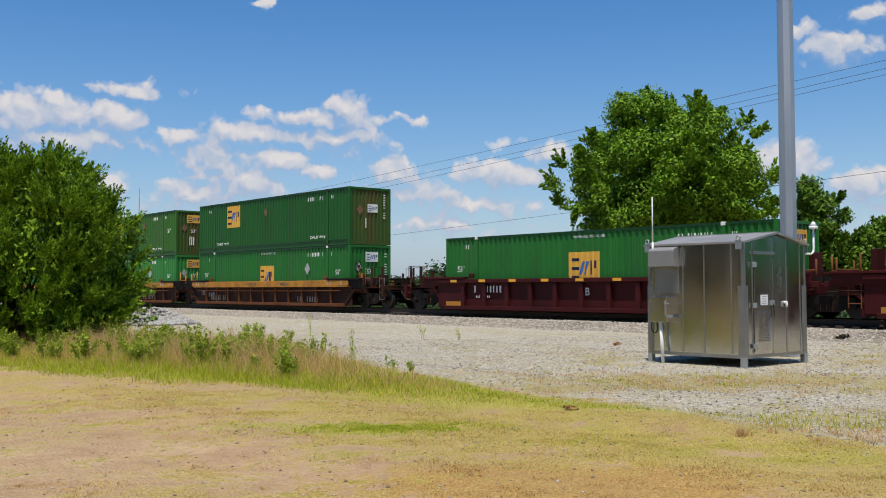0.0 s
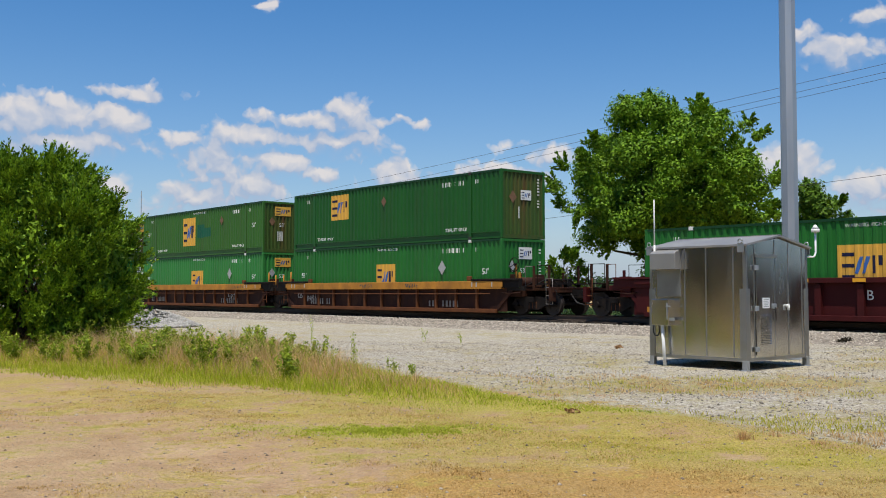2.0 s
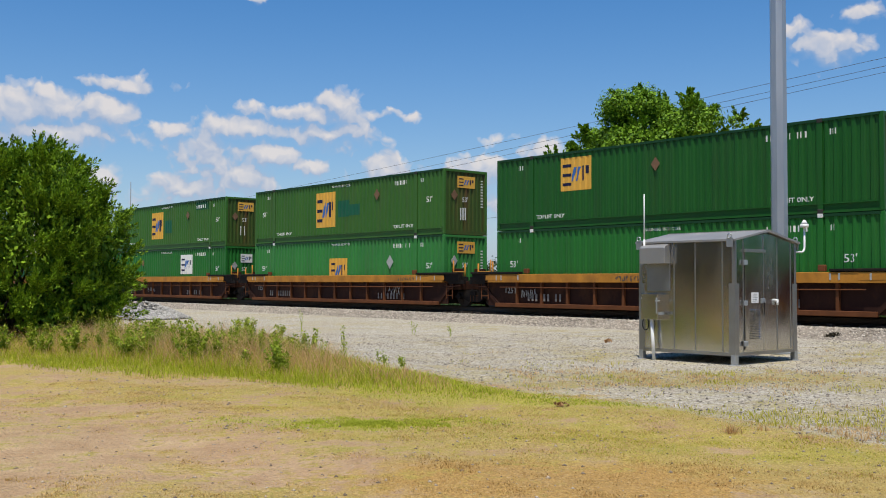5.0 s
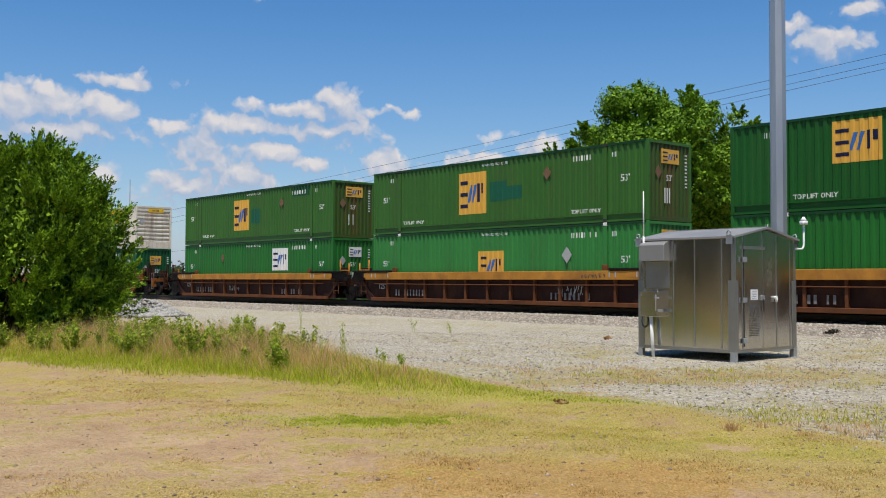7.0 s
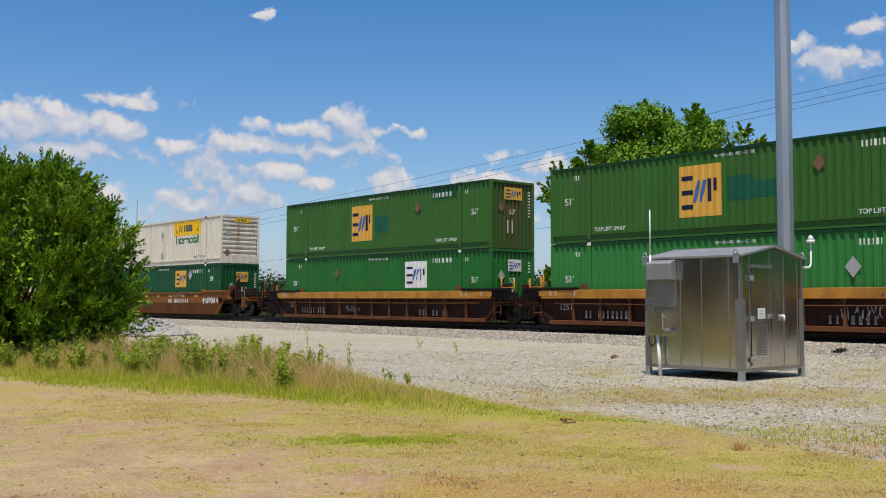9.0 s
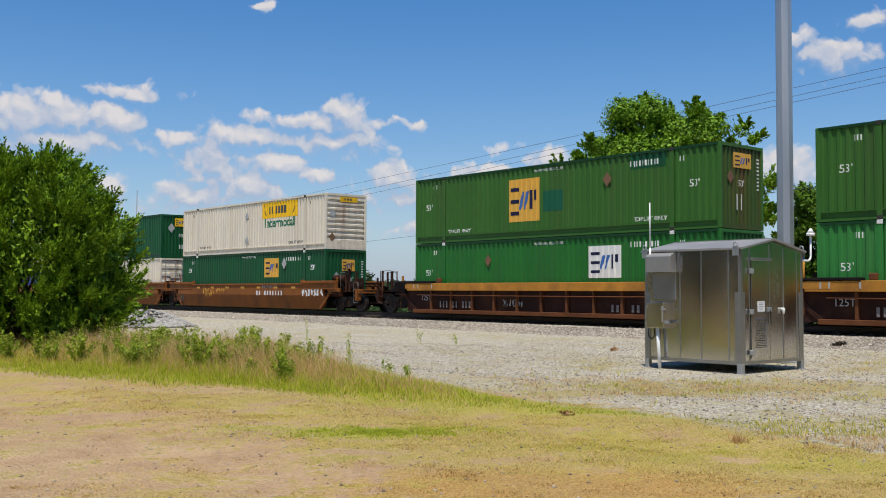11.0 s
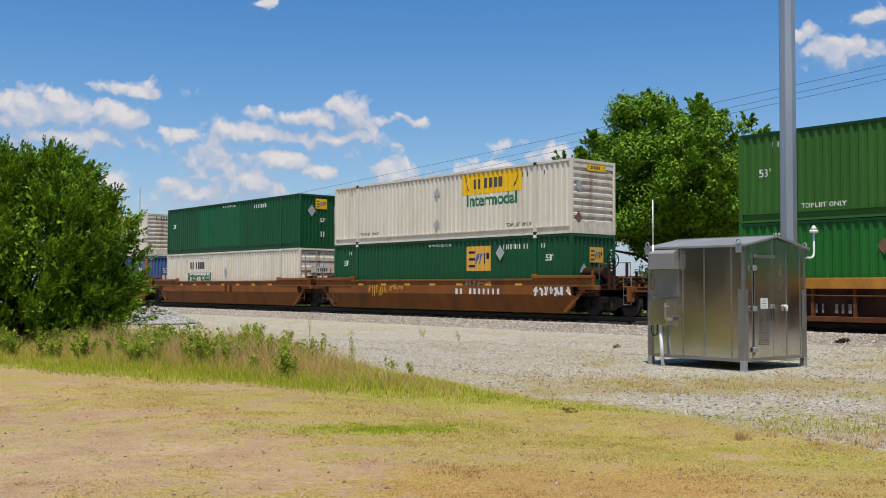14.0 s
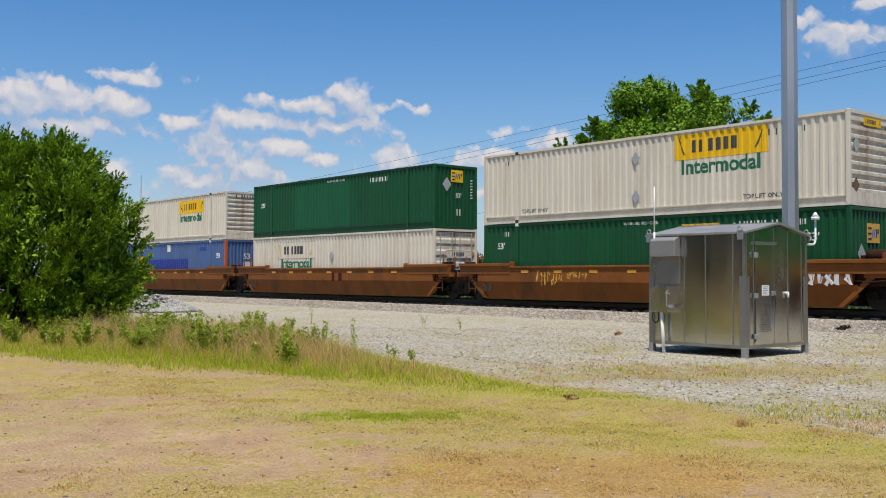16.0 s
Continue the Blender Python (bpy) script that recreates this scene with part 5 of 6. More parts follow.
def make_cars():
    well_car("red", OFF["I"], False, False, "dark red ribbed well car leading the string", 1)
    well_car("red", OFF["H"], False, True, "dark red ribbed steel well car with tan bands and white stencils", 2)
    e = well_car("yellow", OFF["E"], True, False, "rusty well car with faded yellow top chord and brake wheel", 3)
    f = well_car("yellow", OFF["F"], False, False, "rusty ribbed well car with faded yellow top chord", 4)
    g = well_car("yellow", OFF["G"], False, True, "rusty dark well car with weathered yellow top chord", 5)
    a = well_car("brown", OFF["A"], True, False, "smooth brown well car with white graffiti on its side", 6)
    bars("number_bar", a, facing_side(-5.1, 0.90, -0.235), 2.9, 0.24, 10, M_WHITE, "", 8)
    b = well_car("brown", OFF["B"], False, False, "smooth brown steel well car with a faded red stencil", 7)
    bars("number_bar", b, facing_side(-7.0, 0.96, -0.235), 1.75, 0.40, 3, M_CAR_RED, "", 9)
    well_car("brown", OFF["D"], False, False, "grey-brown smooth well car with chipped paint", 10)
    # sprayed scrawls
    for car, x0, w, zc, hh, mat, r, y in ((a, -1.85, 2.0, 1.0, 0.26, M_WHITE, 0.06, -0.236), (a, -12.9, 1.45, 0.95, 0.30, M_YELLOW, 0.022, -0.236),
                                          (a, -11.25, 1.05, 1.05, 0.18, M_YELLOW, 0.018, -0.236), (a, -5.9, 1.7, 1.25, 0.1, M_PLACARD, 0.02, -0.236),
                                          (e, -9.7, 1.1, 1.2, 0.10, M_INK, 0.018, -0.306), (e, -6.1, 0.9, 1.2, 0.11, M_INK, 0.022, -0.306),
                                          (f, -2.9, 1.2, 1.2, 0.10, M_INK, 0.016, -0.306), (f, -4.2, 1.3, 0.62, 0.22, M_PLACARD, 0.014, -0.14),
                                          (g, -10.3, 1.2, 0.55, 0.16, M_PLACARD, 0.014, -0.14), (e, -14.6, 0.8, 0.6, 0.2, M_PLACARD, 0.016, -0.14)):
        scrawl(car, x0, w, zc, hh, mat, r, y)


def scrawl(car, x0, w, zc, hh, mat, r, y):
    """Flat sprayed strokes on a car's side."""
    rs = random.Random(int(-x0 * 100))
    k = 7
    for i in range(k):
        x = x0 + (i + 0.5) * w / k
        bm = bmesh.new()
        pipe(bm, [(x + rs.uniform(-0.45, 0.45) * w / k, y, zc + rs.uniform(-1, 1) * hh) for _ in range(6)], r, 5)
        bmesh.ops.scale(bm, vec=(1, 0.12, 1), space=Matrix.Translation((0, -y, 0)), verts=bm.verts)
        part("graffiti", bm, mat, car, "sprayed graffiti stroke")


make_cars()


# ---------------------------------------------------------------- equipment shed


def shed():
    """Aluminium equipment shed: x along the track (0 at the door end), y away from the camera."""
    L, W, H0, H1 = 2.33, 2.30, 0.18, 2.50
    base = Vector((5.95, 19.60, 0))
    e = empty("equipment_shed", pose(base.x, base.y, 0, 0, 0, TURN))
    tagged(e, "brushed aluminium equipment shed on short steel legs over gravel", "shed")
    # long sides in sheets with standing seams
    for y, sg in ((0.0, -1), (W, 1)):
        cuts = (-L + 0.02, -1.44, -0.92, -0.28, -0.02)
        for i in range(4):
            a, b = cuts[i], cuts[i + 1]
            boxes("wall_panel", [(a + 0.002, b - 0.002, min(y, y - sg * 0.03), max(y, y - sg * 0.03), H0 + 0.05, H1 - 0.02)], M_ALU, e)
            if i:
                boxes("seam", [(a - 0.012, a + 0.012, min(y, y + sg * 0.008), max(y, y + sg * 0.008), H0 + 0.08, H1 - 0.05)], M_ALU_DULL, e)
    # gable ends
    for x, sg in ((0.0, 1), (-L, -1)):
        cuts = (0.02, 0.30, 1.03, 1.55, 2.08, W - 0.02)
        for i in range(5):
            a, b = cuts[i], cuts[i + 1]
            zt = lambda y: H1 - 0.03 + 0.18 * (1 - abs(y - W / 2) / (W / 2))
            bm = bmesh.new()
            pts = [(x, a + 0.002, H0 + 0.05), (x, b - 0.002, H0 + 0.05), (x, b - 0.002, zt(b))] + ([(x, W / 2, zt(W / 2))] if a < W / 2 < b else []) + [(x, a + 0.002, zt(a))]
            slab(bm, pts, (-sg * 0.03, 0, 0))
            part("gable_panel", bm, M_ALU, e)
            if i:
                boxes("seam", [(min(x, x + sg * 0.008), max(x, x + sg * 0.008), a - 0.012, a + 0.012, H0 + 0.08, zt(a) - 0.03)], M_ALU_DULL, e)
    # door in the leading gable
    door = boxes("door", [(0.010, 0.03, 0.33, 0.99, H0 + 0.12, 2.26)], M_ALU, e, "aluminium door with louvre", 0.004)
    boxes("door_header", [(0.012, 0.07, 0.31, 1.03, 2.25, 2.31)], M_ALU_DULL, door, "", 0.004)
    for z in (0.42, 1.23, 2.04):
        boxes("hinge", [(0.03, 0.06, 0.26, 0.38, z - 0.05, z + 0.05)], M_GALV, door, "", 0.006)
    boxes("notice", [(0.031, 0.034, 0.54, 0.80, 1.23, 1.44)], M_PAPER, door, "white paper notice")
    bm = bmesh.new()
    for k in range(5):
        box(bm, 0.034, 0.036, 0.58, 0.76 - 0.03 * (k % 2), 1.40 - k * 0.035, 1.408 - k * 0.035)
    part("notice_line", bm, M_INK, door)
    for i in range(18):
        z = 0.52 + i * 0.034
        bm = bmesh.new()
        slab(bm, [(0.030, 0.46, z), (0.030, 0.84, z), (0.052, 0.84, z - 0.016), (0.052, 0.46, z - 0.016)], (0, 0, 0.005))
        part("louvre", bm, M_ALU, door)
    boxes("lock_plate", [(0.031, 0.055, 0.89, 1.03, 1.22, 1.32)], M_GALV, door, "", 0.008)
    bm = bmesh.new()
    rod(bm, (0.06, 0.96, 1.25), (0.06, 0.98, 0.98), 0.012, 6)
    part("padlock_chain", bm, M_TRUCK, door)
    bm = bmesh.new()
    rod(bm, (0.0, 1.48, 1.27), (0.06, 1.48, 1.27), 0.035, 10)
    rod(bm, (0.045, 1.48, 1.27), (0.045, 1.48, 1.18), 0.026, 8)
    part("socket", bm, M_PVC, e, "pale round socket")
    # roof
    bm = bmesh.new()
    o = 0.07
    prof = [(-o, H1 - 0.04), (-o, H1 + 0.0), (W / 2, H1 + 0.22), (W + o, H1 + 0.0), (W + o, H1 - 0.04), (W / 2, H1 + 0.18)]
    slab(bm, [(-L - o, a, b) for a, b in prof], (L + 2 * o, 0, 0))
    part("roof", bm, M_ALU_ROOF, e)
    boxes("ridge_cap", [(-L - o, o, W / 2 - 0.06, W / 2 + 0.06, H1 + 0.202, H1 + 0.226)], M_ALU_ROOF, e)
    # corner angles, base frame, legs, lifting lugs
    for x in (0.0, -L):
        sx = 1 if x == 0 else -1
        for y in (0.0, W):
            sy = -1 if y == 0 else 1
            for (z0, z1, t, wd) in ((H0, 1.62, 0.014, 0.13), (1.62, H1 - 0.02, 0.006, 0.06)):
                bm = bmesh.new()
                ya, yb = sorted((y + sy * t, y - sy * wd))
                xa, xb = sorted((x + sx * t, x - sx * 0.003))
                box(bm, xa, xb, ya, yb, z0, z1)
                xa, xb = sorted((x - sx * 0.003, x - sx * wd))
                ya, yb = sorted((y + sy * t, y - sy * 0.003))
                box(bm, xa, xb, ya, yb, z0, z1)
                part("corner_angle", bm, M_ALU_DULL, e)
            xa, xb = sorted((x + sx * 0.02, x - sx * 0.09))
            ya, yb = sorted((y + sy * 0.02, y - sy * 0.09))
            boxes("leg", [(xa, xb, ya, yb, -0.05, H0 + 0.02), (xa - 0.03, xb + 0.03, ya - 0.03, yb + 0.03, -0.05, 0.012)], M_GALV, e, "galvanised steel leg", 0.006)
            bm = bmesh.new()
            xa, xb = sorted((x + sx * 0.02, x - sx * 0.12))
            ya, yb = sorted((y + sy * 0.08, y + sy * 0.095))
            box(bm, xa, xb, ya, yb, H1 - 0.16, H1 + 0.02)
            k = 10
            cx = (xa + xb) / 2
            pipe(bm, [(cx + 0.045 * math.cos(2 * math.pi * i / k), ya, H1 + 0.06 + 0.045 * math.sin(2 * math.pi * i / k)) for i in range(k + 1)], 0.014, 6)
            part("lifting_lug", bm, M_GALV, e)
    boxes("base_frame", [(-L, 0, -0.006, 0.05, H0, H0 + 0.07), (-L, 0, W - 0.05, W + 0.006, H0, H0 + 0.07), (-0.05, 0.006, 0.05, W - 0.05, H0, H0 + 0.07), (-L - 0.006, -L + 0.05, 0.05, W - 0.05, H0, H0 + 0.07),
                         (-L + 0.05, -0.05, 0.05, W - 0.05, H0 + 0.01, H0 + 0.05)], M_ALU_DULL, e)
    # ventilation hood, panel, meter cabinet, conduit on the near side
    bm = bmesh.new()
    x0, x1 = -L + 0.16, -L + 0.80
    slab(bm, [(x0, 0, 2.46), (x0, -0.17, 2.40), (x0, -0.21, 2.36), (x0, -0.21, 2.03), (x0, 0, 2.03)], (x1 - x0, 0, 0))
    part("vent_hood", bm, M_ALU_ROOF, e, "sloped aluminium vent hood", 0.006)
    boxes("intake_panel", [(x0 + 0.04, x1 - 0.01, -0.022, 0.0, 1.46, 2.02)], M_ALU_DULL, e, "", 0.004)
    cab = boxes("meter_cabinet", [(x0 + 0.02, x0 + 0.46, -0.20, 0.0, 0.86, 1.40)], M_ALU, e, "small aluminium cabinet", 0.008)
    boxes("latch", [(x0 + 0.40, x0 + 0.52, -0.225, -0.20, 1.24, 1.27), (x0 + 0.42, x0 + 0.44, -0.222, -0.20, 0.98, 1.32)], M_GALV, cab, "", 0.006)
    boxes("hinge", [(x0 + 0.46, x0 + 0.56, -0.18, -0.12, 0.96, 1.02)], M_GALV, cab)
    bm = bmesh.new()
    rod(bm, (x0 + 0.30, -0.12, -0.05), (x0 + 0.24, -0.12, 0.87), 0.036, 10)
    part("conduit", bm, M_PVC, e, "white plastic conduit")
    bm = bmesh.new()
    k = 12
    pipe(bm, [(x0 + 0.07 + 0.085 * math.cos(2 * math.pi * i / k), -0.10, 0.76 + 0.13 * math.sin(2 * math.pi * i / k)) for i in range(k + 1)], 0.012, 6)
    part("cable_loop", bm, M_BLACK, e, "black cable loop")
    # whip antenna, dome antenna
    bm = bmesh.new()
    rod(bm, (-L + 0.20, -0.10, 2.05), (-L + 0.20, -0.10, 2.55), 0.022, 8)
    rod(bm, (-L + 0.20, -0.10, 2.55), (-L + 0.20, -0.10, 3.52), 0.016, 8, 0.012)
    part("whip_antenna", bm, M_PVC, e, "thin white whip antenna")
    bm = bmesh.new()
    arc = [(-0.05, W + 0.02, 2.30), (-0.05, W + 0.34, 2.30)] + [(-0.05, W + 0.34 + 0.12 * math.sin(a), 2.42 - 0.12 * math.cos(a)) for a in (0.5, 1.0, 1.57)] + [(-0.05, W + 0.46, 2.86)]
    pipe(bm, arc, 0.022, 8)
    mast = part("antenna_mast", bm, M_PVC, e, "bent white mast")
    bm = bmesh.new()
    rod(bm, (-0.05, W + 0.46, 2.84), (-0.05, W + 0.46, 2.90), 0.085, 14, 0.09)
    rod(bm, (-0.05, W + 0.46, 2.90), (-0.05, W + 0.46, 3.0), 0.085, 14, 0.02)
    part("dome_antenna", bm, M_PVC, mast, "white cone antenna")


shed()


def monopole():
    """A straight eight-sided galvanised pole behind the shed."""
    bm = bmesh.new()
    rod(bm, (0, 0, -0.2), (0, 0, 16), 0.195, 8, 0.178)
    p = part("shaft", bm, M_GALV)
    for f in p.data.polygons:
        f.use_smooth = False
    e = empty("utility_pole", pose(8.07, 23.1, 0, 0, 0, 12))
    tagged(e, "tall faceted galvanised steel pole behind the shed", "pole")
    p.parent = e
    boxes("base_plate", [(-0.32, 0.32, -0.32, 0.32, 0.0, 0.04)], M_GALV, e, "", 0.006)
    for i in range(4):
        a = math.pi / 4 + i * math.pi / 2
        bm = bmesh.new()
        rod(bm, (0.36 * math.cos(a) * 0.95, 0.36 * math.sin(a) * 0.95, 0.0), (0.36 * math.cos(a) * 0.95, 0.36 * math.sin(a) * 0.95, 0.12), 0.025, 6)
        part("anchor_bolt", bm, M_GALV, e)
    boxes("seam_strip", [(-0.012, 0.012, -0.178, -0.166, 0.1, 9.0)], M_GALV, e)


monopole()


# ---------------------------------------------------------------- overhead wires
def wires():
    for d, z0, z1, sag in ((52.0, 15.08, 10.92, 0.2), (52.6, 15.05, 10.42, 0.2), (53.2, 14.98, 10.14, 0.2), (54.0, 8.95, 5.72, 0.25)):
        bm = bmesh.new()
        pts = []
        for i in range(25):
            f = i / 24
            s = 20 - 150 * f
            pts.append(place(s, d, z0 + 1.0 + (z1 - z0) * f * 1.9 - sag * 4 * f * (1 - f) + 0.8 * f * f))
        pipe(bm, pts, 0.013, 5)
        w = part("overhead_wire", bm, M_WIRE)
        tagged(w, "thin black overhead wire crossing the sky", "wire", "overhead wires")


wires()


# ---------------------------------------------------------------- trees
L_TREE = leaf_material("broad_leaves", (0.055, 0.13, 0.008), (0.21, 0.36, 0.022), thin=0.14)
L_TREE_DARK = leaf_material("shaded_broad_leaves", (0.035, 0.085, 0.008), (0.14, 0.25, 0.022), thin=0.12)
L_BUSH = leaf_material("narrow_leaves", (0.05, 0.11, 0.008), (0.28, 0.44, 0.028), thin=0.15)
L_SHADE = leaf_material("reflected_belt_leaves", (0.030, 0.040, 0.020), (0.075, 0.090, 0.045))
L_FAR = leaf_material("far_leaves", (0.022, 0.050, 0.018), (0.060, 0.105, 0.032))


def leaf_cloud(rs, centres, radii, counts, size, aspect, shell=0.55, droop=0.2):
    """Leaves spread over clumps: quads (k, 4, 3)."""
    out = []
    for c, r, k in zip(centres, radii, counts):
        d = rs.normal(size=(k, 3))
        d /= np.linalg.norm(d, axis=1)[:, None]
        rad = (shell + (1 - shell) * rs.rand(k)) * (0.8 + 0.45 * rs.rand(k))
        p = c + d * rad[:, None] * r
        nrm = d * 0.9 + rs.normal(size=(k, 3)) * 0.42 + np.array([0, 0, 0.2])
        nrm /= np.linalg.norm(nrm, axis=1)[:, None]
        t = np.cross(nrm, rs.normal(size=(k, 3)))
        t[:, 2] -= droop
        t /= np.linalg.norm(t, axis=1)[:, None] + 1e-9
        b = np.cross(nrm, t)
        L = size * (0.6 + 0.8 * rs.rand(k))[:, None]
        q = np.stack([p - t * L * 0.5, p + b * L * aspect * 0.5 - t * L * 0.05, p + t * L * 0.5, p - b * L * aspect * 0.5 - t * L * 0.05], 1)
        out.append(q)
    return np.concatenate(out)


def sprays(rs, roots, axes, lengths, k, size, aspect, fan=0.5):
    """Leafy shoots: k leaves along each axis, pointing outwards and up it."""
    m = len(roots)
    root, axis = np.repeat(roots, k, 0), np.repeat(axes, k, 0)
    f = rs.rand(m * k) ** 0.8
    L = np.repeat(lengths, k)
    side = rs.normal(size=(m * k, 3))
    side -= axis * np.sum(side * axis, 1)[:, None]
    side /= np.linalg.norm(side, axis=1)[:, None] + 1e-9
    p = root + axis * (f * L)[:, None] + side * (L * 0.16 * (1.1 - f) * rs.rand(m * k))[:, None]
    t = axis + side * fan * (1.2 - 0.6 * f)[:, None]
    t /= np.linalg.norm(t, axis=1)[:, None]
    b = np.cross(t, rs.normal(size=(m * k, 3)) * 0.7 + np.array([0, 0, 1.0]))
    b /= np.linalg.norm(b, axis=1)[:, None] + 1e-9
    l = size * (0.6 + 0.8 * rs.rand(m * k))[:, None]
    return np.stack([p, p + t * l * 0.45 + b * l * aspect * 0.5, p + t * l, p + t * l * 0.45 - b * l * aspect * 0.5], 1)


def tufts(rs, c, axis, count, spread_by, length, k, size, aspect, fan=0.5):
    """Shoots fanned out from clump centres."""
    m = len(c)
    ax = np.repeat(axis, count, 0) + rs.normal(size=(m * count, 3)) * spread_by
    ax /= np.linalg.norm(ax, axis=1)[:, None]
    return sprays(rs, np.repeat(c, count, 0), ax, length * (0.6 + 0.7 * rs.rand(m * count)), k, size, aspect, fan)


def limb(bm, p, q, r0, r1, rs, bend=0.12, seg=7, steps=4):
    p, q = Vector(p), Vector(q)
    prev, pr = p, r0
    for i in range(1, steps + 1):
        f = i / steps
        w = (q - p).length * bend * math.sin(math.pi * f)
        c = p.lerp(q, f) + Vector((rs.uniform(-1, 1), rs.uniform(-1, 1), rs.uniform(-0.3, 0.6))) * w
        r = r0 + (r1 - r0) * f
        rod(bm, prev, c, pr, seg, r)
        prev, pr = c, r


def tree(name, label, x, y, height, width, clumps, leaves, leaf, mat, seed, crown_base=0.22, leaf_aspect=0.62, category="tree", lean=0.0, clump_r=0.17, crown_taper=0.35):
    rs = np.random.RandomState(seed)
    rr = random.Random(seed)
    e = empty(name, pose(x, y, float(ground_height(np.array(x), np.array(y))) - 0.02))
    tagged(e, label, category)
    bm = bmesh.new()
    h0 = height * crown_base
    limb(bm, (0, 0, -0.1), (lean * 0.3, 0, h0 + height * 0.2), height * 0.026, height * 0.017, rr, 0.04, 10)
    cents, rads, cnt = [], [], []
    zc, hz = height * (1 + crown_base) / 2, height * (1 - crown_base) / 2
    for i in range(clumps):
        while True:
            d = rs.uniform(-1, 1, 3)
            if 0.12 < np.linalg.norm(d) < 1:
                break
        d = d / np.linalg.norm(d) ** 0.45
        taper = 1.0 - crown_taper * max(d[2], 0) ** 1.3 - 0.15 * max(-d[2], 0)
        lump = 0.95 + 0.09 * math.sin(3.0 * math.atan2(d[2], d[0]) + seed) + 0.07 * math.sin(7.0 * math.atan2(d[2], d[0]) + 2.1 * seed)
        d = d * lump
        c = np.array([d[0] * width / 2 * 0.86 * taper + lean * (d[2] + 1) * 0.5, d[1] * width / 2 * 0.86 * taper, zc + d[2] * hz * 0.86])
        r = width * clump_r * (0.55 + 0.75 * rs.rand())
        cents.append(c)
        rads.append(np.array([r, r, r * 0.72]))
        cnt.append(max(20, int(leaves / clumps * (r / (width * clump_r)) ** 2)))
    for i in range(clumps // 4):
        d = rs.normal(size=3)
        d /= np.linalg.norm(d)
        taper = 1.0 - crown_taper * max(d[2], 0) ** 1.3
        if not -0.5 < d[2] < 0.75:
            continue
        f = rs.uniform(0.88, 1.03)
        cents.append(np.array([d[0] * width / 2 * f * taper + lean * (d[2] + 1) * 0.5, d[1] * width / 2 * f * taper, zc + d[2] * hz * min(f, 0.96)]))
        r = width * clump_r * rs.uniform(0.3, 0.6)
        rads.append(np.array([r, r, r * 0.8]))
        cnt.append(max(15, int(leaves / clumps * 0.25)))
    for i in range(12):
        d = rs.uniform(-0.5, 0.5, 3)
        cents.append(np.array([d[0] * width * 0.36, d[1] * width * 0.36, zc - 0.1 * hz + d[2] * hz * 0.7]))
        rads.append(np.array([width * 0.16] * 3))
        cnt.append(int(leaves * 0.012))
    for c in cents[: clumps : max(1, clumps // 14)]:
        st = Vector((lean * 0.3, 0, h0 + height * 0.18 * rr.random()))
        limb(bm, st, Vector(c) * 0.93 + Vector((0, 0, 0)), height * 0.011, height * 0.003, rr, 0.10, 6)
    part("trunk", bm, M_BARK, e, "grey-brown trunk and limbs")
    q = leaf_cloud(rs, cents, rads, [int(k * 0.72) for k in cnt], leaf, leaf_aspect)
    cc = np.array(cents[:-12])
    out = (cc - np.array([lean * 0.5, 0, zc])) / np.array([width / 2, width / 2, hz])
    far = np.linalg.norm(out, axis=1)
    cc, out = cc[far > 0.5], out[far > 0.5]
    out = out / np.linalg.norm(out, axis=1)[:, None] + np.array([0, 0, 0.55])
    q2 = tufts(rs, cc, out, 5, 0.55, width * clump_r * 0.80, max(10, int(leaves * 0.28 / (5 * len(cc)))), leaf * 1.1, leaf_aspect, 0.8)
    quads_mesh("crown", np.concatenate([q, q2]), 4, mat, e)
    return e


tree("tree", "broad round green deciduous tree behind the track", 12.45, 55.0, 12.9, 12.2, 200, 215000, 0.165, L_TREE, 3, 0.20, 0.62, clump_r=0.078, crown_taper=0.12)
tree("tree", "smaller green tree beyond the track", 22.6, 60.0, 8.8, 4.2, 40, 24000, 0.19, L_TREE_DARK, 7, 0.12, 0.7)
tree("tree", "low leafy tree beyond the track", 17.6, 56.0, 5.6, 5.2, 30, 17000, 0.21, L_TREE_DARK, 8, 0.05, 0.7)
tree("tree", "dense green tree beyond the track", 26.4, 60.5, 6.0, 6.4, 34, 20000, 0.21, L_TREE_DARK, 9, 0.05, 0.7)
tree("tree", "leafy young tree beyond the track", 31.0, 63.0, 7.2, 6.4, 34, 17000, 0.21, L_TREE_DARK, 10, 0.08, 0.7)
tree("sapling", "loose young sapling with thin arching twigs", 6.7, 56.5, 4.4, 2.4, 16, 1500, 0.26, L_TREE, 12, 0.05, 0.5, "tree", 0.4)


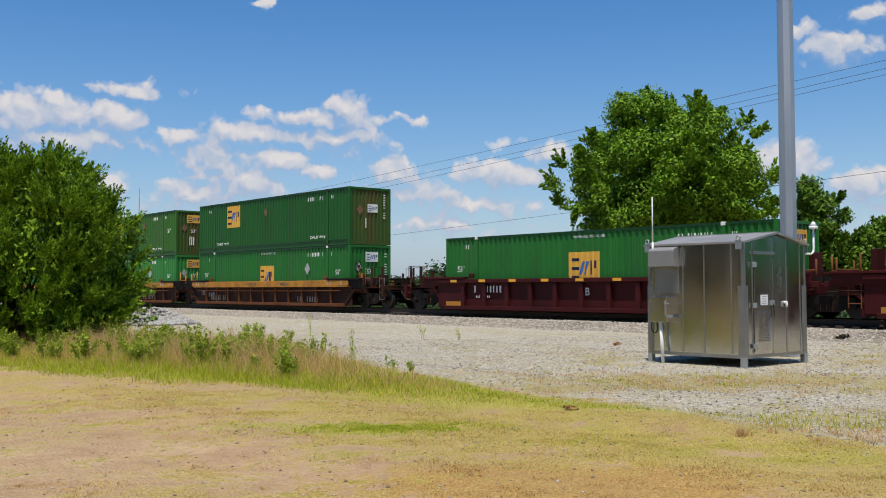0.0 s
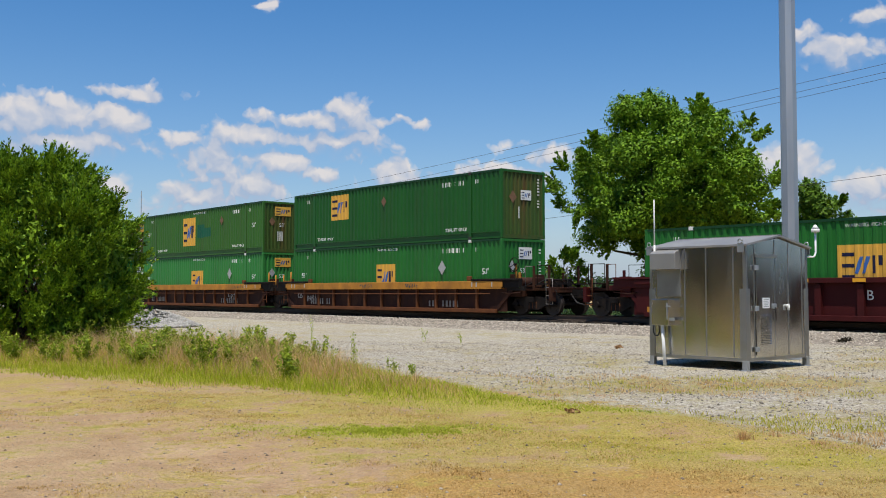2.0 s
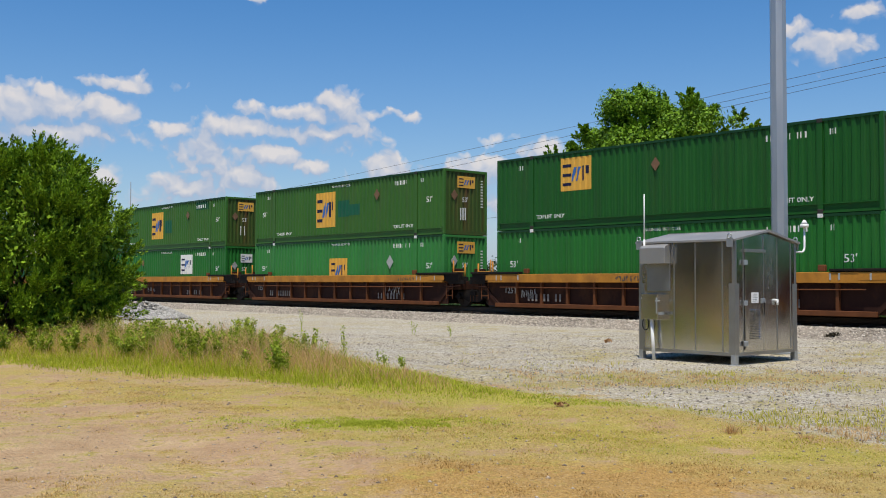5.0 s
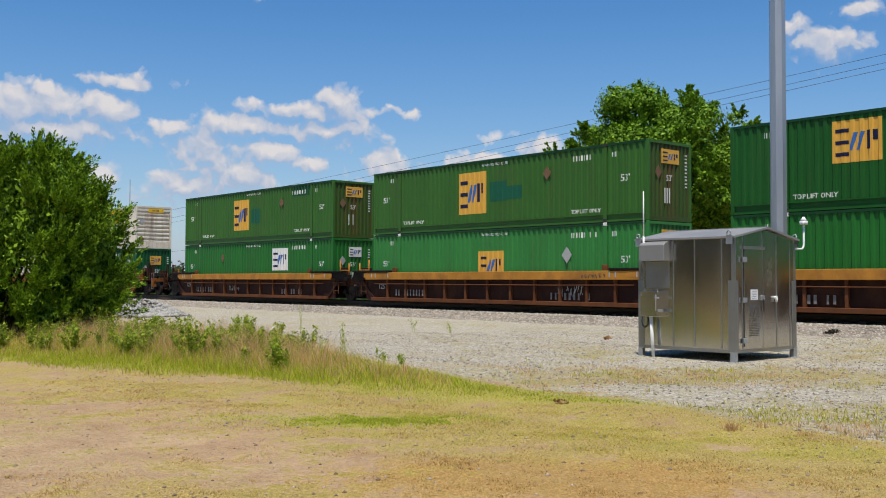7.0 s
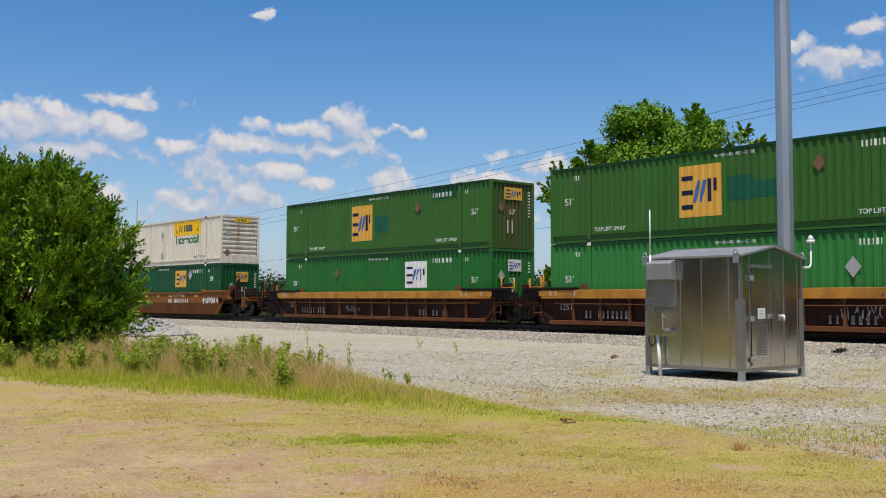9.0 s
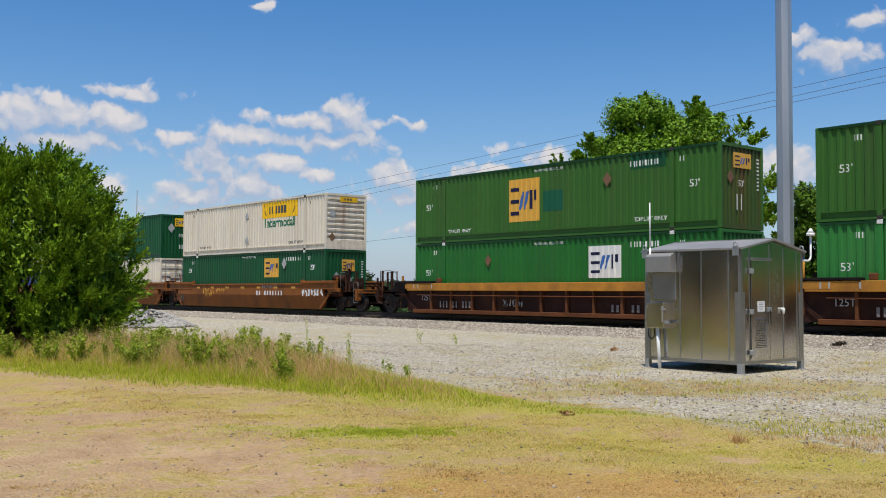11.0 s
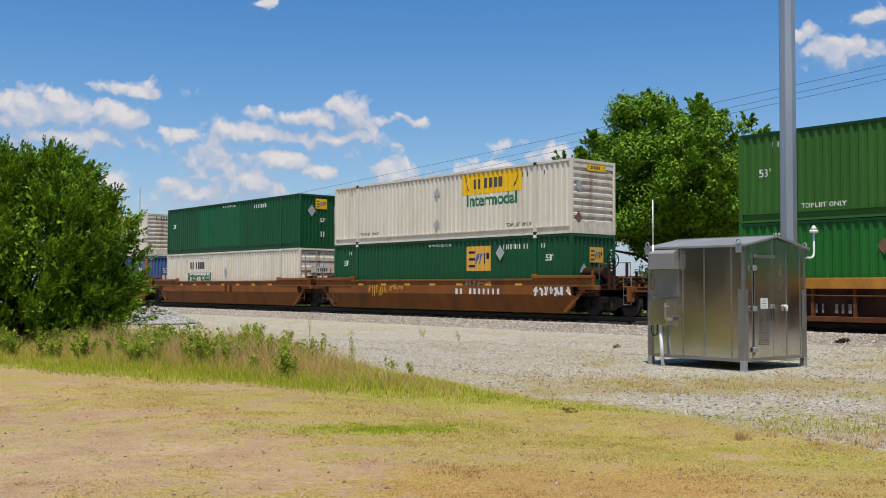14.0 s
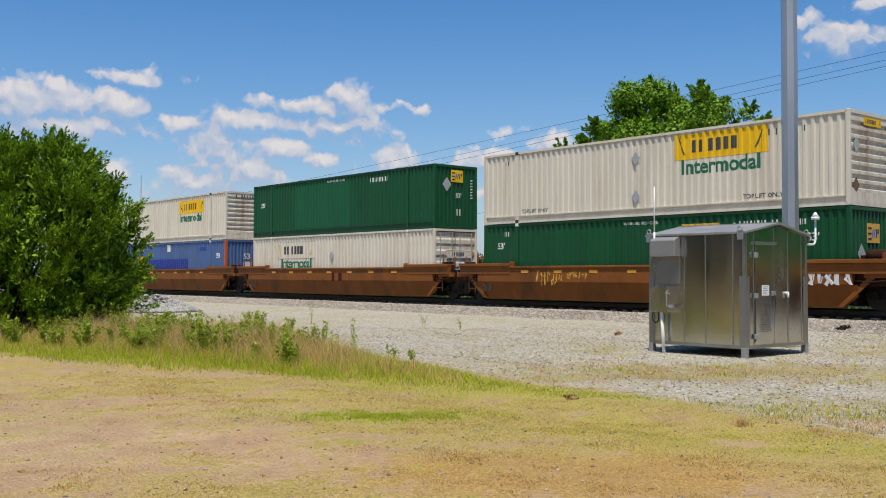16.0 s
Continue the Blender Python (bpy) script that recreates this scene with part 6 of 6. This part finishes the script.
def bush():
    """Tall dense shrub of many upright sprays."""
    rs = np.random.RandomState(21)
    rr = random.Random(21)
    cx, cy = -10.95, 26.0
    e = empty("bush", pose(cx, cy, 0))
    tagged(e, "large dense dark green shrub with narrow leaves in tall grass", "bush")
    bm = bmesh.new()
    cents, rads, cnt = [], [], []
    for i in range(330):
        a = rs.uniform(0, 6.283)
        zf = rs.uniform(0.0, 1.0)
        prof = math.sqrt(max(0.0, 1 - (max(0.0, zf - 0.32) / 0.70) ** 2)) * (0.86 + 0.14 * min(1, zf / 0.2))
        r = 3.02 * prof * rs.uniform(0.25, 1.0) ** 0.5
        c = np.array([r * math.cos(a), r * math.sin(a), 0.25 + zf * 4.9 + rs.uniform(-0.15, 0.25)])
        s = rs.uniform(0.32, 0.62)
        cents.append(c)
        rads.append(np.array([s * 0.75, s * 0.75, s * 1.15]))
        cnt.append(int(640 * (s / 0.5) ** 2))
    for i in range(16):
        c = cents[i * 12]
        limb(bm, (rr.uniform(-0.3, 0.3), rr.uniform(-0.3, 0.3), -0.1), Vector(c) * 0.9, 0.05, 0.012, rr, 0.08, 6)
    part("stem", bm, M_BARK, e, "thin branching stems")
    core = [c * np.array([0.84, 0.84, 0.90]) for c in cents]
    q = leaf_cloud(rs, core, rads, [int(k * 0.40) for k in cnt], 0.15, 0.45, 0.20, -0.9)
    m = 430
    a, zf = rs.uniform(0, 6.283, m), rs.uniform(0.02, 1.0, m) ** 0.85
    prof = np.sqrt(np.clip(1 - (np.maximum(0, zf - 0.32) / 0.70) ** 2, 0, 1)) * (0.86 + 0.14 * np.minimum(1, zf / 0.2))
    lobe = 1 + 0.22 * value_noise(a * 2.2 + 20, zf * 4.0 + 30, 1.0, 3, 2)
    r = 3.02 * prof * rs.uniform(0.74, 0.97, m) * lobe
    c = np.stack([r * np.cos(a), r * np.sin(a), 0.12 + zf * 4.75], -1)
    axis = np.stack([np.cos(a) * 0.75, np.sin(a) * 0.75, 0.55 + 0.75 * zf], -1)
    q2 = tufts(rs, c, axis, 7, 0.34, 0.56, 46, 0.085, 0.42, 0.7)
    quads_mesh("foliage", np.concatenate([q, q2]), 4, L_BUSH, e)


bush()


def far_woods():
    rs = np.random.RandomState(31)
    cents, rads, cnt = [], [], []
    for i in range(170):
        az = radians(-26 + 60 * rs.rand())
        d = 330 + 120 * rs.rand()
        h = 5.0 + 6.0 * rs.rand() ** 2 + 2.0 * math.sin(az * 31) + 1.5 * math.sin(az * 67 + 1)
        cents.append(np.array([d * math.sin(az), d * math.cos(az), h * 0.5]))
        rads.append(np.array([6.5, 6.5, h * 0.55]))
        cnt.append(520)
    q = leaf_cloud(rs, cents, rads, cnt, 1.15, 0.8, 0.4)
    ob = quads_mesh("far_woods", q, 4, L_FAR)
    tagged(ob, "low dark green line of distant woods", "woods", "", "stuff")
    # unseen belt of trees, added behind the eye to darken the shed's reflections
    cents, rads, cnt = [], [], []
    for i in range(170):
        a = radians(100 + 216 * rs.rand())
        d = 34 + 10 * rs.rand()
        h = 8 + 5 * rs.rand()
        cents.append(np.array([d * math.sin(a), d * math.cos(a), h * 0.5]))
        rads.append(np.array([4.0, 4.0, h * 0.55]))
        cnt.append(160)
    ob = quads_mesh("wood_edge", leaf_cloud(rs, cents, rads, cnt, 1.1, 0.8, 0.4), 4, L_SHADE)
    tagged(ob, "unseen dark tree belt added behind the eye for the shed's reflections", "woods", "", "stuff")
    # nearer hedge on the far side of the track
    cents, rads, cnt = [], [], []
    for i in range(330):
        s = 40 - 46 * rs.rand()
        n = 50 + 9 * rs.rand()
        h = 1.6 + 1.5 * rs.rand()
        # low rows added in dark leaves to darken the view beneath the train
        if i >= 60:
            s, n, h = 20 - 130 * rs.rand(), 36.5 + 5 * rs.rand(), 0.45 + 0.5 * rs.rand()
        p = place(s, n)
        cents.append(np.array([p.x, p.y, h * 0.5]))
        rads.append(np.array([1.6, 1.6, h * 0.6]))
        cnt.append(260)
    q = leaf_cloud(rs, cents, rads, cnt, 0.20, 0.55, 0.4)
    ob = quads_mesh("hedgerow", q, 4, L_FAR)
    tagged(ob, "rough green undergrowth beyond the track, low dark rows added under the train's gap", "undergrowth", "", "stuff")
    # thin mast on the skyline
    bm = bmesh.new()
    rod(bm, (0, 0, 0), (0, 0, 52), 0.35, 6, 0.2)
    m = part("radio_mast", bm, M_GALV, None, "", 0, pose(-152, 500, 0))
    tagged(m, "thin distant radio mast on the skyline", "mast")


far_woods()


# ---------------------------------------------------------------- grass and weeds
L_GRASS = leaf_material("grass_green", (0.27, 0.31, 0.025), (0.56, 0.56, 0.06), (0.70, 0.55, 0.18), thin=0.6)
L_STRAW = leaf_material("grass_dry", (0.50, 0.31, 0.13), (0.78, 0.56, 0.29), thin=0.6)
L_FRESH = leaf_material("grass_fresh", (0.28, 0.34, 0.022), (0.54, 0.58, 0.06), thin=0.6)
L_SHORT = leaf_material("grass_short", (0.40, 0.385, 0.045), (0.58, 0.53, 0.085), (0.66, 0.52, 0.18), thin=0.6)
L_MAT = leaf_material("grass_mat_dry", (0.44, 0.29, 0.10), (0.70, 0.51, 0.20), thin=0.4)
L_SINGED = leaf_material("grass_scorched", (0.34, 0.20, 0.06), (0.58, 0.38, 0.14), thin=0.4)
L_PATCH = leaf_material("grass_patch", (0.32, 0.37, 0.03), (0.55, 0.58, 0.07), thin=0.5)
L_WEED = leaf_material("weed_leaves", (0.15, 0.23, 0.018), (0.42, 0.50, 0.05), thin=0.35)


def blades(name, x, y, h, mat, label, seed, wide=0.0060):
    rs = np.random.RandomState(seed)
    k = len(x)
    z = ground_height(x, y) - 0.01
    a = rs.rand(k) * 6.283
    lean = 0.3 + 1.2 * rs.rand(k)
    b = a + rs.normal(size=k) * 0.6
    w = wide * (0.6 + 0.8 * rs.rand(k))
    base = np.stack([x, y, z], -1)
    sd = np.stack([np.cos(a + 1.57), np.sin(a + 1.57), 0 * a], -1) * w[:, None]
    mid = base + np.stack([np.cos(b) * lean * h * 0.25, np.sin(b) * lean * h * 0.25, h * 0.6], -1)
    tip = base + np.stack([np.cos(b) * lean * h * 0.8, np.sin(b) * lean * h * 0.8, h], -1)
    q = np.stack([base - sd, base + sd, mid + sd * 0.7, tip, mid - sd * 0.7], 1)
    me = bpy.data.meshes.new(name)
    me.vertices.add(k * 5)
    me.vertices.foreach_set("co", q.reshape(-1).astype(np.float32))
    idx = (np.arange(k)[:, None] * 5 + np.array([0, 1, 2, 4, 4, 2, 3])[None]).reshape(-1).astype(np.int32)
    me.loops.add(k * 7)
    me.loops.foreach_set("vertex_index", idx)
    me.polygons.add(k * 2)
    me.polygons.foreach_set("loop_start", (np.arange(k)[:, None] * 7 + np.array([0, 4])[None]).reshape(-1).astype(np.int32))
    me.update(calc_edges=True)
    me.materials.append(mat)
    ob = new(name, me)
    tagged(ob, label, "grass", "", "stuff")


def grass():
    rs = np.random.RandomState(41)
    k = 240000
    x = -14 + 18.3 * rs.rand(k)
    y = 11.8 + 16 * rs.rand(k) ** 1.2
    inside, _ = strip_masks(x, y)
    rag = 1.3 * value_noise(x, y * 0.6, 0.9, 4, 11)
    ok = inside + rag > -1.1 * rs.rand(k) ** 3
    x, y, inside = x[ok], y[ok], np.maximum(inside[ok], 0)
    clump = np.clip(0.5 + 1.1 * value_noise(x, y, 0.8, 3, 13), 0, 1)
    tall = np.interp(x, [-11, -5, -1.2, 0.4, 1.5, 4], [0.62, 0.86, 0.56, 0.24, 0.20, 0.12])
    h = tall * (0.16 + 0.84 * np.clip(inside / 2.6, 0, 1)) * (0.5 + 0.5 * clump) * (0.40 + 0.75 * rs.rand(len(x)) ** 1.6)
    dry = (rs.rand(len(x)) < np.where(x < 0.3, 0.04 + 0.80 * np.clip((inside - 0.5) / 1.3, 0, 1) * (0.25 + 0.75 * clump), 0.04))
    fresh = ~dry & (rs.rand(len(x)) < np.where(x < 0.3, 0.95 - 0.6 * np.clip(inside / 1.6, 0, 1), 0.8))
    old = ~dry & ~fresh
    blades("grass", x[old], y[old], h[old], L_GRASS, "tall yellow-green grass strip beside the gravel", 42)
    blades("grass", x[fresh], y[fresh], h[fresh], L_FRESH, "fresh green grass along the strip's edge", 46)
    blades("grass", x[dry], y[dry], h[dry] * 1.2, L_STRAW, "dry straw-coloured grass stalks", 43, 0.0045)
    # short worn turf in clumps
    k = 520000
    x = -6 + 12.5 * rs.rand(k)
    y = 6.6 + 11.0 * rs.rand(k) ** 1.15
    inside, beyond = strip_masks(x, y)
    patch = value_noise(x, y * 1.6, 0.8, 4)
    knot = value_noise(x, y * 1.3, 3.2, 3, 4)
    lush = value_noise(x, y * 1.6, 0.9, 4, 3)
    bare = 0.75 * blob(x, y, -4.5, 9.6, 2.0, 2.0) + 0.5 * blob(x, y, -0.9, 8.2, 0.9, 0.7) + 0.4 * blob(x, y, -2.4, 11.6, 1.2, 0.5) + 1.5 * blob(x, y, 2.84, 9.79, 0.34, 0.24) + blob(x, y, 3.14, 8.98, 0.3, 0.16)
    want = 0.16 + 0.45 * blob(x, y, 2.6, 9.8, 4.0, 3.2) + 0.30 * blob(x, y, -1.5, 14.0, 4.5, 1.8) + 0.9 * patch + 0.8 * knot - bare
    ok = (rs.rand(k) < want) & (beyond < 0.25 + 0.9 * knot) & (inside < 0.1)
    x, y, knot, lush = x[ok], y[ok], knot[ok], lush[ok]
    burnt = 0.95 * blob(x, y, 0.9, 8.0, 1.9, 1.0) + 0.6 * blob(x, y, -1.5, 10.9, 0.9, 0.5)
    verdant = np.where(x < -2, -0.12, 0.06) + 0.65 * blob(x, y, 2.6, 10.8, 2.6, 1.3) + 0.35 * blob(x, y, -1.0, 14.0, 4.0, 1.4) + 0.6 * blob(x, y, 4.2, 9.2, 2.2, 0.9) + 0.7 * lush - 0.6 * burnt
    h = 0.008 + 0.018 * rs.rand(len(x)) + 0.02 * np.clip(knot, 0, 1)
    pick = rs.rand(len(x))
    lively = pick < verdant
    singed = ~lively & (rs.rand(len(x)) < burnt)
    dull = ~lively & ~singed
    blades("turf", x[lively], y[lively], h[lively], L_SHORT, "short sparse yellow-green turf", 44, 0.0042)
    blades("turf", x[dull], y[dull], h[dull], L_MAT, "short dry straw-coloured turf in clumps", 48, 0.0042)
    blades("turf", x[singed], y[singed], h[singed], L_SINGED, "scorched brown short turf", 49, 0.0042)
    k = 14000
    a, r = rs.rand(k) * 6.283, np.abs(rs.normal(size=k)) * 0.62
    x, y = -0.75 + 1.6 * r * np.cos(a), 11.4 + 0.50 * r * np.sin(a)
    x, y = x + 0.9 * value_noise(x, y, 1.1, 3, 6), y + 0.5 * value_noise(x, y, 1.1, 3, 8)
    blades("turf", x, y, 0.014 + 0.05 * rs.rand(k) * np.exp(-r), L_PATCH, "fresh green patch in worn turf", 47, 0.005)
    # tufts on the gravel
    cx, cy, ch = [], [], []
    for i in range(520):
        a, b = rs.uniform(0.5, 11), rs.uniform(10.2, 24)
        if i > 150:
            a, b = (rs.normal(4.4, 1.9), rs.normal(17.0, 1.2)) if i < 380 else (rs.normal(4.4, 0.9), rs.normal(11.3, 0.7))
        _, bey = strip_masks(np.array(a), np.array(b))
        if bey < 0.3 or a * N.x + b * N.y > 25.3 or (3.9 < a < 8.2 and 18.5 < b < 23.5):
            continue
        m = rs.randint(6, 26)
        cx.append(a + rs.normal(size=m) * 0.12)
        cy.append(b + rs.normal(size=m) * 0.12)
        ch.append(0.025 + 0.075 * rs.rand(m))
    for a, b, m, hh in ((3.22, 10.75, 60, 0.16), (3.6, 10.9, 30, 0.09), (3.9, 10.4, 30, 0.09), (4.3, 10.9, 30, 0.08)):
        cx.append(a + rs.normal(size=m) * 0.05)
        cy.append(b + rs.normal(size=m) * 0.05)
        ch.append(hh * (0.5 + 0.6 * rs.rand(m)))
    tx, ty, th = np.concatenate(cx), np.concatenate(cy), np.concatenate(ch)
    dried = value_noise(tx, ty, 1.2, 2, 15) > 0.0
    blades("grass_tuft", tx[~dried], ty[~dried], th[~dried], L_SHORT, "small grass tufts growing in the gravel", 45, 0.006)
    blades("grass_tuft", tx[dried], ty[dried], th[dried] * 0.8, L_STRAW, "small dried grass tufts in the gravel", 50, 0.006)


grass()


def weed(x, y, h, w, leaves, seed, label, leaf=0.05):
    rs = np.random.RandomState(seed)
    rr = random.Random(seed)
    e = empty("weed", pose(x, y, float(ground_height(np.array(x), np.array(y)))))
    tagged(e, label, "weed", "weeds in the grass")
    bm = bmesh.new()
    cents, rads, cnt = [], [], []
    for i in range(max(2, int(w * 9))):
        a = rr.uniform(0, 6.28)
        t = Vector((math.cos(a) * w * 0.5 * rr.random(), math.sin(a) * w * 0.5 * rr.random(), h * rr.uniform(0.6, 1.0)))
        limb(bm, (t.x * 0.3, t.y * 0.3, -0.02), t, 0.008, 0.003, rr, 0.06, 5, 3)
        for f in (0.45, 0.65, 0.82, 1.0):
            cents.append(np.array(t) * np.array([f, f, f]))
            rads.append(np.array([0.09, 0.09, 0.10]))
            cnt.append(max(6, leaves // 9))
    part("stalk", bm, L_WEED, e)
    quads_mesh("foliage", leaf_cloud(rs, cents, rads, cnt, leaf, 0.45, 0.2, -0.2), 4, L_WEED, e)


for _i, (_x, _y, _h, _w, _k) in enumerate(((-1.75, 19.6, 0.78, 0.22, 130), (-2.6, 20.4, 0.72, 0.5, 100), (-3.2, 20.8, 0.70, 0.5, 100), (-2.2, 20.0, 0.6, 0.3, 90), (-0.95, 19.0, 0.30, 0.4, 90),
                                           (-0.55, 18.5, 0.26, 0.4, 90), (-6.3, 21.4, 0.85, 0.9, 150), (-5.6, 22.0, 0.95, 0.8, 140), (-7.4, 22.6, 1.0, 0.8, 140), (-4.6, 21.8, 0.8, 0.7, 120), (-8.2, 22.8, 0.9, 0.8, 120),
                                           (-4.35, 33.0, 0.75, 0.3, 60), (-0.6, 31.2, 0.45, 0.3, 60), (0.55, 30.4, 0.3, 0.3, 50))):
    weed(_x, _y, _h, _w, _k, 60 + _i, "green leafy weed standing in the grass")
_rw = random.Random(77)
for _i in range(66):
    _x = _rw.uniform(-9.8, -2.4) if _i < 48 else _rw.uniform(-8.2, -3.6)
    _a, _b = float(np.interp(_x, STRIP_X, STRIP_NEAR)), float(np.interp(_x, STRIP_X, STRIP_FAR))
    weed(_x, _a + (_b - _a) * _rw.uniform(0.16, 0.78), _rw.uniform(0.38, 0.70) + (0.16 if _i >= 48 else 0.0), _rw.uniform(0.4, 0.9), 230, 90 + _i, "bushy green weed among tall grass", 0.065)


L_DEAD = leaf_material("dead_leaves", (0.22, 0.11, 0.045), (0.46, 0.27, 0.12))
L_CHAR = leaf_material("blackened_weed", (0.02, 0.017, 0.012), (0.06, 0.05, 0.03))


def litter(name, x, y, z, r, k, leaf, mat, label, category, seed):
    rs = np.random.RandomState(seed)
    e = quads_mesh(name, leaf_cloud(rs, [np.array([0, 0, r * 0.25])], [np.array([r, r * 0.7, r * 0.35])], [k], leaf, 0.6, 0.1), 4, mat)
    e.matrix_basis = pose(x, y, z)
    tagged(e, label, category)


litter("dead_leaves", 1.67, 13.0, 0.01, 0.10, 45, 0.06, L_DEAD, "small heap of curled brown dead leaves", "leaves", 1)
litter("dead_leaves", 4.6, 26.2, 0.08, 0.14, 50, 0.08, L_DEAD, "small patch of rust-brown dead leaves on gravel", "leaves", 2)
_p = place(-13.9, 26.4, 0.12)
litter("dead_weed", _p.x, _p.y, _p.z, 0.26, 120, 0.11, L_CHAR, "blackened dead weed on the ballast slope", "weed", 3)


# ---------------------------------------------------------------- what moves
def motions():
    times = [0, 1, 2, 3, 4, 5, 6, 7, 8, 9, 10, 11, 12, 13, 14, 15, 16]
    for thing, off, level in MOVING:
        walk(thing, [(t, along(travel(t) + off, NEAR, RAIL + level)) for t in times])
    for wheel, rest, r in WHEELS:
        rows = []
        for i in range(161):
            t = i / 10
            turn = math.degrees((travel(t) - travel(0)) / r)
            rows.append((t, pose(*rest, 0, 0, 0) @ Matrix.Rotation(math.radians(turn), 4, "Y")))
        walk(wheel, rows)


motions()
